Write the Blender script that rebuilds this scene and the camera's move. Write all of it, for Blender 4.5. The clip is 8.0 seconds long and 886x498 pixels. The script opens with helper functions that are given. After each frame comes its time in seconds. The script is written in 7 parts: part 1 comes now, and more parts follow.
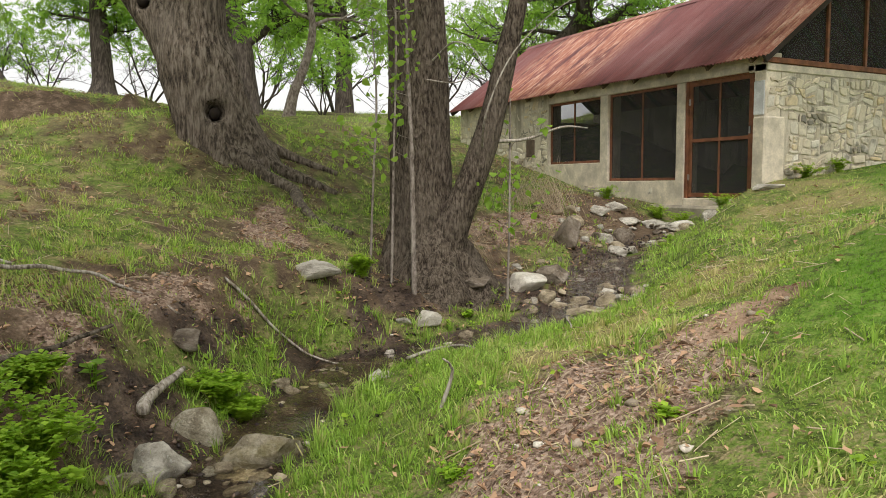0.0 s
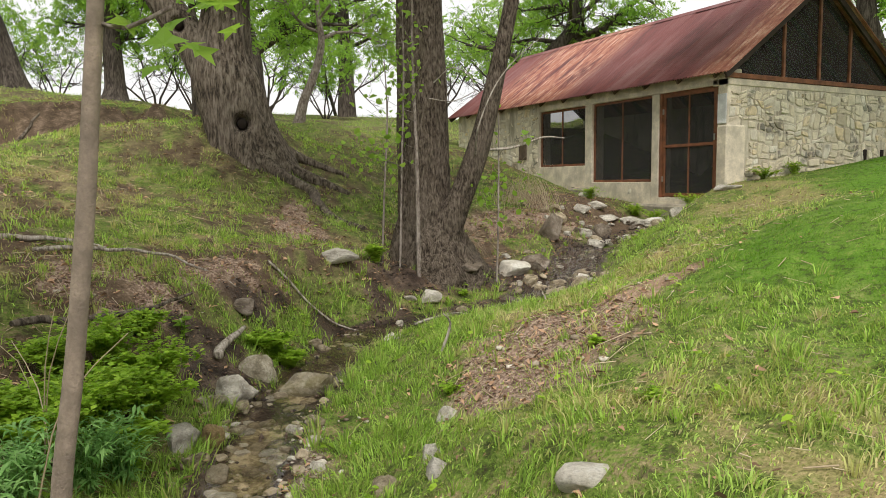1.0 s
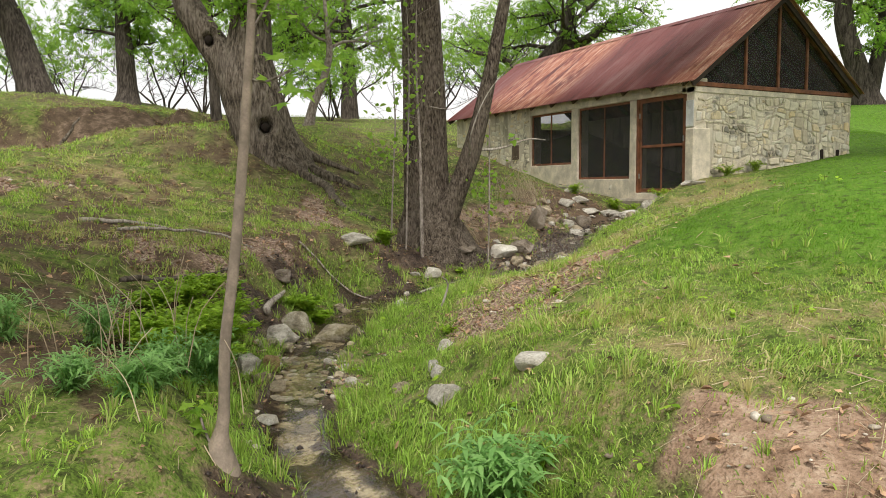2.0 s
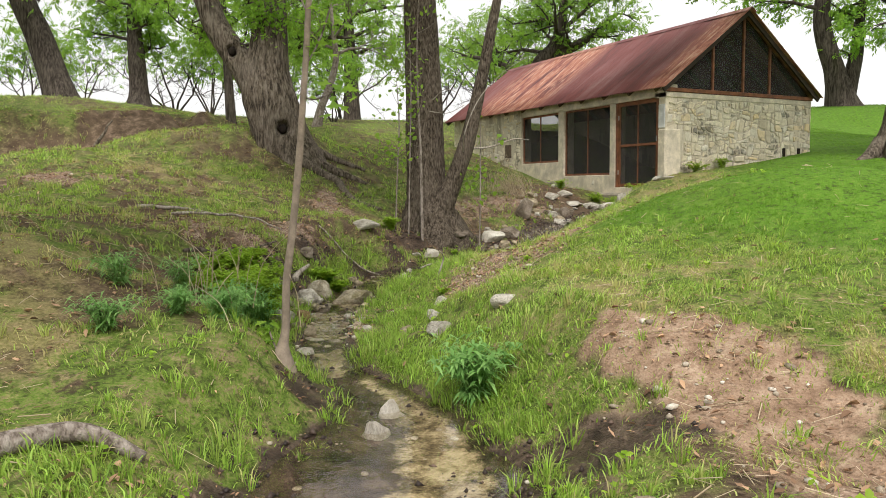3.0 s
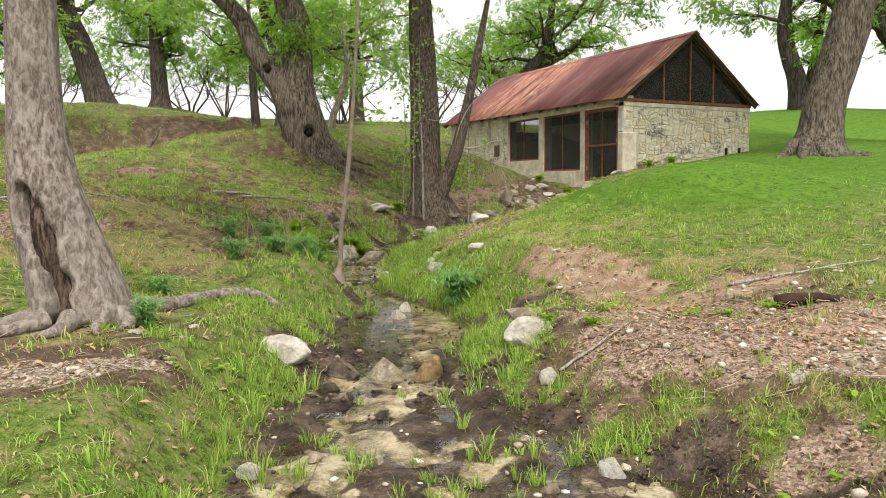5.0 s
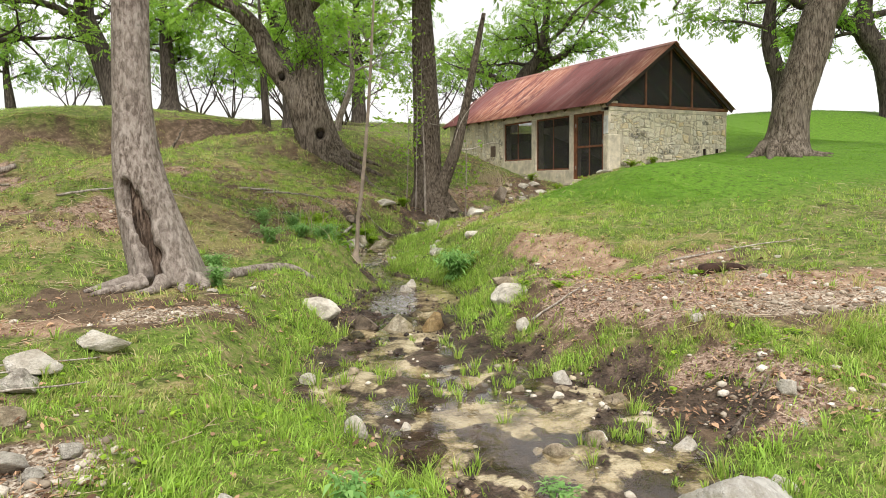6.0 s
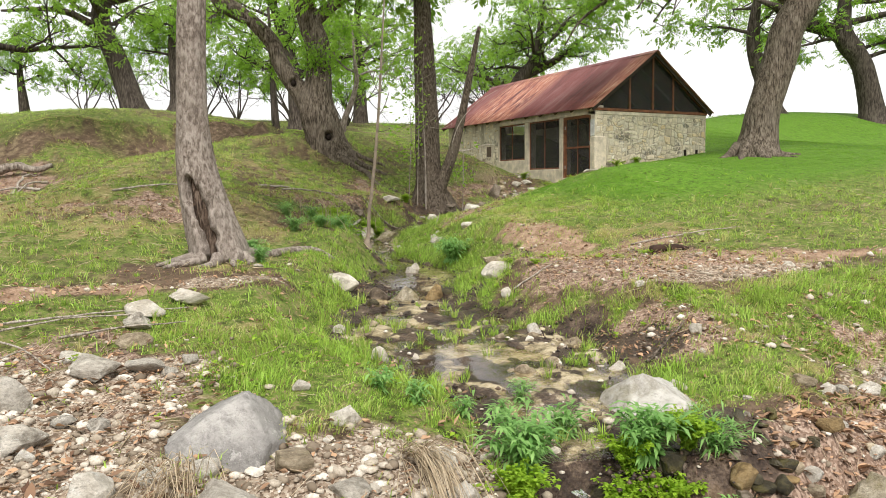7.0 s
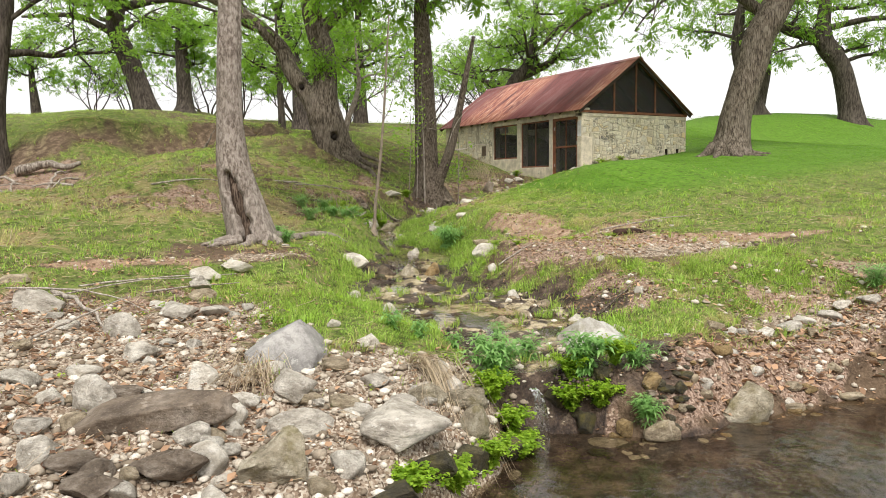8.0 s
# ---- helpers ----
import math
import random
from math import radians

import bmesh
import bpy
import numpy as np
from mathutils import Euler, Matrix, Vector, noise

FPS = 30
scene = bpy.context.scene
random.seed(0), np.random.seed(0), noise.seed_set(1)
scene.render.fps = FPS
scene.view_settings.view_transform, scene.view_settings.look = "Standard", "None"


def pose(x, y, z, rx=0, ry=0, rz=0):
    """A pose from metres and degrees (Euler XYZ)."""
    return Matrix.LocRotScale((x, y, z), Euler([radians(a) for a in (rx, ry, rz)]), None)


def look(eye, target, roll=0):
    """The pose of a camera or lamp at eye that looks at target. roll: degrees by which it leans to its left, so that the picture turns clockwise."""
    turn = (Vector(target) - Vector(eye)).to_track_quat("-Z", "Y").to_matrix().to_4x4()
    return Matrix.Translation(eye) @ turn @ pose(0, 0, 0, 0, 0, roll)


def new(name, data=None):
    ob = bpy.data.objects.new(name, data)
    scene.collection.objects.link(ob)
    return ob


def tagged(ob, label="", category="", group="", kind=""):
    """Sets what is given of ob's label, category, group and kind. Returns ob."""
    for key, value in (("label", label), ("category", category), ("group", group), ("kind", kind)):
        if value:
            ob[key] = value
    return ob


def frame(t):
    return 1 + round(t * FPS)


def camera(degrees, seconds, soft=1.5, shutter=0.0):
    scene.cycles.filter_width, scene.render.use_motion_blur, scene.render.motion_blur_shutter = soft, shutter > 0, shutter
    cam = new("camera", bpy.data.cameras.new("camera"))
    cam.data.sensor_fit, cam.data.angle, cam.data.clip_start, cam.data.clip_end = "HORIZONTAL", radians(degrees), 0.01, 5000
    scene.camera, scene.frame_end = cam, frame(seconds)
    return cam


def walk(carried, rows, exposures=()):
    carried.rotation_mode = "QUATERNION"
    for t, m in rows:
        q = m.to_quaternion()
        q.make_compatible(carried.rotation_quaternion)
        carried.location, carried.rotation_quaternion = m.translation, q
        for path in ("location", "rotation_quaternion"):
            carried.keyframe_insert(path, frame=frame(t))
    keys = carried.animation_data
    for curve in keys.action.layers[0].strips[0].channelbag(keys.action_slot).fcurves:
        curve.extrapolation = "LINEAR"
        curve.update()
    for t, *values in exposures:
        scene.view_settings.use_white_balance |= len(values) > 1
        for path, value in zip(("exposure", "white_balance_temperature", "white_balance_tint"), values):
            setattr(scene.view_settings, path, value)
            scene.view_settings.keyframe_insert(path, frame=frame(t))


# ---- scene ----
cam = camera(61.1, 8.0, soft=0.8)
# seconds, eye x y z, heading east of north, pitch, roll
ROWS = [
    (0.0, 1.152, -1.598, 2.793, 27.61, -4.91, -0.23),
    (0.5, 0.799, -2.280, 2.810, 27.64, -4.86, -0.27),
    (1.0, 0.406, -3.009, 2.794, 27.66, -4.82, -0.32),
    (1.5, -0.003, -3.777, 2.756, 27.68, -4.79, -0.36),
    (3.0, -1.228, -6.219, 2.585, 27.70, -4.75, -0.45),
    (3.5, -1.636, -7.052, 2.529, 27.70, -4.75, -0.47),
    (4.0, -2.050, -7.885, 2.479, 27.70, -4.75, -0.49),
    (4.5, -2.471, -8.717, 2.437, 27.71, -4.76, -0.50),
    (6.0, -3.787, -11.201, 2.357, 27.77, -4.81, -0.51),
    (6.5, -4.235, -12.033, 2.336, 27.81, -4.84, -0.50),
    (7.0, -4.680, -12.870, 2.312, 27.87, -4.86, -0.49),
    (7.5, -5.119, -13.714, 2.276, 27.94, -4.89, -0.47),
    (8.0, -5.553, -14.562, 2.222, 28.02, -4.92, -0.45),
]


def view(x, y, z, head, pitch, roll):
    h, p = radians(head), radians(pitch)
    way = Vector((math.sin(h) * math.cos(p), math.cos(h) * math.cos(p), math.sin(p)))
    return look((x, y, z), Vector((x, y, z)) + way, roll)


walk(cam, [(r[0], view(*r[1:])) for r in ROWS], [(0.0, 0.34), (1.5, 0.38), (3.5, 0.44), (4.5, 0.50), (6.5, 0.54), (8.0, 0.54)])


# ---- world ----
SUN_HIGH, SUN_ROUND = 52.0, 200.0
world = bpy.data.worlds.new("overcast_sky")
scene.world = world
world.use_nodes = True
_w = world.node_tree
_bg = _w.nodes["Background"]
_sky = _w.nodes.new("ShaderNodeTexSky")
_sky.sky_type = 'NISHITA'
_sky.sun_disc = False
_sky.sun_elevation, _sky.sun_rotation = radians(SUN_HIGH), radians(SUN_ROUND)
_sky.dust_density = 6.0
_cloud = _w.nodes.new("ShaderNodeMix")
_cloud.data_type = 'RGBA'
_cloud.inputs[0].default_value = 0.88
_cloud.inputs[7].default_value = (8.9, 8.8, 8.65, 1)
_w.links.new(_sky.outputs[0], _cloud.inputs[6])
_w.links.new(_cloud.outputs[2], _bg.inputs[0])
_bg.inputs[1].default_value = 0.099

sun = new("sun", bpy.data.lights.new("sun", 'SUN'))
sun.data.energy, sun.data.angle, sun.data.color = 2.6, radians(20), (1.0, 0.97, 0.93)
_h, _e = radians(SUN_ROUND), radians(SUN_HIGH)
sun.matrix_world = look((0, 0, 30), Vector((0, 0, 30)) - Vector((math.sin(_h) * math.cos(_e), math.cos(_h) * math.cos(_e), math.sin(_e))))

# ---- materials ----


class Nodes:
    """A small wrapper round a material's node tree."""

    def __init__(self, name, rough=0.85, spec=0.3):
        self.m = bpy.data.materials.new(name)
        self.m.use_nodes = True
        self.t = self.m.node_tree
        self.b = self.t.nodes["Principled BSDF"]
        self.b.inputs["Roughness"].default_value = rough
        self.b.inputs["Specular IOR Level"].default_value = spec
        self.out = self.t.nodes["Material Output"]

    def n(self, kind, **kw):
        node = self.t.nodes.new(kind)
        for k, v in kw.items():
            node.inputs[k].default_value = v
        return node

    def link(self, a, b):
        self.t.links.new(a, b)

    def coord(self, kind="Object"):
        if kind == "World":
            return self.n("ShaderNodeNewGeometry").outputs["Position"]
        return self.n("ShaderNodeTexCoord").outputs[kind]

    def scaled(self, vec, s):
        m = self.n("ShaderNodeMapping")
        m.inputs["Scale"].default_value = s
        self.link(vec, m.inputs["Vector"])
        return m.outputs[0]

    def noise(self, vec, scale, detail=4, rough=0.6, warp=0.0):
        m = self.n("ShaderNodeTexNoise", Scale=scale, Detail=detail, Roughness=rough, Distortion=warp)
        self.link(vec, m.inputs["Vector"])
        return m.outputs["Fac"]

    def ramp(self, fac, stops):
        m = self.n("ShaderNodeValToRGB")
        els = m.color_ramp.elements
        while len(els) < len(stops):
            els.new(0.5)
        for e, (p, c) in zip(els, stops):
            e.position = p
            e.color = (*c, 1) if len(c) == 3 else c
        self.link(fac, m.inputs[0])
        return m.outputs[0]

    def level(self, fac, a, b, lo=0.0, hi=1.0):
        m = self.n("ShaderNodeMapRange")
        m.interpolation_type = 'SMOOTHSTEP'
        for i, v in enumerate((a, b, lo, hi)):
            m.inputs[i + 1].default_value = v
        self.link(fac, m.inputs[0])
        return m.outputs[0]

    def math(self, op, a, b):
        m = self.n("ShaderNodeMath")
        m.operation = op
        for i, v in enumerate((a, b)):
            if isinstance(v, (int, float)):
                m.inputs[i].default_value = v
            else:
                self.link(v, m.inputs[i])
        return m.outputs[0]

    def mix(self, fac, a, b, mode='MIX'):
        m = self.n("ShaderNodeMix")
        m.data_type, m.blend_type = 'RGBA', mode
        for i, v in ((0, fac), (6, a), (7, b)):
            if isinstance(v, (int, float)):
                m.inputs[i].default_value = v
            elif isinstance(v, tuple):
                m.inputs[i].default_value = (*v, 1)
            else:
                self.link(v, m.inputs[i])
        return m.outputs[2]

    def attr(self, name):
        m = self.n("ShaderNodeAttribute")
        m.attribute_name = name
        return m.outputs["Fac"]

    def bump(self, height, strength, dist, after=None):
        m = self.n("ShaderNodeBump", Strength=strength, Distance=dist)
        self.link(height, m.inputs["Height"])
        if after is not None:
            self.link(after, m.inputs["Normal"])
        return m.outputs[0]

    def done(self, color=None, normal=None, rough=None):
        for sock, key in ((color, "Base Color"), (normal, "Normal"), (rough, "Roughness")):
            if sock is not None:
                self.link(sock, self.b.inputs[key])
        return self.m


def plain(name, color, rough=0.6, metal=0.0, vary=0.25, scale=8.0, bump=0.2):
    g = Nodes(name, rough)
    g.b.inputs["Metallic"].default_value = metal
    v = g.coord()
    a = g.noise(v, scale, 5)
    b = g.noise(v, scale * 9, 3)
    dark = tuple(c * (1 - vary) for c in color)
    lite = tuple(min(1, c * (1 + vary)) for c in color)
    c = g.mix(g.level(a, 0.3, 0.7), dark, lite)
    c = g.mix(g.level(b, 0.35, 0.75, 0, 0.35), c, tuple(k * 0.6 for k in color))
    return g.done(c, g.bump(b, bump, 0.01))


def bark_material(name, deep, ridge, grey, scale=1.0, relief=1.0, long=1.6):
    g = Nodes(name, 0.92, 0.15)
    v = g.coord("World")
    s = g.scaled(v, (14 * scale, 14 * scale, long * 1.5 * scale))
    furrow = g.noise(s, 1.5, 5, 0.6, 0.5)
    wide = g.noise(g.scaled(v, (5 * scale, 5 * scale, 0.9 * long * scale)), 1.5, 4, 0.6, 0.4)
    fine = g.noise(g.scaled(v, (60, 60, 22)), 1.2, 4)
    big = g.noise(v, 1.1, 3)
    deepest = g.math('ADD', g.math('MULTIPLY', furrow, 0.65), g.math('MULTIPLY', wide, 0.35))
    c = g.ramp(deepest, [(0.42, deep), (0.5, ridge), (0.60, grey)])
    c = g.mix(g.level(fine, 0.42, 0.7, 0, 0.45), c, tuple(k * 1.5 for k in ridge))
    c = g.mix(g.level(big, 0.45, 0.75, 0, 0.35), c, grey)
    nb = g.bump(furrow, 1.0, 0.035 * relief, g.bump(wide, 0.8, 0.06 * relief))
    return g.done(c, g.bump(fine, 0.5, 0.010, nb))


def rock_material(name, dark, mid, pale, moss=0.0, wet=0.0):
    """Weathered stone: broad tone, dark blotches, pale lichen spots, fine grain and pits."""
    g = Nodes(name, 0.88 - 0.5 * wet, 0.25 + 0.25 * wet)
    v = g.coord()
    rnd = g.n("ShaderNodeObjectInfo").outputs["Random"]
    shift = g.n("ShaderNodeVectorMath")
    shift.operation = 'ADD'
    g.link(v, shift.inputs[0])
    g.link(g.math('MULTIPLY', rnd, 37.0), shift.inputs[1])
    v = shift.outputs[0]
    a = g.noise(v, 2.6, 6, 0.62)
    b = g.noise(v, 15, 6, 0.7)
    d = g.noise(v, 70, 3)
    c = g.ramp(a, [(0.32, dark), (0.5, mid), (0.66, pale)])
    c = g.mix(g.level(g.noise(v, 4.6, 6, 0.65, 0.6), 0.54, 0.64, 0, 0.42), c, tuple(k * 0.8 for k in dark))
    c = g.mix(g.level(b, 0.32, 0.56, 0.5, 0), c, tuple(k * 0.8 for k in dark))
    c = g.mix(g.level(g.noise(v, 9.0, 5, 0.7), 0.60, 0.66, 0, 0.5), c, tuple(min(0.85, k * 1.2) for k in pale))
    c = g.mix(g.level(d, 0.5, 0.75, 0, 0.4), c, pale)
    c = g.mix(g.math('MULTIPLY', rnd, 0.3), c, tuple(k * 0.6 for k in mid))
    if moss:
        c = g.mix(g.level(g.noise(v, 2.0, 5), 0.5, 0.66, 0, moss), c, (0.15, 0.125, 0.020))
    return g.done(c, g.bump(d, 0.5, 0.008, g.bump(b, 0.9, 0.04)))


def leaf_material(name, dark, light, dry=(0.36, 0.29, 0.13), glow=0.45, rough=0.55, toned=True):
    """Foliage: reflects and lets light through; 'tone' on the mesh turns it from green to straw."""
    g = Nodes(name, rough, 0.25)
    rnd = g.n("ShaderNodeNewGeometry").outputs["Random Per Island"]
    c = g.mix(rnd, dark, light)
    if toned:
        c = g.mix(g.attr("tone"), c, g.mix(rnd, tuple(k * 0.7 for k in dry), tuple(min(1, k * 1.25) for k in dry)))
    g.link(c, g.b.inputs["Base Color"])
    tr = g.n("ShaderNodeBsdfTranslucent")
    g.link(g.mix(0.5, c, tuple(min(1, k * 2.2) for k in light)), tr.inputs[0])
    ms = g.n("ShaderNodeMixShader")
    ms.inputs[0].default_value = glow
    g.link(g.b.outputs[0], ms.inputs[1])
    g.link(tr.outputs[0], ms.inputs[2])
    g.link(ms.outputs[0], g.out.inputs[0])
    return g.m


def ground_material():
    g = Nodes("soil_and_turf", 0.95, 0.15)
    v = g.coord("World")
    big, mid, fine = g.noise(v, 0.55, 4), g.noise(v, 4.5, 6, 0.65), g.noise(v, 38, 4, 0.7)
    brk = g.math('ADD', g.math('MULTIPLY', mid, 0.75), g.math('MULTIPLY', fine, 0.35))

    def mask(name, a=0.75, b=1.05):
        return g.level(g.math('ADD', g.attr(name), brk), a, b)

    soil = g.ramp(mid, [(0.3, (0.040, 0.026, 0.017)), (0.5, (0.095, 0.064, 0.041)), (0.7, (0.17, 0.122, 0.080))])
    soil = g.mix(g.level(fine, 0.4, 0.75, 0, 0.5), soil, (0.23, 0.165, 0.110))
    sand = g.ramp(g.math('ADD', g.math('MULTIPLY', mid, 0.65), g.math('MULTIPLY', fine, 0.35)), [(0.36, (0.15, 0.092, 0.058)), (0.5, (0.30, 0.20, 0.135)), (0.64, (0.45, 0.335, 0.24))])
    c = g.mix(mask("sand", 0.7, 1.4), soil, sand)
    chips = g.n("ShaderNodeTexVoronoi", Scale=55.0)
    g.link(g.scaled(v, (1, 1, 1)), chips.inputs["Vector"])
    chip = g.ramp(chips.outputs["Color"], [(0.1, (0.090, 0.056, 0.042)), (0.5, (0.33, 0.222, 0.165)), (0.9, (0.60, 0.46, 0.365))])
    c = g.mix(g.level(g.math('ADD', g.attr("litter"), brk), 0.8, 1.1, 0, 0.66), c, chip)
    peb = g.n("ShaderNodeTexVoronoi", Scale=58.0)
    g.link(v, peb.inputs["Vector"])
    pebble = g.ramp(peb.outputs["Color"], [(0.1, (0.075, 0.050, 0.035)), (0.5, (0.31, 0.235, 0.17)), (0.9, (0.63, 0.56, 0.46))])
    c = g.mix(g.math('MULTIPLY', mask("gravel", 0.8, 1.15), 0.75), c, pebble)
    turf = g.ramp(g.math('ADD', g.math('MULTIPLY', mid, 0.6), g.math('MULTIPLY', fine, 0.5)), [(0.38, (0.034, 0.028, 0.014)), (0.45, (0.058, 0.084, 0.016)), (0.54, (0.118, 0.180, 0.028)), (0.63, (0.200, 0.168, 0.080)), (0.74, (0.36, 0.285, 0.16))])
    lawn = g.ramp(g.math('ADD', g.math('MULTIPLY', mid, 0.5), g.math('MULTIPLY', fine, 0.5)), [(0.35, (0.065, 0.145, 0.012)), (0.65, (0.125, 0.25, 0.022))])
    turf = g.mix(g.attr("lawn"), turf, lawn)
    tuft = g.noise(v, 11, 4, 0.7)
    turf = g.mix(g.level(tuft, 0.52, 0.62, 0, 0.7), turf, (0.040, 0.040, 0.016))
    turf = g.mix(g.level(tuft, 0.44, 0.34, 0, 0.4), turf, (0.27, 0.27, 0.09))
    straw = g.ramp(fine, [(0.3, (0.16, 0.12, 0.055)), (0.7, (0.38, 0.31, 0.15))])
    turf = g.mix(g.level(g.math('ADD', g.attr("dry"), brk), 0.9, 1.35, 0, 0.7), turf, straw)
    c = g.mix(mask("veg", 0.92, 1.28), c, turf)
    wet = mask("wet", 0.75, 1.1)
    c = g.mix(wet, c, g.ramp(g.math('ADD', g.math('MULTIPLY', mid, 0.6), g.math('MULTIPLY', fine, 0.4)), [(0.38, (0.016, 0.011, 0.009)), (0.5, (0.060, 0.041, 0.030)), (0.62, (0.15, 0.108, 0.078))]))
    c = g.mix(mask("bed", 0.75, 1.1), c, g.ramp(g.math('ADD', g.math('MULTIPLY', mid, 0.7), g.math('MULTIPLY', fine, 0.3)), [(0.36, (0.05, 0.04, 0.024)), (0.47, (0.22, 0.175, 0.10)), (0.56, (0.46, 0.385, 0.255)), (0.70, (0.58, 0.50, 0.36))]))
    rough = g.level(wet, 0, 1, 0.95, 0.35)
    nb = g.bump(mid, 0.5, 0.05)
    nb = g.bump(chips.outputs["Distance"], 0.35, 0.012, nb)
    nb = g.bump(peb.outputs["Distance"], 0.5, -0.012, nb)
    return g.done(c, g.bump(fine, 0.6, 0.02, nb), rough)


def water_material(name, tint, ripple, scale):
    g = Nodes(name, 0.04, 0.5)
    g.b.inputs["Base Color"].default_value = (*tint, 1)
    g.b.inputs["Transmission Weight"].default_value = 1.0
    g.b.inputs["IOR"].default_value = 1.33
    v = g.coord("World")
    a = g.noise(g.scaled(v, (1, 1, 1)), scale, 3, 0.55, 0.8)
    b = g.noise(v, scale * 4, 3)
    return g.done(None, g.bump(b, ripple * 0.4, 0.02, g.bump(a, ripple, 0.06)))


MAT_GROUND = ground_material()
MAT_CREEK = water_material("creek_water", (0.72, 0.68, 0.55), 0.05, 6)
MAT_RAPID = water_material("running_water", (0.76, 0.74, 0.68), 0.7, 11)
MAT_FALL = water_material("falling_water", (0.92, 0.94, 0.95), 0.6, 16)
MAT_FALL.node_tree.nodes["Principled BSDF"].inputs["Roughness"].default_value = 0.22
MAT_POOL = water_material("pool_water", (0.40, 0.36, 0.26), 0.22, 3.6)
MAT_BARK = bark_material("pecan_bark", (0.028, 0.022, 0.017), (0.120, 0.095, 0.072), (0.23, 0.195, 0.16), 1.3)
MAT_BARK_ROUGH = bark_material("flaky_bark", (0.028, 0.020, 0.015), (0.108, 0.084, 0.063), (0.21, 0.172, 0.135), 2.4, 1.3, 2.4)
MAT_BARK_PALE = bark_material("smooth_pale_bark", (0.105, 0.082, 0.066), (0.215, 0.178, 0.150), (0.34, 0.298, 0.26), 1.3, 0.55, 4.0)
MAT_BARK_FAR = bark_material("dark_bark", (0.022, 0.018, 0.015), (0.065, 0.052, 0.042), (0.12, 0.10, 0.085), 0.8)
MAT_LIMESTONE = rock_material("grey_limestone", (0.22, 0.19, 0.15), (0.56, 0.51, 0.43), (0.80, 0.75, 0.66))
MAT_WHITE_ROCK = rock_material("white_limestone", (0.45, 0.39, 0.30), (0.74, 0.68, 0.58), (0.88, 0.84, 0.76))
MAT_SLATE = rock_material("blue_grey_stone", (0.18, 0.17, 0.16), (0.33, 0.315, 0.295), (0.48, 0.46, 0.43))
MAT_MOSSY = rock_material("mossy_limestone", (0.15, 0.125, 0.08), (0.40, 0.345, 0.25), (0.62, 0.56, 0.44), 0.5)
MAT_TAN_ROCK = rock_material("tan_creek_stone", (0.17, 0.13, 0.085), (0.43, 0.35, 0.24), (0.66, 0.56, 0.41), 0.2)
MAT_LEAF = leaf_material("tree_leaf", (0.060, 0.150, 0.020), (0.250, 0.410, 0.050), toned=False, glow=0.52)
MAT_LEAF_YOUNG = leaf_material("young_leaf", (0.13, 0.25, 0.03), (0.26, 0.40, 0.05), toned=False, glow=0.5)
MAT_GRASS = leaf_material("grass_blade", (0.060, 0.150, 0.014), (0.420, 0.640, 0.110), dry=(0.52, 0.43, 0.22), glow=0.35)
MAT_LAWN = leaf_material("lawn_blade", (0.050, 0.150, 0.006), (0.190, 0.350, 0.032), glow=0.3)
MAT_HERB = leaf_material("herb_leaf", (0.110, 0.240, 0.060), (0.280, 0.470, 0.150), toned=False, glow=0.35)
MAT_FERN = leaf_material("fern_leaf", (0.115, 0.230, 0.015), (0.360, 0.530, 0.050), toned=False, glow=0.4)
MAT_LITTER = leaf_material("dead_leaf", (0.090, 0.046, 0.028), (0.53, 0.335, 0.205), toned=False, glow=0.1, rough=0.8)
MAT_STRAW = leaf_material("dry_grass", (0.33, 0.245, 0.15), (0.66, 0.54, 0.38), toned=False, glow=0.2)
MAT_SAPLING = plain("smooth_sapling_bark", (0.27, 0.215, 0.165), 0.85, 0, 0.3, 9.0, 0.5)
MAT_DRIFT = bark_material("weathered_driftwood", (0.11, 0.09, 0.07), (0.30, 0.26, 0.215), (0.46, 0.42, 0.37), 2.0, 0.3)
MAT_HEARTWOOD = bark_material("rotten_shaded_wood", (0.016, 0.011, 0.008), (0.075, 0.050, 0.036), (0.20, 0.15, 0.115), 2.2)
# near-black, so that a solid piece reads as shade inside a hole
MAT_HOLE_SHADE = plain("painted_hole_shade", (0.020, 0.014, 0.010), 1.0)

# ---- meshes ----


def mesh_from(name, verts, faces, material=None, smooth=True):
    me = bpy.data.meshes.new(name)
    me.from_pydata([tuple(p) for p in verts] if not isinstance(verts, np.ndarray) else verts.tolist(), [], faces.tolist() if isinstance(faces, np.ndarray) else faces)
    if material:
        me.materials.append(material)
    if smooth:
        me.polygons.foreach_set("use_smooth", [True] * len(me.polygons))
    me.update()
    return me


def fast_mesh(name, verts, loops, sizes, material, smooth=False, floats=()):
    """A large mesh out of numpy arrays: corners face by face, and how many each face has."""
    me = bpy.data.meshes.new(name)
    me.vertices.add(len(verts))
    me.vertices.foreach_set("co", np.ascontiguousarray(verts, dtype=np.float32).ravel())
    me.loops.add(len(loops))
    me.loops.foreach_set("vertex_index", np.ascontiguousarray(loops, dtype=np.int32))
    me.polygons.add(len(sizes))
    starts = np.concatenate([[0], np.cumsum(sizes)[:-1]])
    me.polygons.foreach_set("loop_start", starts.astype(np.int32))
    me.polygons.foreach_set("loop_total", np.asarray(sizes, dtype=np.int32))
    if smooth:
        me.polygons.foreach_set("use_smooth", np.ones(len(sizes), dtype=bool))
    for key, values in floats:
        me.attributes.new(key, 'FLOAT', 'POINT').data.foreach_set("value", np.ascontiguousarray(values, dtype=np.float32))
    me.materials.append(material)
    me.update(calc_edges=True)
    return me


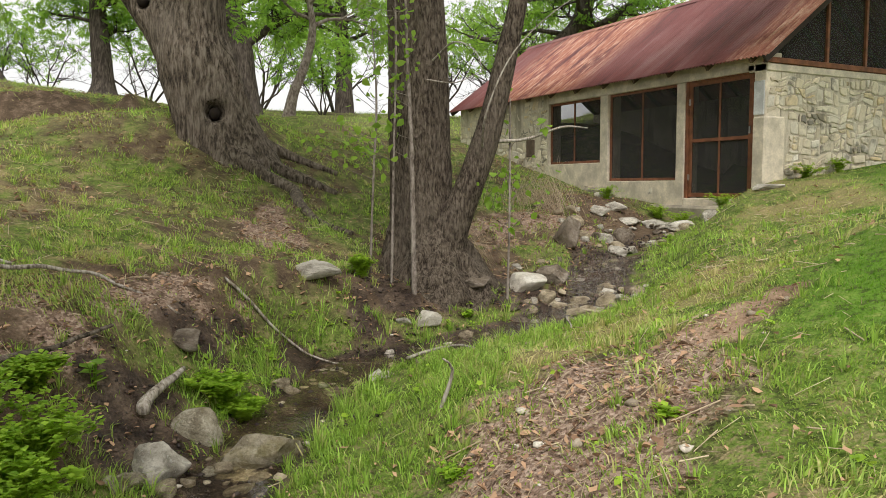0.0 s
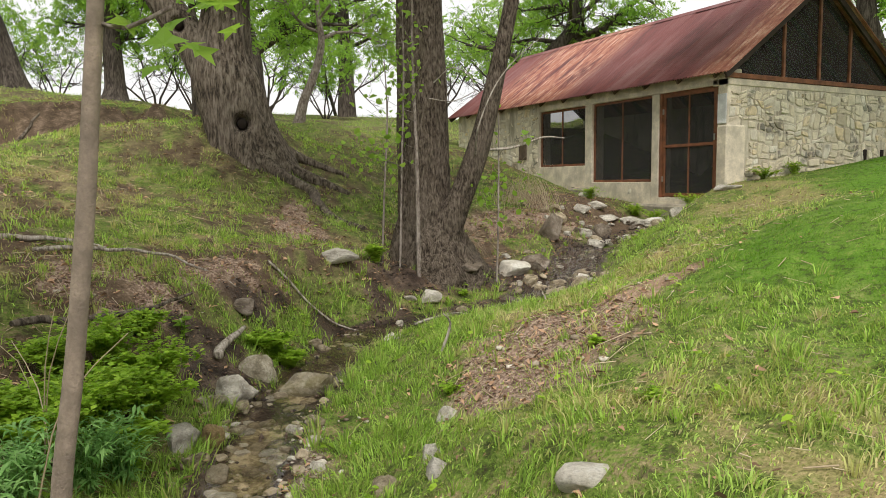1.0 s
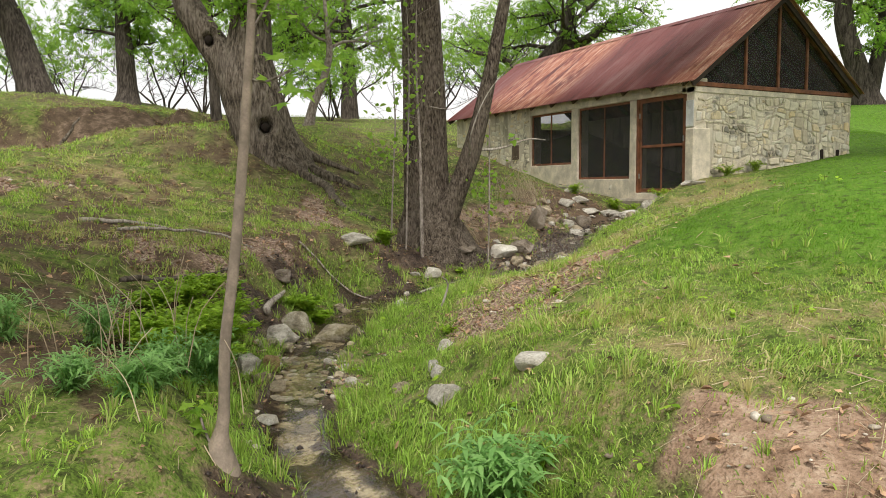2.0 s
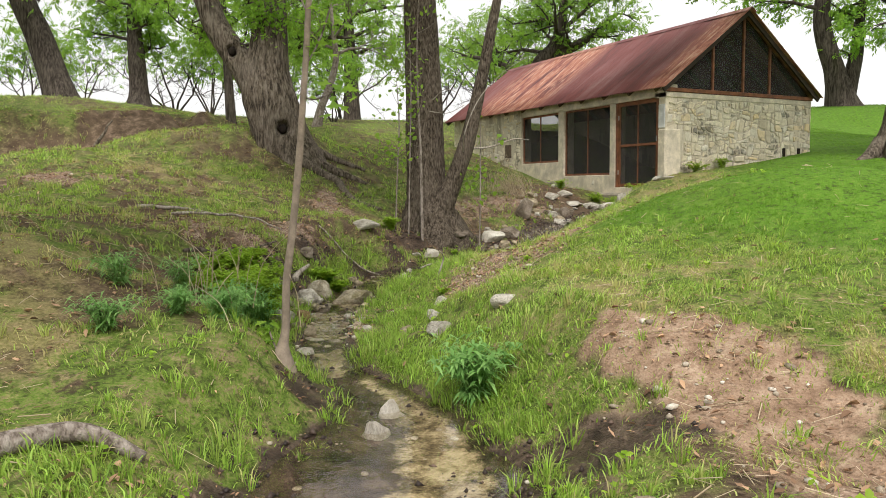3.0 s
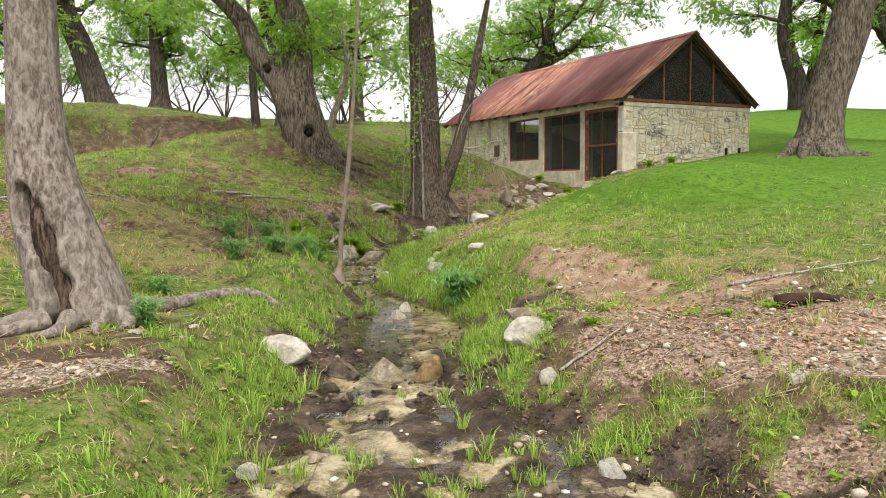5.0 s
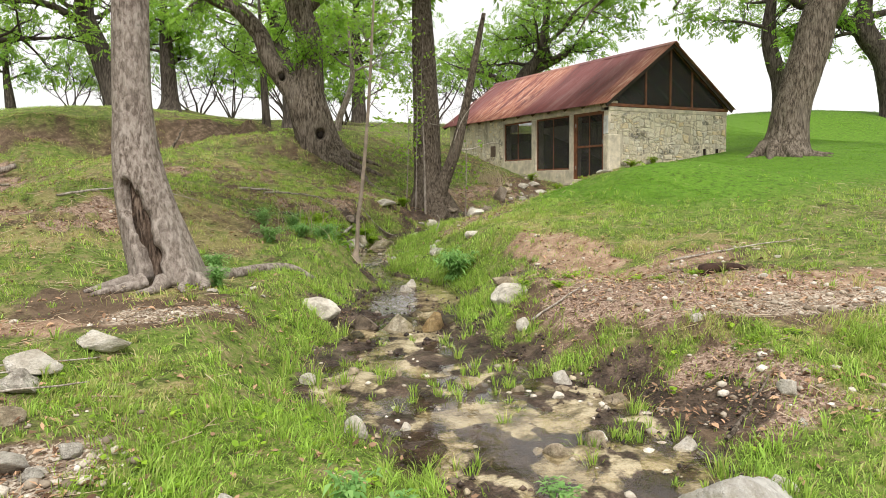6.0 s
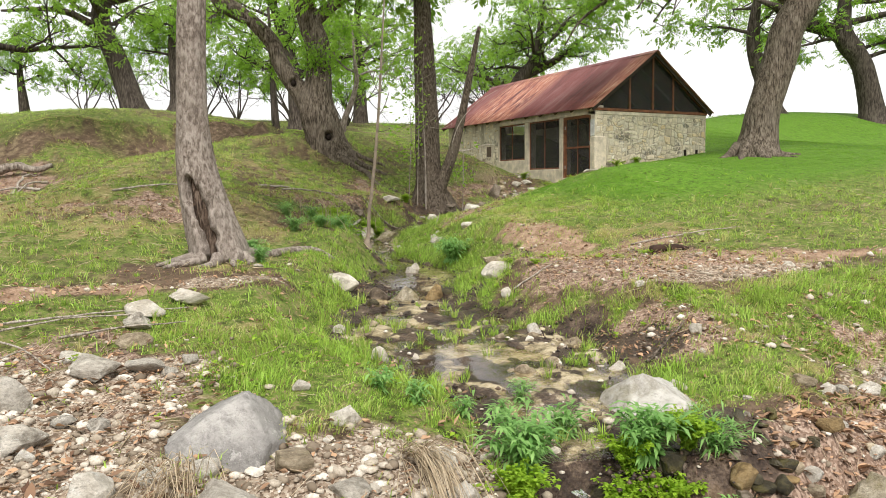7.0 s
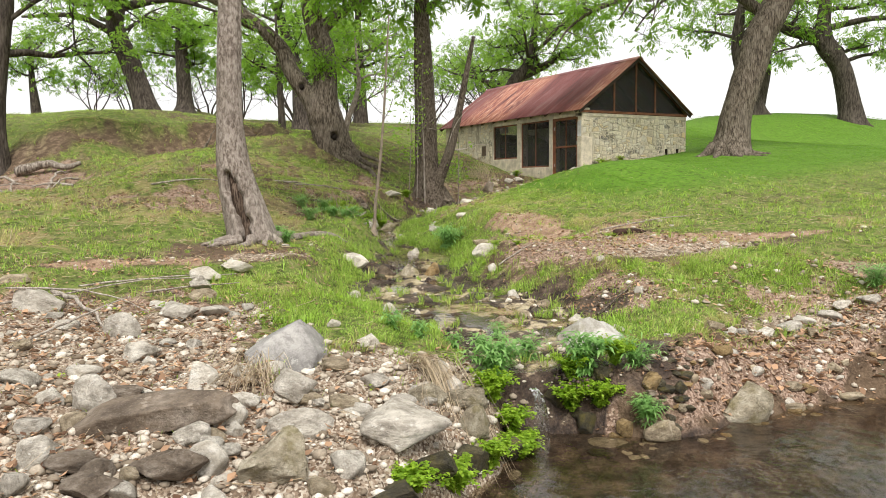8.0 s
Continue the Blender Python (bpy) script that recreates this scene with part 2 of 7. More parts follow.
def hang(name, me, parent=None, m=None, label=""):
    ob = new(name, me)
    if m is not None:
        ob.matrix_basis = m
    if parent is not None:
        ob.parent = parent
    if label:
        tagged(ob, label)
    return ob


def part(name, bm, material, parent, label="", smooth=False):
    """Links a bmesh as one mesh object under a thing or a part."""
    me = bpy.data.meshes.new(name)
    bm.normal_update()
    bm.to_mesh(me)
    bm.free()
    me.materials.append(material)
    if smooth:
        me.polygons.foreach_set("use_smooth", [True] * len(me.polygons))
    return hang(name, me, parent, None, label)


def box(bm, x0, y0, z0, x1, y1, z1, bevel=0.0):
    """A box between two corners, its edges bevelled."""
    made = bmesh.ops.create_cube(bm, size=1.0)["verts"]
    for v in made:
        v.co = Vector(((x0 + x1) / 2 + v.co.x * (x1 - x0), (y0 + y1) / 2 + v.co.y * (y1 - y0), (z0 + z1) / 2 + v.co.z * (z1 - z0)))
    if bevel:
        edges = list({e for v in made for e in v.link_edges})
        bmesh.ops.bevel(bm, geom=edges, offset=bevel, segments=1, affect='EDGES', profile=0.5)
    return bm


def slab(x0, y0, z0, x1, y1, z1, bevel=0.006):
    return box(bmesh.new(), x0, y0, z0, x1, y1, z1, bevel)


_LAT = np.random.default_rng(3).random((256, 256))


def vnoise(x, y):
    xi, yi = np.floor(x).astype(int), np.floor(y).astype(int)
    fx, fy = x - xi, y - yi
    fx, fy = fx * fx * (3 - 2 * fx), fy * fy * (3 - 2 * fy)
    a, b = _LAT[xi % 256, yi % 256], _LAT[(xi + 1) % 256, yi % 256]
    c, d = _LAT[xi % 256, (yi + 1) % 256], _LAT[(xi + 1) % 256, (yi + 1) % 256]
    return (a * (1 - fx) + b * fx) * (1 - fy) + (c * (1 - fx) + d * fx) * fy


def fbm(x, y, octaves=4):
    s, k, total = 0.0, 0.5, 0.0
    for i in range(octaves):
        s = s + k * vnoise(x * 2 ** i + 17.3 * i, y * 2 ** i - 9.1 * i)
        total += k
        k *= 0.5
    return s / total


# ---- the lie of the land ----
# creek line from the spring house down to the pool: x, y, water level, half width
CREEK = [
    (10.9, 8.3, 2.20, 0.45), (9.2, 7.3, 1.90, 0.36), (7.4, 6.0, 1.70, 0.30), (6.5, 5.05, 1.50, 0.30),
    (5.5, 4.6, 1.37, 0.26), (4.4, 4.45, 1.28, 0.24), (3.4, 4.4, 1.21, 0.30), (2.6, 3.55, 1.15, 0.30),
    (1.8, 2.45, 1.06, 0.24), (1.25, 1.2, 0.96, 0.21), (1.05, 0.3, 0.88, 0.20), (1.14, -0.5, 0.86, 0.28), (1.0, -1.25, 0.85, 0.48),
    (0.52, -2.15, 0.84, 0.74), (-0.2, -3.3, 0.82, 0.52), (-0.75, -4.6, 0.74, 0.8), (-1.05, -5.7, 0.72, 1.0),
    (-0.9, -6.8, 0.69, 1.05), (-1.05, -7.9, 0.65, 0.8), (-1.65, -8.8, 0.57, 0.4), (-1.95, -9.6, 0.5, 0.3),
]
POOL_Z = 0.08


def smooth(a, b, v):
    t = np.clip((v - a) / (b - a), 0, 1)
    return t * t * (3 - 2 * t)


def creek(x, y):
    """Signed distance to the creek line (right bank positive), water level and half width there."""
    best = np.full(x.shape, 1e9)
    side = np.zeros(x.shape)
    zw = np.zeros(x.shape)
    hw = np.zeros(x.shape)
    for (ax, ay, az, aw), (bx, by, bz, bw) in zip(CREEK[:-1], CREEK[1:]):
        ux, uy = bx - ax, by - ay
        k = np.clip(((x - ax) * ux + (y - ay) * uy) / (ux * ux + uy * uy), 0, 1)
        d = np.hypot(x - ax - k * ux, y - ay - k * uy)
        near = d < best
        best = np.where(near, d, best)
        side = np.where(near, np.sign((y - ay) * ux - (x - ax) * uy), side)
        zw = np.where(near, az + k * (bz - az), zw)
        hw = np.where(near, aw + k * (bw - aw), hw)
    return best * side, zw, hw


def shore(x):
    """The pool's bank: the y south of which the pool lies."""
    return -10.05 - 0.55 * smooth(-2.6, -4.2, x) - 0.5 * smooth(-4.5, -9, x) + 0.75 * np.exp(-((x + 1.95) / 0.5) ** 2) + 0.38 * np.exp(-((x + 1.38) / 0.32) ** 2) + 0.35 * np.exp(-((x + 0.25) / 0.4) ** 2) + 0.28 * np.exp(-((x + 0.85) / 0.28) ** 2) + 0.15 * np.sin(1.9 * x) - 0.02 * np.maximum(x, 0) ** 2


# mounds and hollows: x, y, reach, height
MOUNDS = [
    (6.0, 6.5, 4.0, -0.87), (34.5, -4.0, 12.0, -2.54), (-7.5, 9.5, 4.0, -1.16), (-1.5, 23.0, 7.0, 1.17),
    (40.0, 26.0, 16.0, 0.3), (3.0, 12.5, 2.5, 1.17), (19.5, 17.0, 4.0, 1.39), (7.5, 0.5, 2.5, 0.56),
    (1.5, 2.0, 1.8, -0.82), (-9.0, 15.5, 2.5, -2.13), (13.5, 11.0, 4.0, -0.81), (1.5, -10.0, 1.8, -0.61),
    (-1.5, -1.0, 1.8, -0.31), (4.5, 44.0, 2.5, 0.73), (-12.0, 30.5, 4.0, 0.60), (-12.0, -8.5, 4.0, 0.71),
    (15.0, -10.0, 7.0, -0.69), (27.0, 9.5, 4.0, -0.64), (37.5, 9.5, 4.0, -1.29), (-4.5, 15.5, 1.8, 0.43),
    (-1.5, 14.0, 1.8, -0.54), (-3.0, 2.0, 1.8, 0.47), (-1.5, 9.5, 2.5, 0.35), (7.5, 18.5, 1.8, 0.38), (4.7, 3.0, 1.1, -0.26), (1.7, 1.4, 1.1, -0.12),
    (47.0, 21.0, 13.0, -1.25), (2.6, 12.9, 1.45, -0.52), (62.0, 30.0, 16.0, -1.5), (45.0, 8.0, 9.0, -0.6), (38.5, 13.5, 12.0, 0.85), (2.3, -3.8, 1.0, -0.27),
]


def scarp(x):
    return 15.6 + 0.25 * np.sin(1.3 * x) + 0.16 * np.sin(3.1 * x + 1) + 0.12 * np.maximum(x, 0) + 0.07 * np.minimum(x, 0)


def ground(x, y, rough=True):
    """The height of the ground."""
    x, y = np.asarray(x, float), np.asarray(y, float)
    d, zw, hw = creek(x, y)
    xc, yc = np.clip(x, -20, 40), np.clip(y, -12, 48)
    r = smooth(-1.5, 1.5, d)
    land = 1.805 + 0.0086 * xc + 0.122 * yc + r * (-0.28 + 0.0954 * xc - 0.0577 * yc)
    for cx, cy, reach, high in MOUNDS:
        land = land + high * np.exp(-((x - cx) ** 2 + (y - cy) ** 2) / reach ** 2)
    edge = y - scarp(x)
    ragged = edge + (0.5 * (fbm(x * 1.7 + 3, y * 1.7) - 0.5) if rough else 0)
    land = land + (0.66 + 0.20 * smooth(-4.5, -0.5, x)) * (smooth(-0.45, 0.40, ragged) - smooth(-3.2, 5.0, edge)) * smooth(4.4, 2.8, x) * smooth(-16, -11, x)
    if rough:
        land = land + 0.10 * (fbm(x * 0.9, y * 0.9) - 0.5) + (0.09 - 0.05 * smooth(2.0, 5.0, d)) * (fbm(x * 4.2, y * 4.2, 3) - 0.5) + 0.10 * (fbm(x * 2.0 + 31, y * 2.0, 2) - 0.5) * smooth(0.5, -0.5, d) * smooth(16, 12, y)
        rim = smooth(-8.5, -9.2, y)
        land = land + rim * (0.12 * (fbm(x * 3.1 + 8, y * 3.1) - 0.5) + 0.10 * (fbm(x * 9.0, y * 9.0, 2) - 0.5))
    bank = np.where(d > 0, 1.2, 0.9)
    t = smooth(0, 1, (np.abs(d) - hw) / bank)
    flat = smooth(-3.4, -4.2, y)
    bed = zw - (0.09 - 0.088 * flat) * np.clip(1.25 - (d / hw) ** 2, -0.25, 1.25)
    if rough:
        bed = bed + (0.07 + 0.10 * flat) * (fbm(x * 2.6, y * 2.6) - 0.5) + 0.03 * (fbm(x * 9.0, y * 9.0, 2) - 0.5)
    z = bed + t * (land - bed)
    z = z - 0.05 * (1 - t) * smooth(0.4, 1.0, t)
    s = shore(x) + (0.25 * (fbm(x * 2.3, y * 2.3) - 0.5) if rough else 0)
    k = smooth(0.35, -0.35, y - s)
    deep = POOL_Z - 0.10 - 0.45 * smooth(0, -2.5, y - s)
    k = k * smooth(-19.5, -18.2, y)
    z = z + 0.15 * np.exp(-((x - 0.65) ** 2 + (y + 4.3) ** 2) / 0.3)
    if rough:
        u, v = (x + 0.22) * 0.88 - (y + 3.12) * 0.47, (x + 0.22) * 0.47 + (y + 3.12) * 0.88
        z = z + (0.11 + 0.16 * (fbm(x * 7.0, y * 7.0 + 21, 3) - 0.5)) * np.exp(-(u / 0.85) ** 4 - (v / 0.34) ** 2)
    return z + k * (deep - z)


def patch(x, y, cx, cy, rx, ry, turn=0.0):
    """One inside an oval patch of ground, falling to nothing at its edge."""
    c, s = math.cos(radians(turn)), math.sin(radians(turn))
    u, v = ((x - cx) * c + (y - cy) * s) / rx, (-(x - cx) * s + (y - cy) * c) / ry
    far = np.sqrt(u * u + v * v)
    near = far < 2.05
    out = np.zeros(np.shape(far))
    px, py = x[near], y[near]
    out[near] = smooth(1.25, 0.5, far[near] + 0.9 * (fbm(px * 1.6 + cx, py * 1.6 + cy, 3) - 0.5) + 0.7 * (fbm(px * 5.5, py * 5.5 + cx, 3) - 0.5))
    return out


SAND = [(4.2, -7.1, 1.3, 0.3, -25), (2.3, -3.1, 0.65, 1.35, -15), (4.8, 1.5, 0.75, 0.28, 10), (2.7, -6.5, 1.2, 0.6, -25), (-4.4, -4.3, 1.3, 0.3, 0), (2.6, -4.4, 1.2, 0.5, -20), (2.6, -9.4, 1.2, 0.5, -25)]
LITTER = [(1.8, -5.4, 1.45, 1.1, -40), (-5.4, -6.6, 1.6, 1.3, 10), (1.0, -9.60, 1.7, 0.42, 0), (0.45, -7.35, 0.8, 0.7, -60), (2.4, -8.0, 0.5, 0.22, -20), (2.6, -9.6, 1.2, 0.35, 0), (-0.9, -9.75, 0.7, 0.35, 0),
          (2.0, 4.6, 1.0, 0.32, 20), (7.7, 8.2, 1.7, 0.9, 35), (-7.5, 11.5, 4.0, 2.5, 0), (17.8, 8.0, 1.5, 3.0, 0), (0.9, 4.0, 0.7, 0.7, 0), (-3.3, 0.5, 1.5, 0.6, 0), (-5.0, -9.0, 1.6, 1.1, 0), (-4.2, -7.6, 0.9, 0.5, 0), (-1.0, 7.4, 1.0, 0.4, 0), (3.6, 7.6, 0.5, 1.3, -20), (8.7, 7.9, 0.5, 0.5, 0), (1.6, -8.3, 1.3, 0.5, -25), (3.0, -8.6, 0.9, 0.4, -20)]
GRAVEL = [(-5.3, -8.3, 1.9, 2.1, 0), (-3.6, -9.5, 1.5, 1.1, 0), (-5.3, -10.2, 1.6, 0.7, 0), (2.5, -6.85, 1.3, 0.30, -25), (-2.75, -4.25, 0.7, 0.22, 0), (2.1, -9.15, 1.0, 0.18, 0), (1.6, 1.7, 0.5, 1.0, -30), (-1.2, -8.6, 0.8, 0.4, 0), (-3.85, -7.1, 0.55, 0.35, -20), (-2.6, -8.9, 0.7, 0.35, 0), (2.0, -9.3, 1.2, 0.35, -25)]
BARE = [(-6.8, 10.3, 1.9, 3.0, 0), (5.0, 6.2, 1.3, 1.0, 20), (0.8, 2.9, 0.3, 0.8, -20), (-2.9, -4.1, 0.9, 0.6, 0), (9.6, 8.6, 1.2, 1.2, 0), (1.8, -5.2, 1.6, 1.3, -40), (0.3, -7.5, 0.7, 0.7, -60), (0.9, -9.3, 1.6, 0.4, 0), (-3.6, -3.6, 0.5, 0.7, 10), (2.4, -6.6, 1.4, 0.6, -25)]
GREEN = [(-2.3, -6.2, 0.95, 1.6, 15), (-1.4, -2.6, 0.9, 0.75, 20), (0.95, -6.9, 0.9, 0.35, -25), (0.6, -8.5, 0.55, 0.35, -20), (0.45, -4.3, 0.5, 0.55, 0), (1.9, -8.0, 1.7, 0.55, -25), (-1.8, -3.7, 0.6, 0.9, 20), (-3.1, -7.4, 0.8, 0.7, 0), (2.6, 2.0, 0.6, 1.6, -25), (5.4, 5.05, 0.6, 0.25, 20), (7.1, 7.2, 0.6, 0.4, 30), (8.0, 9.2, 1.1, 0.6, 20), (8.6, 6.2, 1.5, 0.35, 38), (6.6, 4.5, 0.8, 0.3, 30)]
# mostly mud; the first row darkens the bank to read as a shaded cavity
# rows (6.7, 5.5) and (8.6, 6.9) also darken for shadows among the rocks
MUD_AND_SHADE = [(-0.75, -9.4, 0.6, 0.4, 0), (-1.5, -9.35, 0.4, 0.35, 0), (-0.15, -2.0, 0.4, 0.8, -25), (-0.75, -3.2, 0.6, 0.4, 0), (0.55, -0.6, 0.35, 0.4, 0), (0.9, -2.9, 0.9, 0.4, -20), (0.1, -6.7, 0.55, 0.8, 0), (-0.6, -4.4, 1.0, 0.6, 0), (1.5, 3.4, 0.5, 0.4, 30), (0.15, -5.2, 0.25, 0.5, 0), (-0.4, -7.7, 0.7, 0.4, 0), (0.15, -7.4, 0.55, 0.5, 0), (1.25, -2.5, 0.7, 0.3, -50), (4.9, 5.5, 1.2, 0.5, 25), (6.7, 5.5, 1.3, 0.6, 25), (8.6, 6.9, 1.2, 0.6, 25), (2.6, 4.4, 0.9, 0.3, 25)]


def cover(x, y):
    """What lies on the ground: veg, lawn, dry, sand, litter, gravel, wet, bed."""
    d, zw, hw = creek(x, y)
    n1, n2 = fbm(x * 0.8, y * 0.8), fbm(x * 2.6 + 40, y * 2.6)

    def most(rows):
        v = np.zeros(np.shape(x))
        for row in rows:
            v = np.maximum(v, patch(x, y, *row))
        return v

    sand, litter, gravel, bare = most(SAND), most(LITTER), most(GRAVEL), most(BARE)
    litter = litter * (0.25 + 0.75 * np.maximum(smooth(0.42, 0.58, 0.5 * n2 + 0.5 * fbm(x * 5.0 + 12, y * 5.0, 3)), smooth(1.0, 1.6, d) * (y < 0)))
    litter = np.maximum(litter, patch(x, y, 3.5, 1.35, 0.75, 0.95, -35))
    edge = y - scarp(x)
    bluff = smooth(-1.5, -0.8, edge) * smooth(0.7, 0.25, edge + 0.8 * (n2 - 0.5)) * smooth(4.2, 3.0, x)
    s = y - shore(x)
    bank = smooth(1.0, 0.3, s)
    mud = most(MUD_AND_SHADE)
    wet = np.maximum(smooth(hw + 0.22, hw - 0.05, np.abs(d)), mud * smooth(0.34, 0.54, n2)) * smooth(-0.5, 0.0, s)
    wet = np.maximum(wet, smooth(-0.12, -0.28, s))
    mosaic = smooth(0.47, 0.58, 0.6 * n2 + 0.4 * fbm(x * 6.0, y * 6.0 + 9, 3))
    pond = smooth(-3.9, -3.2, y) * smooth(0.4, -0.2, y)
    bed = smooth(hw + 0.05, hw - 0.2, np.abs(d)) * (mosaic * (1 - pond) + 0.62 * pond * smooth(-0.2, 0.4, d / hw + 0.5 * (n2 - 0.5)) * smooth(1.15, 0.85, d / hw))
    above = 1 - smooth(7.8, 8.8, x) * smooth(4.0, 5.0, y)
    wet = wet * (0.25 + 0.75 * above)
    bed = bed * above * smooth(-0.3, 0.1, s) * (1 - 0.8 * smooth(2.6, 4.0, y))
    veg = 0.55 + 0.5 * n1 + 0.25 * (n2 - 0.5)
    worn = smooth(0.60, 0.40, 0.55 * fbm(x * 1.3 + 30, y * 1.3, 3) + 0.45 * fbm(x * 4.4, y * 4.4 + 70, 3))
    veg = veg * (1 - worn * smooth(0.2, -0.6, d) * (0.14 + 0.24 * smooth(-3.0, -0.8, x) + 0.14 * smooth(8.0, 4.5, y) * smooth(-2.5, 0.0, x)) * smooth(-12, -8, x) - worn * smooth(0.5, 1.2, d) * (0.12 + 0.35 * smooth(-4.0, -5.0, y) * smooth(4.0, 2.5, d)))
    veg = np.maximum(veg, 0.85 * smooth(0.5, 1.0, d) * smooth(-4.2, -3.0, y))
    lush = smooth(hw + 1.5, hw + 0.2, np.abs(d)) * smooth(1.5, -0.2, d - 1.2)
    veg = np.maximum(veg, lush * 0.9)
    veg = veg * (1 - 0.6 * wet * smooth(0.5, -0.5, y))
    veg = veg * (1 - 0.80 * sand) * (1 - 0.75 * litter) * (1 - 0.95 * gravel) * (1 - 0.85 * bare) * (1 - bluff * 0.50) * (1 - 0.97 * bank)
    veg = veg * (1 - 0.22 * smooth(-2.4, -0.9, d) * smooth(0.0, -0.3, d) * smooth(1.0, 2.5, y))
    green = most(GREEN) * smooth(0.30, 0.50, n2)
    veg = np.maximum(veg, 0.95 * green * (1 - bank))
    lush = np.maximum(lush, 0.8 * green)
    veg = np.maximum(veg, 0.85 * smooth(0.9, 1.7, d) * smooth(-6.5, -7.2, y + 0.45 * (x - 1)) * (1 - bank) * (1 - 0.6 * sand) * smooth(0.40, 0.55, n2))
    veg = veg * (1 - 0.8 * mud * smooth(0.36, 0.5, n2)) * (1 - 0.7 * patch(x, y, 0.45, -7.45, 0.75, 0.6, -60))
    lawn = smooth(1.5, 4.6, d + 2.6 * (n1 - 0.5) + 1.2 * (n2 - 0.5)) * smooth(-5.0, -2.2, y - 0.22 * x + 1.0) * smooth(1.6, 2.3, ground(x, y, False))
    veg = np.maximum(veg, 0.95 * lawn * (1 - sand))
    dry = smooth(0.46, 0.9, 0.6 * fbm(x * 0.7 + 9, y * 0.7) + 0.4 * fbm(x * 3.5, y * 3.5) + (0.10 + 0.14 * smooth(-0.5, 2.0, y)) * (d > 0) * smooth(0.8, 1.8, d) * smooth(5.5, 2.6, d) + (0.12 + 0.07 * smooth(-0.5, -2.0, x) * smooth(-2.5, -1.0, y)) * (d < 0) * smooth(13, 4, y) * smooth(-8.5, -3.5, y))
    dry = dry * (1 - 0.85 * lawn) * (1 - 0.9 * lush)
    return {"veg": veg, "lawn": lawn, "dry": dry, "sand": sand, "bluff": bluff, "litter": np.maximum(litter, 0.30 * bluff), "worn": worn * smooth(0.2, -0.6, d), "gravel": gravel, "wet": wet, "bed": bed, "lush": lush}


def stretch(lo, hi, step, far, grow=1.13):
    """Coordinates at even steps from lo to hi, growing coarser beyond, out to far."""
    mid = list(np.arange(lo, hi, step))
    up, dn, s = [mid[-1]], [lo], step
    while up[-1] < far:
        s *= grow
        up.append(up[-1] + s)
    s = step
    while dn[-1] > -far:
        s *= grow
        dn.append(dn[-1] - s)
    return np.array(dn[:0:-1] + mid + up[1:])


def build_ground():
    xs, ys = stretch(-7.5, 9.5, 0.068, 700), stretch(-12.0, 8.0, 0.068, 700)
    gx, gy = np.meshgrid(xs, ys)
    gz = ground(gx, gy)
    c = cover(gx, gy)
    nx, ny = len(xs), len(ys)
    idx = np.arange(nx * ny).reshape(ny, nx)
    quads = np.stack([idx[:-1, :-1], idx[:-1, 1:], idx[1:, 1:], idx[1:, :-1]], -1).reshape(-1, 4)
    verts = np.stack([gx, gy, gz], -1).reshape(-1, 3)
    me = fast_mesh("ground", verts, quads.ravel(), np.full(len(quads), 4), MAT_GROUND, True,
                   [(k, v.ravel()) for k, v in c.items() if k not in ("lush", "worn", "bluff")])
    tagged(new("ground", me), "sloping ground of turf, brown soil and leaf litter", "ground", kind="structure")


def at(x, y, dz=0.0):
    """A place on the ground."""
    return Vector((x, y, float(ground(x, y)) + dz))


build_ground()


def build_water():
    """The creek as a ribbon, calmer and livelier stretches apart, and the pool."""
    pts = [Vector(p[:3]) for p in CREEK]
    width = [p[3] for p in CREEK]
    fine, fw = [], []
    for i in range(len(pts) - 1):
        for k in range(10):
            t = k / 10
            fine.append(pts[i].lerp(pts[i + 1], t))
            fw.append(width[i] * (1 - t) + width[i + 1] * t)
    fine.append(pts[-1])
    fw.append(width[-1])
    stretches = (("creek_rapids", 16, 56, MAT_RAPID, "shallow rippling water running over stones"),
                 ("creek_water", 56, 186, MAT_CREEK, "clear shallow creek water over a sandy bed"),
                 ("creek_outlet", 186, 194, MAT_RAPID, "thin run of water at the lip of the bank"))
    for name, a, b, m, label in stretches:
        verts, faces = [], []
        for i in range(a, b + 1):
            p, q = fine[max(0, i - 4)], fine[min(len(fine) - 1, i + 4)]
            side = Vector((-(q - p).y, (q - p).x, 0)).normalized()
            for k in range(7):
                verts.append(fine[i] + side * (k / 3 - 1) * (fw[i] + (0.08 if i < 105 else 0.2)))
        for i in range(b - a):
            for k in range(6):
                j = i * 7 + k
                faces.append((j, j + 7, j + 8, j + 1))
        ob = tagged(new(name, mesh_from(name, verts, faces, m)), label, "water", kind="structure")
        ob.visible_shadow = False
    xs = np.linspace(-60, 60, 121)
    verts, faces = [], []
    for x in xs:
        verts += [(x, float(shore(np.array(x))) + 1.0, POOL_Z), (x, -19.0, POOL_Z)]
    for i in range(len(xs) - 1):
        faces.append((2 * i, 2 * i + 1, 2 * i + 3, 2 * i + 2))
    ob = tagged(new("pool_water", mesh_from("pool_water", verts, faces, MAT_POOL)), "dark clear pool water with soft ripples", "water", kind="structure")
    ob.visible_shadow = False


build_water()

# ---- the spring house ----
FRONT, GABLE, BACK, END = 11.45, 6.85, 16.5, 17.0
RIDGE_X, RIDGE_Z, EAVE_Z = 13.93, 6.80, 4.80


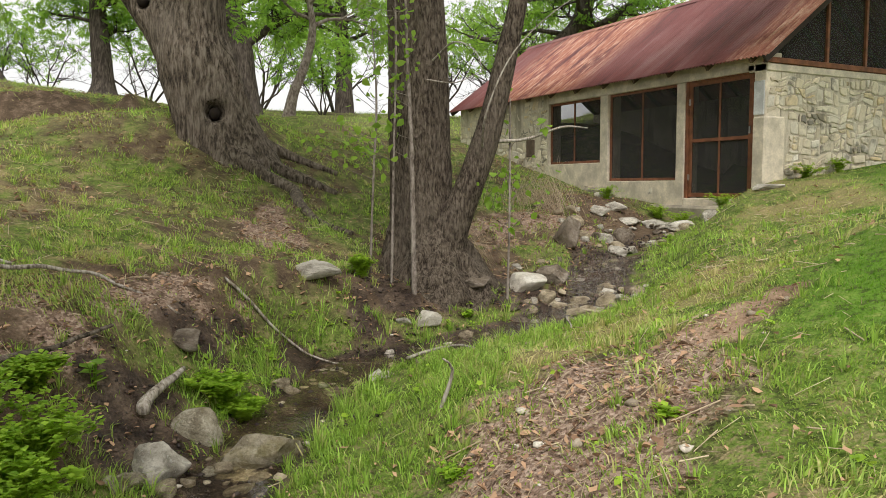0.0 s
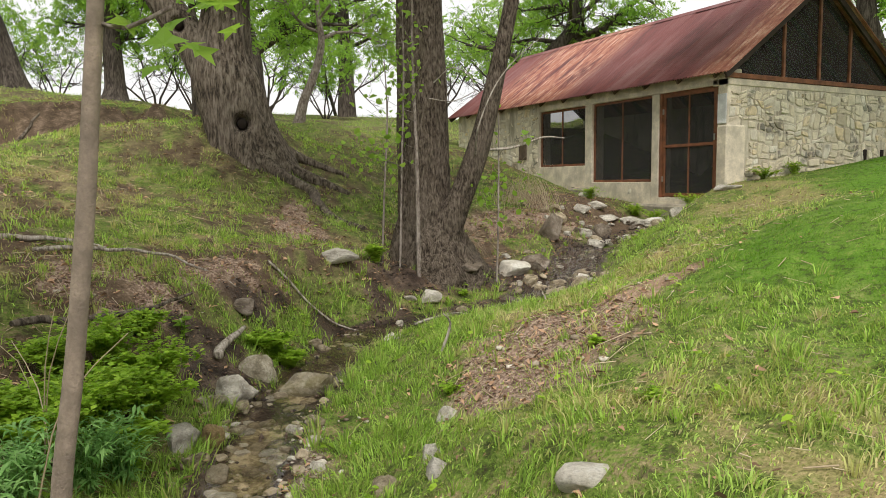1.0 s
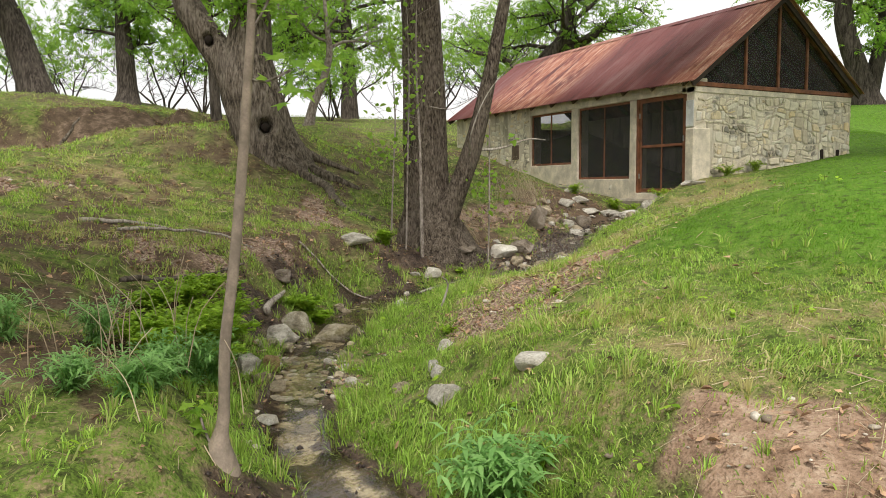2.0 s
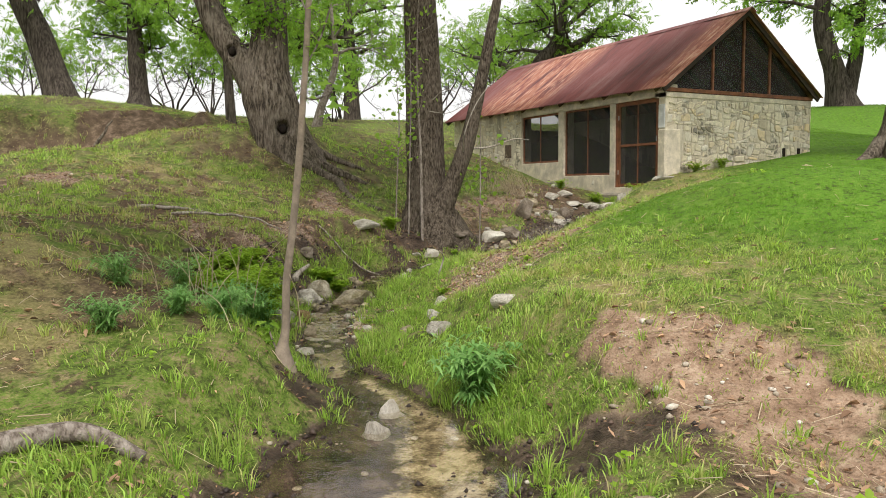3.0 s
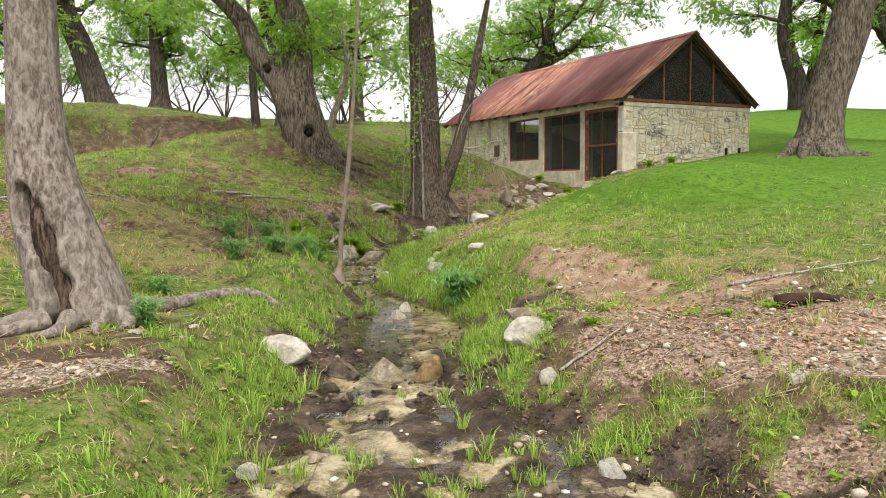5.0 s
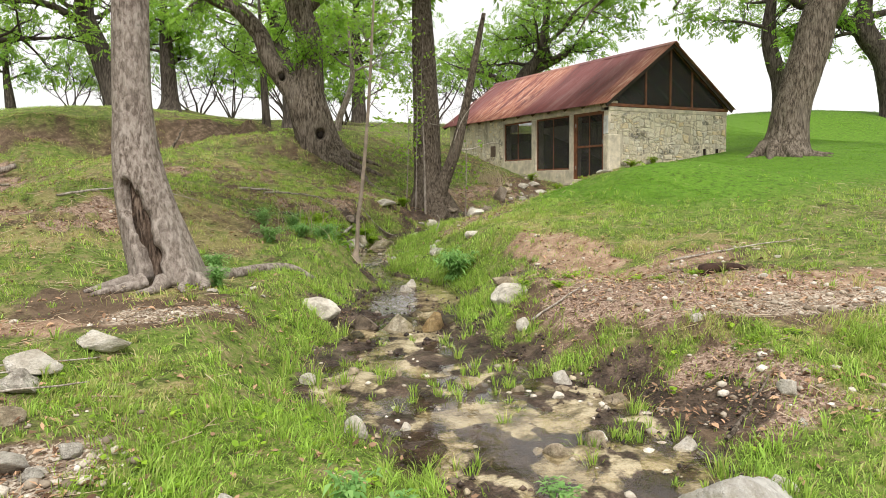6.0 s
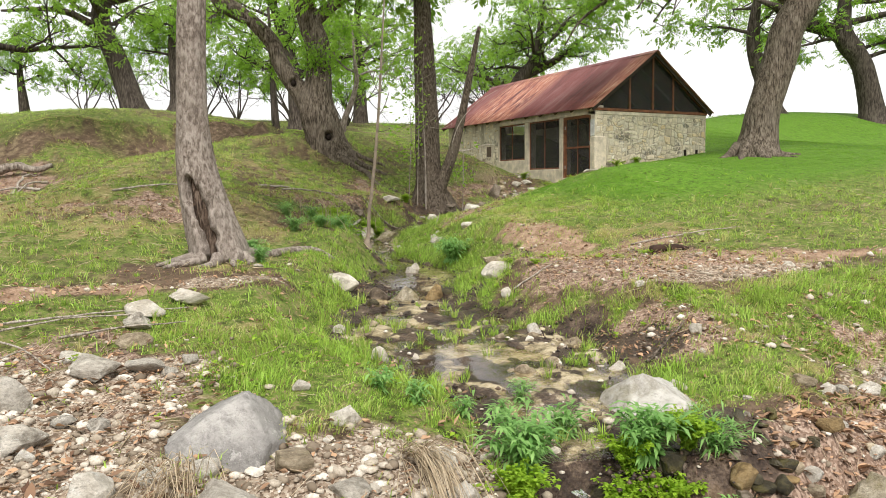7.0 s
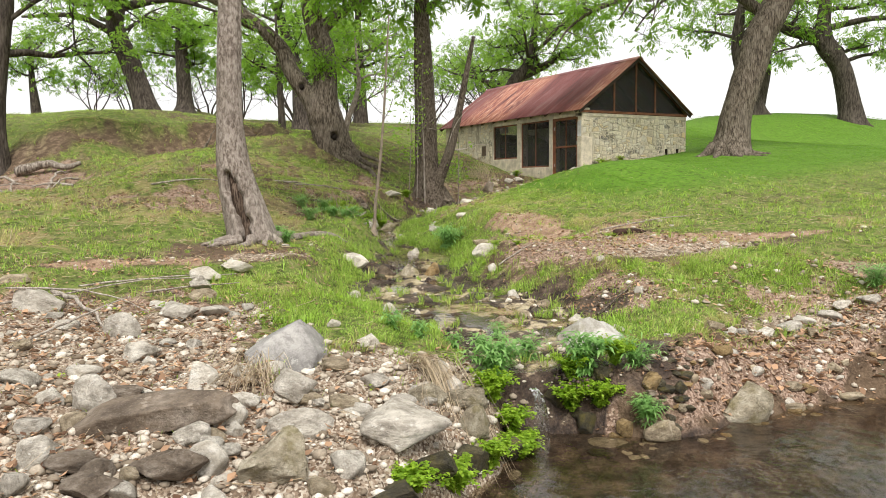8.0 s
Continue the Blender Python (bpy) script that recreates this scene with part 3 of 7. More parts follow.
def house_stone_material():
    g = Nodes("field_stone", 0.9, 0.2)
    v = g.coord("World")
    rnd = g.n("ShaderNodeObjectInfo").outputs["Random"]
    a, b = g.noise(v, 9, 5, 0.65), g.noise(v, 45, 4)
    c = g.ramp(rnd, [(0.0, (0.52, 0.45, 0.34)), (0.25, (0.68, 0.60, 0.45)), (0.5, (0.75, 0.68, 0.53)), (0.72, (0.63, 0.585, 0.49)), (0.9, (0.72, 0.57, 0.33)), (1.0, (0.80, 0.75, 0.63))])
    c = g.mix(g.level(a, 0.3, 0.6, 0.35, 0), c, (0.32, 0.27, 0.20))
    stain = g.level(g.math('ADD', g.noise(v, 1.9, 5, 0.6), g.math('MULTIPLY', rnd, 0.14)), 0.61, 0.71, 0, 0.75)
    c = g.mix(stain, c, (0.125, 0.115, 0.100))
    return g.done(c, g.bump(b, 0.4, 0.008, g.bump(a, 0.6, 0.03)))


def mortar_material():
    g = Nodes("lime_mortar", 0.95, 0.15)
    v = g.coord("World")
    a, b, s = g.noise(v, 2.2, 5, 0.6), g.noise(v, 28, 5, 0.65), g.noise(g.scaled(v, (6, 6, 0.8)), 1.0, 4)
    c = g.ramp(a, [(0.3, (0.48, 0.42, 0.32)), (0.55, (0.64, 0.57, 0.45)), (0.75, (0.73, 0.67, 0.55))])
    c = g.mix(g.level(b, 0.4, 0.7, 0.25, 0), c, (0.26, 0.22, 0.17))
    c = g.mix(g.level(s, 0.48, 0.66, 0, 0.6), c, (0.20, 0.175, 0.14))
    return g.done(c, g.bump(b, 0.5, 0.012, g.bump(a, 0.4, 0.04)))


def roof_material():
    g = Nodes("rusted_corrugated_iron", 0.62, 0.35)
    v = g.coord("World")
    long = g.scaled(v, (0.55, 2.6, 0.55))
    a, b, f = g.noise(long, 1.0, 5, 0.6), g.noise(g.scaled(v, (1.2, 7, 1.2)), 1.6, 6, 0.7), g.noise(v, 30, 4)
    rnd = g.n("ShaderNodeObjectInfo").outputs["Random"]
    zone = g.noise(g.scaled(v, (0.12, 0.42, 0.12)), 1.0, 3, 0.5)
    c = g.ramp(g.math('ADD', g.math('MULTIPLY', a, 0.85), g.math('MULTIPLY', rnd, 0.15)), [(0.28, (0.085, 0.036, 0.036)), (0.5, (0.165, 0.050, 0.047)), (0.72, (0.215, 0.105, 0.098))])
    rust = g.ramp(b, [(0.32, (0.20, 0.062, 0.045)), (0.50, (0.36, 0.145, 0.095)), (0.66, (0.56, 0.35, 0.26))])
    sep = g.n("ShaderNodeSeparateXYZ")
    g.link(v, sep.inputs[0])
    near_edge = g.level(g.math('ADD', sep.outputs[1], g.math('MULTIPLY', a, 1.2)), 7.55, 8.3, 1, 0)
    far_band = g.math('MULTIPLY', g.level(sep.outputs[1], 11.0, 12.2), g.level(sep.outputs[1], 16.2, 14.6))
    where = g.math('MAXIMUM', near_edge, g.math('MULTIPLY', far_band, g.level(g.math('ADD', a, g.math('MULTIPLY', b, 0.7)), 0.64, 0.9)))
    where = g.math('MAXIMUM', where, g.level(g.math('ADD', b, g.math('MULTIPLY', zone, 0.5)), 0.98, 1.12, 0, 0.7))
    c = g.mix(where, c, rust)
    c = g.mix(g.level(f, 0.45, 0.72, 0, 0.3), c, (0.07, 0.035, 0.032))
    return g.done(c, g.bump(f, 0.25, 0.004))


def screen_material():
    """Insect screen: fine dark wire that half hides what is behind it."""
    g = Nodes("wire_screen", 0.8, 0.2)
    g.b.inputs["Base Color"].default_value = (0.055, 0.053, 0.05, 1)
    tr = g.n("ShaderNodeBsdfTransparent")
    ms = g.n("ShaderNodeMixShader")
    g.link(g.level(g.noise(g.coord("World"), 1.5, 3), 0.3, 0.7, 0.42, 0.48), ms.inputs[0])
    g.link(tr.outputs[0], ms.inputs[1])
    g.link(g.b.outputs[0], ms.inputs[2])
    g.link(ms.outputs[0], g.out.inputs[0])
    return g.m


MAT_STONE, MAT_MORTAR, MAT_ROOF, MAT_SCREEN = house_stone_material(), mortar_material(), roof_material(), screen_material()
MAT_WOOD = plain("red_brown_painted_wood", (0.20, 0.078, 0.036), 0.65, 0, 0.35, 6, 0.3)
MAT_RAFTER = plain("old_grey_rafter", (0.12, 0.085, 0.06), 0.85, 0, 0.3, 5, 0.4)
MAT_BARGE = plain("weathered_dark_board", (0.05, 0.036, 0.028), 0.85, 0, 0.3, 5, 0.4)
MAT_CEMENT = plain("grey_cement_render", (0.62, 0.545, 0.43), 0.92, 0, 0.25, 3.5, 0.5)
MAT_OLD_CEMENT = plain("mossy_old_cement", (0.34, 0.295, 0.225), 0.95, 0, 0.4, 4.0, 0.7)
MAT_CHALK = plain("pale_blue_limewash", (0.62, 0.62, 0.61), 0.95, 0, 0.2, 5, 0.5)
MAT_HINGE = plain("worn_steel", (0.38, 0.36, 0.33), 0.45, 0.9, 0.2, 20, 0.1)


def stone_mesh(poly, deep, r):
    """A field stone over an outline (across, up): chipped corners, pillowed face; its back at y = 0."""
    n = len(poly)
    cx, cz = sum(p[0] for p in poly) / n, sum(p[1] for p in poly) / n
    ring = []
    for i in range(n):
        a, b = poly[i], poly[(i + 1) % n]
        for t in (0.2, 0.8):
            ring.append((a[0] + (b[0] - a[0]) * t + r.uniform(-0.006, 0.006), a[1] + (b[1] - a[1]) * t + r.uniform(-0.006, 0.006)))
    m = len(ring)
    verts = [(x, 0.02, z) for x, z in ring] + [(cx + (x - cx) * 0.97, -deep * 0.6, cz + (z - cz) * 0.97) for x, z in ring]
    verts += [(cx + (x - cx) * 0.80, -deep * r.uniform(0.85, 1.1), cz + (z - cz) * 0.80) for x, z in ring] + [(cx, -deep * 1.05, cz)]
    faces = []
    for k in range(m):
        j = (k + 1) % m
        faces += [(k, j, m + j, m + k), (m + k, m + j, 2 * m + j, 2 * m + k), (2 * m + k, 2 * m + j, 3 * m)]
    return mesh_from("stone", verts, faces, MAT_STONE, False)


def lay_stones(wall, origin, along, length, z0, z1, seed, skip=None, size=0.05):
    """Rubble masonry: a wall face split again and again into uneven blocks, their edges bent by a common warp."""
    r = random.Random(seed)
    todo, blocks = [(0.0, z0, length, z1)], []
    while todo:
        u0, v0, u1, v1 = todo.pop()
        w, t = u1 - u0, v1 - v0
        if w * t < size * r.uniform(0.35, 1.5) and w < 0.62 and t < 0.34 or (w < 0.16 and t < 0.16):
            blocks.append((u0, v0, u1, v1))
        elif t > 0.30 and (t > 0.75 * w or r.random() < 0.45) or (t > 0.16 and w < 0.3):
            c = v0 + t * r.uniform(0.32, 0.68)
            todo += [(u0, v0, u1, c), (u0, c, u1, v1)]
        else:
            c = u0 + w * r.uniform(0.3, 0.7)
            todo += [(u0, v0, c, v1), (c, v0, u1, v1)]
    turn = math.degrees(math.atan2(along.y, along.x))

    def warp(u, v):
        q = Vector((u * 2.3 + seed, v * 2.9, 0.5))
        s = Vector((u * 7.0 + seed, v * 8.0, 4.5))
        return u + 0.13 * noise.noise(q) + 0.045 * noise.noise(s), v + 0.12 * noise.noise(q + Vector((9, 3, 7))) + 0.045 * noise.noise(s + Vector((5, 1, 2)))

    for u0, v0, u1, v1 in blocks:
        u, z = (u0 + u1) / 2, (v0 + v1) / 2
        if skip and skip(u, z):
            continue
        gu, gz = r.uniform(0.008, 0.022), r.uniform(0.008, 0.022)
        shape = []
        for a, b in ((u0 + gu, v0 + gz), (u, v0 + gz), (u1 - gu, v0 + gz), (u1 - gu, z), (u1 - gu, v1 - gz), (u, v1 - gz), (u0 + gu, v1 - gz), (u0 + gu, z)):
            wa, wb = warp(a, b)
            shape.append((min(max(wa, 0.0), length) - u, min(max(wb, z0), z1) - z))
        p = origin + along * u
        hang("stone", stone_mesh(shape, r.uniform(0.006, 0.030), r), wall, Matrix.Translation((p.x, p.y, z)) @ pose(0, 0, 0, r.uniform(-2.5, 2.5), 0, turn + r.uniform(-2.5, 2.5)))


def screen_leaf(name, house, y0, y1, z0, z1, bars_y, bars_z, stile, label, x=FRONT + 0.06):
    """A wooden screen door or window in the front wall."""
    bm = slab(x, y0, z0, x + 0.045, y0 + stile, z1)
    box(bm, x, y1 - stile, z0, x + 0.045, y1, z1, 0.006)
    box(bm, x, y0 + stile, z1 - stile, x + 0.043, y1 - stile, z1, 0.006)
    box(bm, x, y0 + stile, z0, x + 0.043, y1 - stile, z0 + stile, 0.006)
    leaf = part(name, bm, MAT_WOOD, house, label)
    for y in bars_y:
        part("muntin", slab(x + 0.004, y - 0.018, z0 + stile, x + 0.036, y + 0.018, z1 - stile, 0.004), MAT_WOOD, leaf)
    for z in bars_z:
        part("rail", slab(x - 0.003, y0 + stile, z - 0.03, x + 0.039, y1 - stile, z + 0.03, 0.004), MAT_WOOD, leaf)
    part("wire_screen", slab(x + 0.020, y0 + stile, z0 + stile, x + 0.022, y1 - stile, z1 - stile, 0), MAT_SCREEN, leaf, "fine dark insect screen")
    return leaf


def spring_house():
    house = new("spring_house")
    tagged(house, "stone spring house with rusty red corrugated roof and screened openings", "house")
    T = 0.36
    # front wall
    fr = FRONT
    front = part("front_wall", slab(fr, 12.80, 2.2, fr + T, END, 4.92, 0.012), MAT_MORTAR, house, "front wall of stone roughly plastered over")
    for name, y0, y1, z0, z1 in (("wall_pier", GABLE, 7.08, 1.9, 4.90), ("threshold", 7.08, 8.60, 1.9, 2.53), ("post", 8.60, 8.80, 1.9, 4.62), ("apron_wall", 8.80, 10.72, 1.9, 2.85), ("post", 10.72, 10.97, 1.9, 4.62), ("apron_wall", 10.97, 12.80, 2.0, 3.24), ("lintel", 7.08, 12.80, 4.62, 4.92)):
        part(name, slab(fr, y0, z0, fr + T, y1, z1, 0.012), MAT_CEMENT, house)
    lay_stones(front, Vector((fr + 0.02, END, 0)), Vector((0, -1, 0)), END - 12.86, 2.6, 4.62, 11, lambda u, z: math.sin(u * 3.1) * math.cos(z * 4.3) > 0.25)
    lay_stones(front, Vector((fr + 0.02, 12.7, 0)), Vector((0, -1, 0)), 3.9, 2.35, 2.84, 12, lambda u, z: (z > 2.7 and u > 2.0) or math.sin(u * 5 + z * 8) > 0.3)
    lay_stones(front, Vector((fr + 0.008, END, 0)), Vector((0, -1, 0)), 4.15, 2.6, 4.75, 19, lambda u, z: (3.25 < u < 3.75 and 3.35 < z < 3.95) or math.sin(u * 3.1 + z * 4) + math.sin(u * 7 - z * 3) > 0.55)
    part("limewash_patch", slab(fr - 0.022, GABLE + 0.01, 3.90, fr, 7.07, 4.45, 0.012), MAT_CHALK, front, "flaking pale limewash on the corner")
    part("corner_pier", slab(fr - 0.035, GABLE - 0.035, 2.2, fr + 0.46, 7.075, 3.88, 0.03), MAT_CEMENT, house, "smooth cement pier at the wall corner")
    part("ledge", slab(fr - 0.20, 7.0, 2.02, fr, 10.6, 2.40, 0.05), MAT_OLD_CEMENT, house, "low concrete ledge under the openings")
    part("foundation", slab(fr - 0.14, 10.6, 2.2, fr, 12.9, 2.72, 0.05), MAT_OLD_CEMENT, house)
    part("vent", slab(fr - 0.03, 13.35, 3.45, fr, 13.68, 3.85, 0.01), MAT_RAFTER, front, "small rusty wall vent")
    # gable wall
    bm = slab(fr + T, GABLE, 1.9, BACK, GABLE + T, 4.70, 0.0)
    gable = part("gable_wall", bm, MAT_MORTAR, house, "rubble wall of cream and grey field stones")
    lay_stones(gable, Vector((fr, GABLE, 0)), Vector((1, 0, 0)), BACK - fr, 2.30, 4.60, 5, lambda u, z: (u < 0.50 and z < 3.9) or (abs(u - 4.05) < 0.10 and z < 3.55) or (abs(u - 4.62) < 0.08 and z < 3.6))
    part("bond_beam", slab(fr, GABLE - 0.02, 4.60, BACK, GABLE + T, 4.725, 0.012), MAT_CEMENT, gable, "cement band along the top of the wall")
    # no slot is cut: a near-black plate paints its inner shade
    for u in (4.05, 4.62):
        part("drain_hole_shade", slab(fr + u - 0.055, GABLE - 0.012, 3.05, fr + u + 0.055, GABLE + 0.004, 3.50, 0.004), MAT_HOLE_SHADE, gable, "near-black plate standing for a shaded wall slot")
    # back, end and inner floor
    part("back_wall", slab(BACK - T, GABLE + T, 1.9, BACK, END, 4.90, 0), MAT_MORTAR, house)
    part("end_wall", slab(fr + T, END - T, 1.9, BACK - T, END, 4.60, 0), MAT_MORTAR, house)
    part("floor_slab", slab(fr + T, GABLE + T, 2.1, BACK - T, END - T, 2.5, 0), MAT_CEMENT, house)
    # openings
    door = screen_leaf("screen_door", house, 7.15, 8.54, 2.55, 4.60, (7.845,), (3.56,), 0.075, "red-brown wooden screen door, closed")
    for z in (2.85, 4.20):
        part("hinge", slab(fr + 0.045, 8.50, z, fr + 0.062, 8.57, z + 0.11, 0.003), MAT_HINGE, door, "worn steel hinge")
    part("door_handle", slab(fr + 0.035, 7.17, 3.62, fr + 0.06, 7.20, 3.74, 0.004), MAT_HINGE, door, "small steel pull")
    bm = slab(fr + 0.03, 7.08, 2.53, fr + 0.14, 7.15, 4.66, 0.006)
    box(bm, fr + 0.03, 8.54, 2.53, fr + 0.14, 8.60, 4.66, 0.006)
    box(bm, fr + 0.03, 7.15, 4.60, fr + 0.14, 8.54, 4.66, 0.006)
    part("door_jamb", bm, MAT_WOOD, house)
    screen_leaf("screen_window", house, 8.805, 10.715, 2.855, 4.615, (9.76,), (), 0.05, "large screened opening in a brown wooden frame")
    screen_leaf("screen_window", house, 10.975, 12.795, 3.245, 4.615, (11.92,), (), 0.05, "screened window in a brown wooden frame")
    # gable end
    part("gable_sill", slab(fr - 0.02, GABLE - 0.04, 4.73, BACK + 0.02, GABLE + 0.06, 4.82, 0.008), MAT_WOOD, house, "red-brown timber sill")

    def under(x):
        return RIDGE_Z - 0.10 - abs(x - RIDGE_X) * (RIDGE_Z - EAVE_Z) / (RIDGE_X - 11.2)

    for x in (12.93, RIDGE_X + 0.03, 14.90):
        part("gable_stud", slab(x - 0.03, GABLE - 0.02, 4.82, x + 0.03, GABLE + 0.05, under(x), 0.005), MAT_WOOD, house, "slim timber stud")
    x0, x1 = 11.42, 16.44
    verts = [(x0, GABLE + 0.02, 4.82), (x1, GABLE + 0.02, 4.82), (RIDGE_X, GABLE + 0.02, under(RIDGE_X)), (x0, GABLE + 0.024, 4.82), (x1, GABLE + 0.024, 4.82), (RIDGE_X, GABLE + 0.024, under(RIDGE_X))]
    hang("gable_screen", mesh_from("gable_screen", verts, [(0, 1, 2), (3, 5, 4), (0, 3, 4, 1), (1, 4, 5, 2), (2, 5, 3, 0)], MAT_SCREEN, False), house, None, "dark insect screen filling the gable")
    # roof of overlapping corrugated sheets
    run = RIDGE_X - 11.2
    slope = math.atan2(RIDGE_Z - EAVE_Z, run)
    length = math.hypot(run, RIDGE_Z - EAVE_Z)
    n = 72
    verts, faces = [], []
    for j, s in enumerate((0, 0.34, 0.67, 1.0)):
        for i in range(n + 1):
            y = 0.70 * i / n
            verts.append((s * length, y, 0.017 * math.sin(2 * math.pi * y / 0.0778)))
    m2 = len(verts)
    verts += [(x, y, z - 0.004) for x, y, z in verts]
    for j in range(3):
        for i in range(n):
            a = j * (n + 1) + i
            faces += [(a, a + n + 1, a + n + 2, a + 1), (m2 + a, m2 + a + 1, m2 + a + n + 2, m2 + a + n + 1)]
    for i in range(n):
        faces += [(i, i + 1, m2 + i + 1, m2 + i)]
    sheet = mesh_from("roof_sheet", verts, faces, MAT_ROOF)
    roof = part("roof", slab(RIDGE_X - 0.05, 6.72, RIDGE_Z - 0.16, RIDGE_X + 0.05, 17.0, RIDGE_Z - 0.03), MAT_RAFTER, house, "rusted red corrugated iron roof on a timber ridge")
    r = random.Random(4)
    y = 6.62
    while y < 16.9:
        lift = r.uniform(0, 0.008)
        hang("roof_sheet", sheet, roof, Matrix.Translation((11.2 - r.uniform(0, 0.03), y, EAVE_Z + lift)) @ Matrix.Rotation(-slope, 4, 'Y'))
        hang("roof_sheet", sheet, roof, Matrix.Translation((2 * RIDGE_X - 11.2 + r.uniform(0, 0.02), y + 0.70, EAVE_Z + lift)) @ Matrix.Rotation(math.pi, 4, 'Z') @ Matrix.Rotation(-slope, 4, 'Y'))
        y += 0.66
    bm = bmesh.new()
    for s in (-1, 1):
        q = [bm.verts.new(Vector((RIDGE_X + s * dx, yy, RIDGE_Z + dz))) for dx, dz in ((0, 0.035), (0.16, -0.075)) for yy in (6.6, 17.3)]
        bm.faces.new((q[0], q[1], q[3], q[2]))
    part("ridge_cap", bm, MAT_ROOF, roof)
    for s in (-1, 1):
        for y0 in (6.70, 17.12):
            bm = slab(0, y0, -0.13, length - 0.02, y0 + 0.045, -0.015, 0.004)
            m = Matrix.Translation((11.2, 0, EAVE_Z)) @ Matrix.Rotation(-slope, 4, 'Y')
            if s > 0:
                m = Matrix.Translation((2 * RIDGE_X - 11.2, 2 * y0 + 0.045, EAVE_Z)) @ Matrix.Rotation(math.pi, 4, 'Z') @ Matrix.Rotation(-slope, 4, 'Y')
            part("barge_board", bm, MAT_BARGE, roof).matrix_basis = m
    y = 7.0
    while y < 17.0:
        for s in (-1, 1):
            bm = slab(0.04, 0, -0.12, length - 0.08, 0.05, -0.018, 0.004)
            m = Matrix.Translation((11.2, y, EAVE_Z)) @ Matrix.Rotation(-slope, 4, 'Y')
            if s > 0:
                m = Matrix.Translation((2 * RIDGE_X - 11.2, y + 0.05, EAVE_Z)) @ Matrix.Rotation(math.pi, 4, 'Z') @ Matrix.Rotation(-slope, 4, 'Y')
            part("rafter", bm, MAT_RAFTER, roof).matrix_basis = m
        y += 0.92
    return house


spring_house()

# ---- trees ----


def curve_through(rows, step):
    """Points x, y, z, radius along a smooth curve through the given ones."""
    p = np.array(rows, float)
    p = np.vstack([2 * p[0] - p[1], p, 2 * p[-1] - p[-2]])
    out = []
    for i in range(1, len(p) - 2):
        n = max(2, int(np.linalg.norm(p[i + 1][:3] - p[i][:3]) / step))
        for k in range(n):
            t = k / n
            a, b, c, d = p[i - 1], p[i], p[i + 1], p[i + 2]
            out.append(0.5 * (2 * b + (c - a) * t + (2 * a - 5 * b + 4 * c - d) * t * t + (3 * b - a - 3 * c + d) * t ** 3))
    out.append(p[-2])
    out = np.array(out)
    out[:, 3] = np.maximum(out[:, 3], 0.002)
    return out


def tube(path, segs, shape=None):
    """A closed skin round a path; shape(angle, distance from the start, height) scales its radius."""
    c, r = path[:, :3], path[:, 3]
    run = np.concatenate([[0], np.cumsum(np.linalg.norm(np.diff(c, axis=0), axis=1))])
    tang = np.gradient(c, axis=0)
    tang /= np.linalg.norm(tang, axis=1)[:, None] + 1e-9
    u = np.cross(tang[0], (0.31, 0.95, 0.05))
    verts = []
    ang = np.linspace(0, 2 * np.pi, segs, endpoint=False)
    for i in range(len(c)):
        u = u - tang[i] * (u @ tang[i])
        u /= np.linalg.norm(u) + 1e-9
        v = np.cross(tang[i], u)
        if shape is None:
            k = np.ones(segs)
            way = np.cos(ang)[:, None] * u + np.sin(ang)[:, None] * v
        else:
            way = np.cos(ang)[:, None] * u + np.sin(ang)[:, None] * v
            k = shape(np.arctan2(way[:, 1], way[:, 0]), run[i], c[i][2])
        verts.append(c[i] + way * (r[i] * k)[:, None])
    n = len(c)
    verts = np.vstack(verts + [c[-1:]])
    i, j = np.meshgrid(np.arange(n - 1), np.arange(segs), indexing="ij")
    quads = np.stack([i * segs + j, i * segs + (j + 1) % segs, (i + 1) * segs + (j + 1) % segs, (i + 1) * segs + j], -1).reshape(-1, 4)
    faces = quads.tolist() + [((n - 1) * segs + k, (n - 1) * segs + (k + 1) % segs, n * segs) for k in range(segs)]
    return verts, faces


def merge(pieces):
    verts, faces, base = [], [], 0
    for v, f in pieces:
        verts.append(np.asarray(v))
        faces += [tuple(i + base for i in q) for q in f]
        base += len(v)
    return np.vstack(verts), faces


def bark_shape(seed, flare, reach, lobes, furrow, dents=(), burl=0.0):
    """Root flare, furrows and hollows. dents: compass angle, height above the foot, half angle, half height, depth."""
    ph = seed * 1.7

    def shape(ang, s, z):
        k = 1 + flare * math.exp(-s / reach) * (0.75 + 0.45 * np.cos(lobes * ang + ph) + 0.25 * np.cos((lobes + 2) * ang - ph))
        k = k + furrow * 2.0 * (fbm(ang * 5.5 + 31 + seed, np.full_like(ang, s * 1.1 + seed), 3) - 0.5)
        k = k + 0.14 * (fbm(np.cos(ang) * 1.3 + 20, np.full_like(ang, s * 0.9 + seed) + np.sin(ang), 2) - 0.5)
        if burl:
            k = k + burl * math.exp(-s / 0.9) * (fbm(np.cos(ang) * 4 + 30, np.sin(ang) * 4 + 50 + s * 6, 4) - 0.5) * 2
        for a, h, wa, wh, depth in dents:
            da = (ang - radians(a) + np.pi) % (2 * np.pi) - np.pi
            q = (da / radians(wa)) ** 2 + ((s - h) / wh) ** 2
            k = k - depth * np.exp(-q ** 2) + 0.30 * depth * np.exp(-((np.sqrt(q) - 1.35) / 0.35) ** 2) * (depth < 0.45)
        return np.maximum(k, 0.12)
    return shape


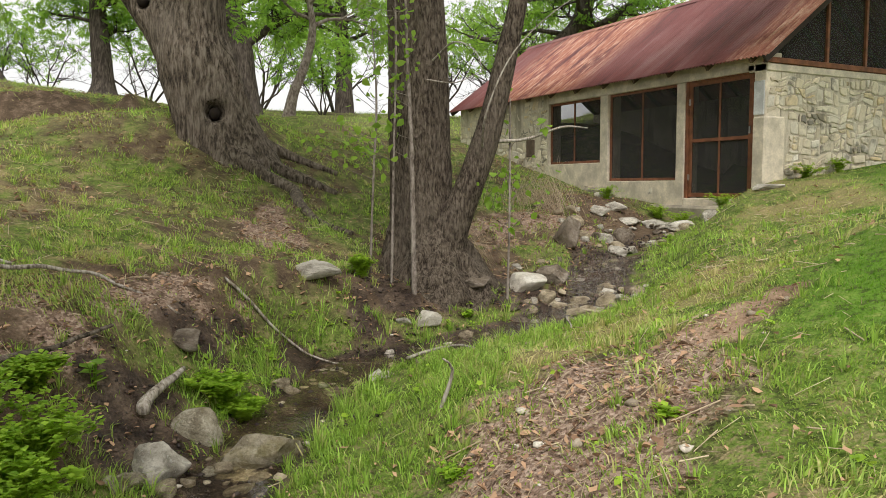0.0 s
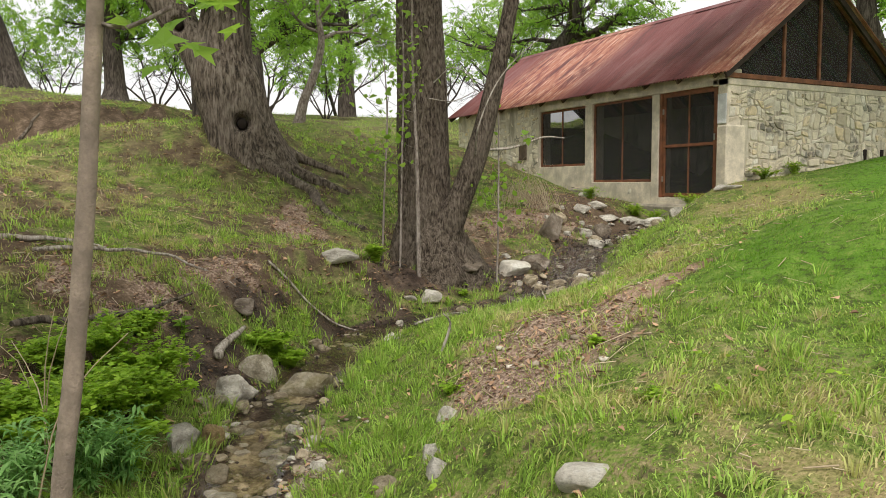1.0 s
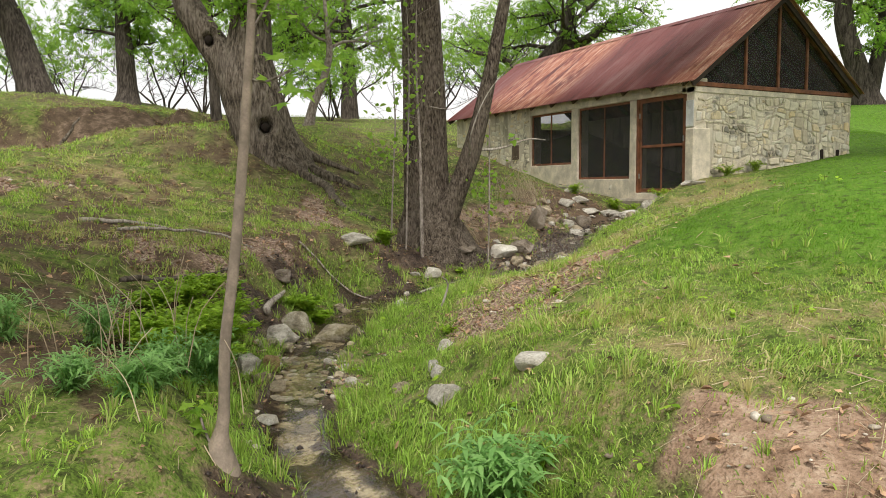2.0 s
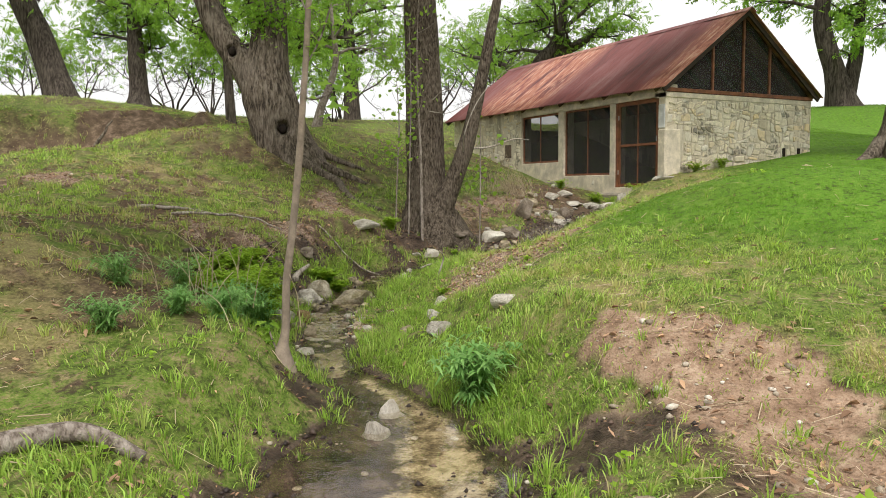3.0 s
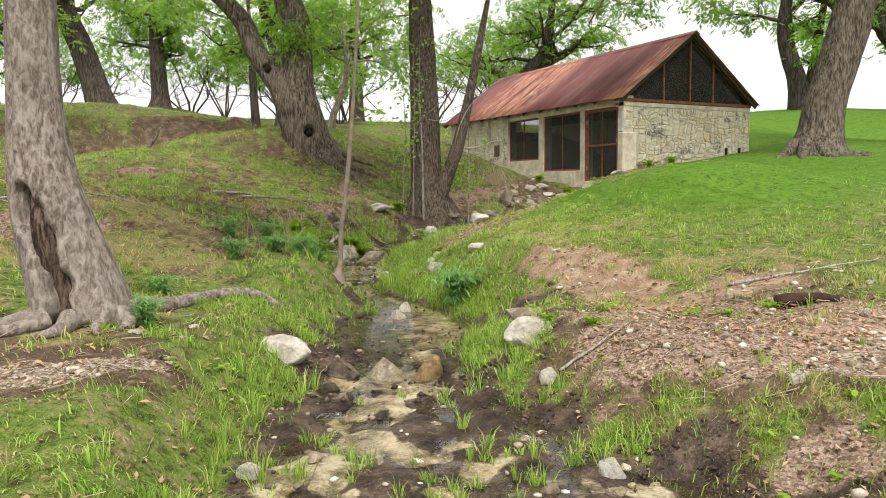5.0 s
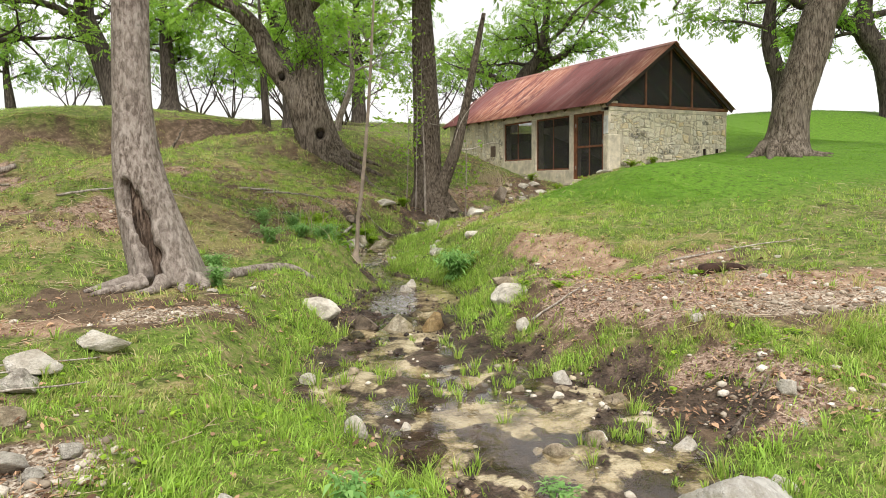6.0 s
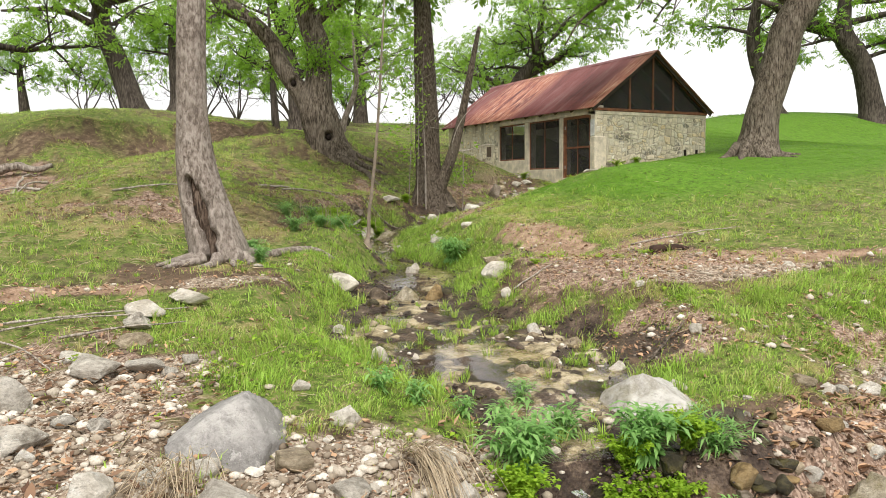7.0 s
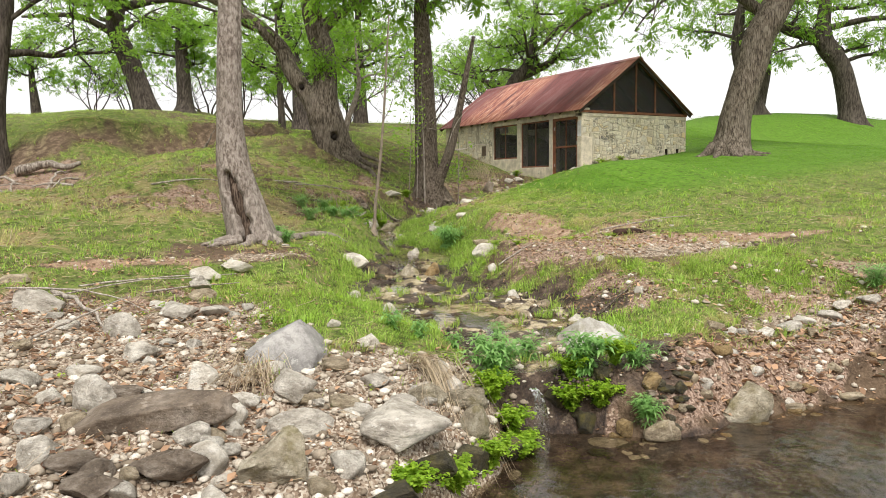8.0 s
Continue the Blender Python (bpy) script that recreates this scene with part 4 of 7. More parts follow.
def leaf_mesh(name, centers, size, material, rng, droop=0.3, slim=0.55, fine=False):
    """Many small folded leaves, each a pair of quads' worth of surface."""
    n = len(centers)
    a = rng.normal(size=(n, 3))
    a[:, 2] -= droop
    a /= np.linalg.norm(a, axis=1)[:, None]
    b = np.cross(a, rng.normal(size=(n, 3)))
    b /= np.linalg.norm(b, axis=1)[:, None]
    s = (size * rng.uniform(0.6, 1.35, n))[:, None]
    up = np.cross(a, b) * s * 0.12
    if fine:
        v = np.stack([centers - a * s * 0.5, centers - a * s * 0.2 + b * s * slim * 0.45 + up, centers + a * s * 0.18 + b * s * slim * 0.32 + up, centers + a * s * 0.5, centers + a * s * 0.18 - b * s * slim * 0.32 + up, centers - a * s * 0.2 - b * s * slim * 0.45 + up], 1).reshape(-1, 3)
        base = (np.arange(n) * 6)[:, None]
        loops = np.concatenate([base + np.array([[0, 1, 2, 3]]), base + np.array([[0, 3, 4, 5]])], 1).ravel()
        return fast_mesh(name, v, loops, np.full(2 * n, 4), material)
    v = np.stack([centers - a * s * 0.5, centers + b * s * slim * 0.5 + up, centers + a * s * 0.5, centers - b * s * slim * 0.5 + up], 1).reshape(-1, 3)
    return fast_mesh(name, v, np.arange(4 * n), np.full(n, 4), material)


def spray_mesh(name, tips, leaves, size, material, rng, spread=0.18, droop=0.5):
    """Compound leaves: nine narrow leaflets along each drooping stalk, the stalks crowded round the twig ends."""
    m = max(1, leaves // 9)
    weight = rng.random(len(tips)) ** 2 + 0.05
    at_tip = rng.choice(len(tips), m, p=weight / weight.sum())
    root = tips[at_tip] + rng.normal(size=(m, 3)) * spread * np.array((1, 1, 0.6))
    way = rng.normal(size=(m, 3)) * np.array((1, 1, 0.45))
    way[:, 2] -= droop * 0.6
    way /= np.linalg.norm(way, axis=1)[:, None]
    side = np.cross(way, np.array((0, 0, 1.0)) + rng.normal(size=(m, 3)) * 0.35)
    side /= np.linalg.norm(side, axis=1)[:, None] + 1e-9
    flat = np.cross(side, way)
    L = size * rng.uniform(0.75, 1.3, m)
    quads = []
    for j in range(9):
        t = 0.25 + 0.75 * (j // 2 + 1) / 5 if j < 8 else 1.0
        s = 0 if j == 8 else 1 if j % 2 else -1
        p = root + way * (L * 2.1 * t)[:, None] - np.array((0, 0, 1.0)) * (L * 0.5 * t * t)[:, None]
        d = way * (0.55 if s else 1.0) + side * s * 0.85 - flat * rng.uniform(-0.1, 0.5, (m, 1))
        d[:, 2] -= 0.15
        d /= np.linalg.norm(d, axis=1)[:, None]
        w = np.cross(d, flat)
        w /= np.linalg.norm(w, axis=1)[:, None] + 1e-9
        l = (L * rng.uniform(0.8, 1.15, m))[:, None]
        quads.append(np.stack([p, p + d * l * 0.45 + w * l * 0.19, p + d * l - np.array((0, 0, 0.1)) * l, p + d * l * 0.45 - w * l * 0.19], 1))
    v = np.concatenate(quads, 0).reshape(-1, 3)
    return fast_mesh(name, v, np.arange(len(v)), np.full(len(v) // 4, 4), material)


def lobed_leaves(name, centers, size, material, rng):
    """Broad five-lobed leaves, each slightly cupped and hanging at its own angle."""
    reach = np.array((0.18, 0.62, 0.42, 0.95, 0.50, 1.0, 0.50, 0.95, 0.42, 0.62))
    turn = np.radians(np.array((0, 48, 68, 100, 138, 180, 222, 260, 292, 312)))
    verts, faces = [], []
    for p in centers:
        s = size * rng.uniform(0.55, 1.1) * 0.55
        up = np.array((rng.normal() * 0.5, rng.normal() * 0.5 - 0.3, 1.0))
        up /= np.linalg.norm(up)
        u = np.cross(up, rng.normal(size=3))
        u /= np.linalg.norm(u)
        v = np.cross(up, u)
        base = len(verts)
        verts.append(p - up * 0.10 * s)
        for r, a in zip(reach, turn):
            verts.append(p + s * r * (u * math.cos(a) + v * math.sin(a)) - up * s * 0.25 * r * r * rng.uniform(0.2, 1.2))
        faces += [(base, base + 1 + k, base + 1 + (k + 1) % 10) for k in range(10)]
    return mesh_from(name, verts, faces, material, False)


def grow(rng, start, way, length, radius, depth, bend, pieces, tips, lift=0.15):
    """A branch and its side branches: tubes to pieces, leafy places to tips."""
    n = 6 if depth else 4
    p, d = np.array(start, float), np.array(way, float)
    d /= np.linalg.norm(d)
    rows = []
    for k in range(n):
        rows.append((*p, radius * (1 - 0.8 * k / (n - 1))))
        d = d + rng.normal(size=3) * bend + np.array((0, 0, lift * 0.25))
        d /= np.linalg.norm(d)
        p = p + d * length / (n - 1)
    path = np.array(rows)
    pieces.append(tube(path, 6 if depth >= 2 else 4 if depth else 3))
    if depth == 0:
        for k in range(1, n):
            tips.append(path[k, :3])
        return
    for k in range(2, n):
        for _ in range(2 if depth > 1 else 3):
            side = rng.normal(size=3)
            side[2] = side[2] * 0.6 + lift
            base = path[k, :3]
            grow(rng, base, 0.55 * d + side / np.linalg.norm(side), length * rng.uniform(0.32, 0.55), path[k, 3] * 0.55 + 0.004, depth - 1, bend, pieces, tips, lift)
    tips.append(path[-1, :3])


def tree(name, label, trunk, material, segs, step, shape, limbs=(), auto=(), leaves=9000, leaf=0.13, spread=0.45, seed=1, leaf_mat=None, floor=None, droop=0.4, lift=0.15, category="tree", bare=False):
    """limbs: rows of points with radius. auto: (how many, from, to along the trunk, length, depth, rise)."""
    rng = np.random.default_rng(seed)
    top = new(name)
    foot = trunk[0]
    top.location = foot[:3]
    back = Matrix.Translation((-foot[0], -foot[1], -foot[2]))
    tagged(top, label, category)

    def put(part_name, me):
        me.transform(back)
        return hang(part_name, me, top)

    path = curve_through(trunk, step)
    put("trunk", mesh_from("trunk", *tube(path, segs, shape), material))
    tips = []
    for rows in limbs:
        dents = ()
        if isinstance(rows, tuple):
            rows, dents = rows
        lp = curve_through(rows, 0.05 if dents else max(step, 0.12))
        pieces = [tube(lp, 40 if dents else max(10, segs // 3), bark_shape(seed + 3, 0.0, 1, 3, 0.06, dents))]
        for k in () if bare else range(len(lp) // 3, len(lp), max(1, len(lp) // 7)):
            side = rng.normal(size=3)
            side[2] = side[2] * 0.5 + lift
            grow(rng, lp[k, :3], side, rng.uniform(0.9, 2.2), lp[k, 3] * 0.4 + 0.01, 1, 0.22, pieces, tips, lift)
        put("limb", mesh_from("limb", *merge(pieces), material))
    for count, a, b, length, depth, rise in auto:
        for i in range(count):
            k = int((a + (b - a) * (i + rng.random()) / count) * (len(path) - 1))
            ang = rng.uniform(0, 2 * np.pi) if count < 3 else 2 * np.pi * (i * 0.382 + 0.1 * rng.random())
            pieces = []
            grow(rng, path[k, :3], (math.cos(ang), math.sin(ang), rise), length * rng.uniform(0.7, 1.25), min(path[k, 3] * 0.6, length * 0.035), depth, 0.2, pieces, tips, lift)
            put("limb", mesh_from("limb", *merge(pieces), material))
    if leaves and tips:
        tips = np.array(tips)
        if floor is not None:
            tips = tips[tips[:, 2] > floor]
        put("crown", spray_mesh("crown", tips, leaves, leaf * 1.15, leaf_mat or MAT_LEAF, rng, spread * 0.6, droop))
    return top


def build_trees():
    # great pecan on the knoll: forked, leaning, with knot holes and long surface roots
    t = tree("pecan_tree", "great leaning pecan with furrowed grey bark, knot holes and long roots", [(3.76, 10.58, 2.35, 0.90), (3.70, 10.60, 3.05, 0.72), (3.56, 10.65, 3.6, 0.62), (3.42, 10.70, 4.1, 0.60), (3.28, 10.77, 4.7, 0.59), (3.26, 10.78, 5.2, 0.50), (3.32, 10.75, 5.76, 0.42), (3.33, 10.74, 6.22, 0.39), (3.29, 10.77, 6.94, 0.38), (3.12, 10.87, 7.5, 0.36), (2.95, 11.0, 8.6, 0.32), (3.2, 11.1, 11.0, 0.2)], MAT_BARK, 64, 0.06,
             bark_shape(2, 0.45, 0.75, 4, 0.085, [(-97, 1.54, 13, 0.12, 0.75)]),
             limbs=[([(3.18, 10.84, 4.6, 0.40), (2.90, 11.0, 5.2, 0.34), (2.64, 11.15, 5.62, 0.30), (2.29, 11.34, 6.24, 0.27), (2.02, 11.5, 6.97, 0.25), (1.25, 11.9, 7.83, 0.21), (0.2, 12.3, 8.5, 0.17), (-1.6, 12.8, 9.2, 0.08)], [(-118, 1.18, 24, 0.12, 0.75)]),
                    [(3.05, 10.95, 7.4, 0.22), (4.2, 10.4, 8.4, 0.18), (6.0, 10.0, 9.2, 0.10), (8.0, 9.8, 9.6, 0.04)],
                    [(3.2, 11.0, 7.8, 0.2), (2.6, 9.8, 8.8, 0.15), (2.0, 8.0, 9.4, 0.07)]],
             auto=[(7, 0.72, 0.98, 3.6, 2, 0.35)], leaves=26000, leaf=0.115, spread=0.42, seed=21)
    for rows in ([(3.75, 10.25, 3.5, 0.16), (4.2, 9.95, 3.32, 0.13), (4.75, 9.75, 3.05, 0.10), (5.1, 9.5, 2.75, 0.06)],
                 [(3.6, 10.2, 3.42, 0.16), (3.95, 9.7, 3.22, 0.12), (4.35, 9.3, 2.95, 0.10), (4.3, 8.8, 2.66, 0.085), (4.4, 8.3, 2.33, 0.06), (4.75, 7.9, 2.05, 0.04)],
                 [(4.1, 10.5, 3.5, 0.14), (4.7, 10.5, 3.4, 0.09), (5.4, 10.3, 3.1, 0.05)]):
        fixed = [(x, y, float(ground(x, y)) + r * 0.2, r) for x, y, z, r in rows]
        fixed[0] = (rows[0][0], rows[0][1], rows[0][2], rows[0][3])
        me = mesh_from("root", *tube(curve_through(fixed, 0.07), 14, bark_shape(5, 0, 1, 3, 0.12)), MAT_BARK)
        me.transform(Matrix.Translation(-t.location))
        hang("root", me, t)
    # near-black solid plugs stand for the shade inside the knot holes
    for place, size in (((3.43, 10.20, 3.88), (0.085, 0.085, 0.10)), ((2.55, 10.98, 5.62), (0.085, 0.085, 0.10))):
        bm = bmesh.new()
        bmesh.ops.create_icosphere(bm, subdivisions=2, radius=1.0)
        for v in bm.verts:
            v.co = Vector(place) - t.location + Vector((v.co.x * size[0], v.co.y * size[1], v.co.z * size[2])) * (1 + 0.2 * noise.noise(v.co * 2))
        part("knot_hole_shade", bm, MAT_HOLE_SHADE, t, "near-black plug standing for the knot hole's shade", True)
    # leafy sprout at the fork
    rng = np.random.default_rng(5)
    me = leaf_mesh("sprout", np.array((3.15, 10.4, 6.35)) + rng.normal(size=(900, 3)) * (0.32, 0.22, 0.26), 0.11, MAT_LEAF, rng)
    me.transform(Matrix.Translation(-t.location))
    hang("sprout", me, t, None, "bright leafy sprout")

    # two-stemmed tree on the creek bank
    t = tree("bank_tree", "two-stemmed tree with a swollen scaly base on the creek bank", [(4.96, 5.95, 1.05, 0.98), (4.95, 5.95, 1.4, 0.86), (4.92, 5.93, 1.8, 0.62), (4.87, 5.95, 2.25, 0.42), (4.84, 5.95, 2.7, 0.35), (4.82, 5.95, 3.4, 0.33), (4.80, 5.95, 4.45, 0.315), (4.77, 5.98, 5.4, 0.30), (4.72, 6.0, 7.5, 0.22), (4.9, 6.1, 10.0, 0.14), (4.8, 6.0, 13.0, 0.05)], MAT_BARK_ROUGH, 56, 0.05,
             bark_shape(6, 0.25, 0.4, 5, 0.06, (), 0.55),
             limbs=[[(4.98, 5.72, 1.9, 0.24), (5.02, 5.62, 2.3, 0.20), (5.16, 5.52, 2.7, 0.16), (5.32, 5.42, 3.2, 0.145), (5.40, 5.38, 3.5, 0.13), (5.55, 5.31, 4.19, 0.115), (5.65, 5.25, 4.73, 0.10), (5.76, 5.2, 5.34, 0.09), (6.0, 5.1, 6.6, 0.05)]],
             auto=[(11, 0.52, 0.98, 3.4, 2, 0.4)], leaves=24000, leaf=0.17, spread=0.5, seed=8, floor=6.0, bare=True)
    for rows, rad in (([(5.36, 5.40, 3.25), (5.75, 5.25, 3.28), (6.2, 5.2, 3.42), (6.55, 5.2, 3.42)], 0.022), ([(4.8, 5.6, 4.1), (4.9, 5.3, 4.25), (5.1, 5.2, 4.15), (5.15, 5.15, 3.9)], 0.010), ([(4.72, 5.62, 3.9), (4.95, 5.35, 3.85), (5.2, 5.2, 3.98)], 0.008),
                      ([(5.30, 5.42, 3.1), (5.1, 5.0, 3.5), (5.35, 4.9, 4.1), (5.9, 4.9, 4.6), (6.5, 4.8, 4.95)], 0.014)):
        path = curve_through([(*q, rad * (1 - 0.22 * i)) for i, q in enumerate(rows)], 0.06)
        me = mesh_from("twig", *tube(path, 6), MAT_DRIFT)
        me.transform(Matrix.Translation(-t.location))
        hang("twig", me, t)

    # pale hollow-footed tree beside the pond
    t = tree("hollow_tree", "pale grey tree with a hollow split foot beside the pond", [(-2.66, -2.86, 0.85, 0.44), (-2.68, -2.86, 1.2, 0.42), (-2.70, -2.86, 1.45, 0.37), (-2.78, -2.84, 1.8, 0.33), (-2.89, -2.80, 2.28, 0.285), (-2.94, -2.76, 2.67, 0.245), (-2.95, -2.75, 3.2, 0.20), (-2.94, -2.75, 3.84, 0.186), (-2.92, -2.75, 4.5, 0.18), (-2.8, -2.6, 6.5, 0.15), (-2.6, -2.2, 9.0, 0.11), (-2.4, -1.9, 11.0, 0.04)], MAT_BARK_PALE, 110, 0.03,
             bark_shape(4, 0.40, 0.30, 5, 0.05, [(-131, 1.54, 14, 0.08, 0.7), (-128, 1.40, 21, 0.11, 0.8), (-118, 1.20, 22, 0.12, 0.8), (-118, 1.02, 15, 0.10, 0.8), (-110, 0.84, 17, 0.10, 0.8), (-114, 0.66, 10, 0.10, 0.8), (-119, 0.52, 17, 0.10, 0.8), (-92, 0.36, 20, 0.13, 0.9), (-146, 0.42, 24, 0.13, 0.6), (-60, 0.30, 12, 0.2, 0.25), (-80, 0.9, 10, 0.5, 0.06), (-104, 1.30, 7, 0.30, 0.10), (-136, 1.0, 9, 0.35, -0.10)]),
             auto=[(9, 0.6, 0.98, 3.0, 2, 0.5)], leaves=12000, leaf=0.17, spread=0.5, seed=31, floor=5.6)
    # rotten wood, its colour kept dark to carry the cavity's shade as well
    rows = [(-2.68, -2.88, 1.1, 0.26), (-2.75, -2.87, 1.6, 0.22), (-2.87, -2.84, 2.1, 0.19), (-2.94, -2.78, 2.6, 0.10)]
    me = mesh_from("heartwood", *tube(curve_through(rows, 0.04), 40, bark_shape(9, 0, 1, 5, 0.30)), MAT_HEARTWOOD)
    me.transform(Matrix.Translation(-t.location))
    hang("heartwood", me, t, None, "rotten brown heartwood, darkened for the shade in the split")
    for rows in ([(-2.95, -3.1, 1.3, 0.10), (-3.10, -3.16, 1.15, 0.06), (-3.26, -3.26, 1.1, 0.045), (-3.45, -3.26, 1.1, 0.02)], [(-2.78, -3.2, 1.15, 0.09), (-2.88, -3.34, 1.1, 0.05), (-3.06, -3.40, 1.05, 0.025)], [(-2.42, -3.12, 1.15, 0.10), (-2.38, -3.28, 1.1, 0.055), (-2.46, -3.45, 1.05, 0.02)], [(-3.0, -2.95, 1.2, 0.09), (-3.25, -2.98, 1.2, 0.05), (-3.5, -3.08, 1.2, 0.02)], [(-2.52, -3.15, 1.2, 0.07), (-2.62, -3.30, 1.2, 0.04), (-2.62, -3.44, 1.2, 0.018)], [(-3.05, -3.05, 1.2, 0.06), (-3.22, -3.12, 1.2, 0.03), (-3.38, -3.10, 1.2, 0.015)], [(-2.6, -2.85, 1.2, 0.08), (-2.3, -2.75, 1.2, 0.075), (-2.0, -2.5, 1.15, 0.065), (-1.75, -2.35, 1.2, 0.06), (-1.4, -2.12, 1.25, 0.06), (-1.1, -2.05, 1.12, 0.05), (-0.85, -2.15, 0.95, 0.035)]):
        fixed = [(x, y, float(ground(x, y)) + r * (0.7 if i < 4 else 0.9), r) for i, (x, y, z, r) in enumerate(rows)]
        me = mesh_from("root", *tube(curve_through(fixed, 0.05), 12, bark_shape(7, 0, 1, 3, 0.08)), MAT_BARK_PALE)
        me.transform(Matrix.Translation(-t.location))
        hang("root", me, t)

    # sapling at the head of the pond
    t = tree("sapling", "slender pale sapling with broad young leaves at the pond's head", [(0.33, -0.43, 0.80, 0.17), (0.335, -0.435, 1.05, 0.15), (0.345, -0.44, 1.20, 0.115), (0.365, -0.45, 1.34, 0.05), (0.388, -0.46, 1.5, 0.033), (0.402, -0.468, 1.85, 0.031), (0.447, -0.49, 2.2, 0.030), (0.48, -0.505, 2.5, 0.028), (0.515, -0.525, 2.86, 0.027), (0.55, -0.545, 3.3, 0.025), (0.57, -0.556, 3.55, 0.024), (0.60, -0.57, 4.0, 0.023), (0.7, -0.6, 5.6, 0.012)], MAT_SAPLING, 16, 0.04,
             bark_shape(3, 0.3, 0.1, 3, 0.09), leaves=0, seed=4)
    for rows, rad in (([(0.55, -0.545, 3.28), (0.63, -0.59, 3.26), (0.75, -0.65, 3.32)], 0.007), ([(0.56, -0.55, 3.5), (0.66, -0.62, 3.7), (0.74, -0.66, 3.95)], 0.007), ([(0.59, -0.57, 3.9), (0.45, -0.48, 4.3), (0.36, -0.42, 4.6)], 0.007), ([(0.37, -0.47, 1.2), (0.30, -0.45, 1.35), (0.27, -0.42, 1.46)], 0.008), ([(0.6, -0.58, 4.1), (0.85, -0.62, 4.5), (1.0, -0.66, 4.8)], 0.007)):
        me = mesh_from("twig", *tube(curve_through([(*q, rad) for q in rows], 0.05), 6), MAT_BARK_PALE)
        me.transform(Matrix.Translation(-t.location))
        hang("twig", me, t)
    rng = np.random.default_rng(15)
    spots = [((0.76, -0.66, 3.33), 15, 0.085), ((0.74, -0.66, 3.98), 12, 0.10), ((0.36, -0.42, 4.6), 20, 0.2), ((1.0, -0.66, 4.8), 24, 0.22), ((0.62, -0.58, 4.5), 24, 0.2), ((0.27, -0.42, 1.48), 9, 0.05), ((0.66, -0.62, 3.7), 6, 0.08)]
    c = np.vstack([np.array(p) + rng.normal(size=(k, 3)) * s for p, k, s in spots])
    me = lobed_leaves("crown", c, 0.14, MAT_LEAF_YOUNG, rng)
    me.transform(Matrix.Translation(-t.location))
    hang("crown", me, t, None, "broad bright lobed young leaves")

    # broad pecan on the lawn beyond the house corner
    t = tree("pecan_tree", "broad pecan with deeply furrowed bark on the lawn beside the house", [(15.05, 3.52, 2.3, 1.15), (15.1, 3.5, 2.8, 0.95), (15.14, 3.47, 3.32, 0.70), (15.19, 3.45, 3.78, 0.56), (15.27, 3.41, 4.48, 0.51), (15.65, 3.2, 6.02, 0.50), (15.86, 3.09, 6.98, 0.49), (16.24, 2.89, 7.78, 0.48), (16.8, 2.6, 9.2, 0.40), (17.3, 2.4, 12.0, 0.2)], MAT_BARK, 64, 0.07,
         bark_shape(9, 0.5, 0.35, 6, 0.07),
         limbs=[[(16.1, 3.0, 7.8, 0.20), (15.0, 3.9, 8.7, 0.14), (13.4, 5.0, 8.7, 0.10), (11.6, 6.0, 8.2, 0.07), (10.6, 6.5, 7.5, 0.04), (10.1, 6.7, 6.7, 0.02)],
                [(16.3, 2.95, 8.3, 0.18), (14.8, 2.8, 9.2, 0.13), (12.8, 3.0, 9.1, 0.09), (11.2, 3.6, 8.2, 0.05), (10.6, 4.0, 7.3, 0.02)],
                [(15.0, 3.9, 8.7, 0.08), (13.5, 4.0, 8.6, 0.06), (12.4, 4.4, 7.9, 0.04), (11.9, 4.7, 7.2, 0.02)],
                [(13.4, 5.0, 8.7, 0.07), (12.6, 4.2, 8.4, 0.05), (11.8, 3.6, 7.8, 0.03), (11.4, 3.4, 7.1, 0.015)],
                [(13.4, 5.0, 8.7, 0.07), (12.2, 6.6, 8.5, 0.05), (11.2, 7.8, 7.9, 0.03), (10.8, 8.3, 7.3, 0.015)],
                [(16.4, 2.9, 8.2, 0.28), (17.8, 2.6, 9.0, 0.2), (19.6, 2.0, 9.4, 0.12), (21.5, 1.4, 9.0, 0.05)]],
         auto=[(6, 0.7, 0.98, 4.2, 2, 0.3)], leaves=30000, leaf=0.12, spread=0.42, seed=41)
    for deg, reach in ((-165, 1.5), (-128, 1.3), (-95, 1.5), (-55, 1.4), (-15, 1.3), (160, 1.2)):
        a = radians(deg)
        rows = []
        for k, r in ((0.45, 0.20), (0.75, 0.15), (1.0, 0.10), (reach, 0.04)):
            x, y = 15.0 + k * math.cos(a + 0.15 * k), 3.55 + k * math.sin(a + 0.15 * k)
            rows.append((x, y, float(ground(x, y)) + (0.30 if k < 0.5 else 0.05 if k < 0.8 else -0.01), r))
        me = mesh_from("root", *tube(curve_through(rows, 0.08), 12, bark_shape(5, 0, 1, 3, 0.12)), MAT_BARK)
        me.transform(Matrix.Translation(-t.location))
        hang("root", me, t)
    far = MAT_BARK_FAR
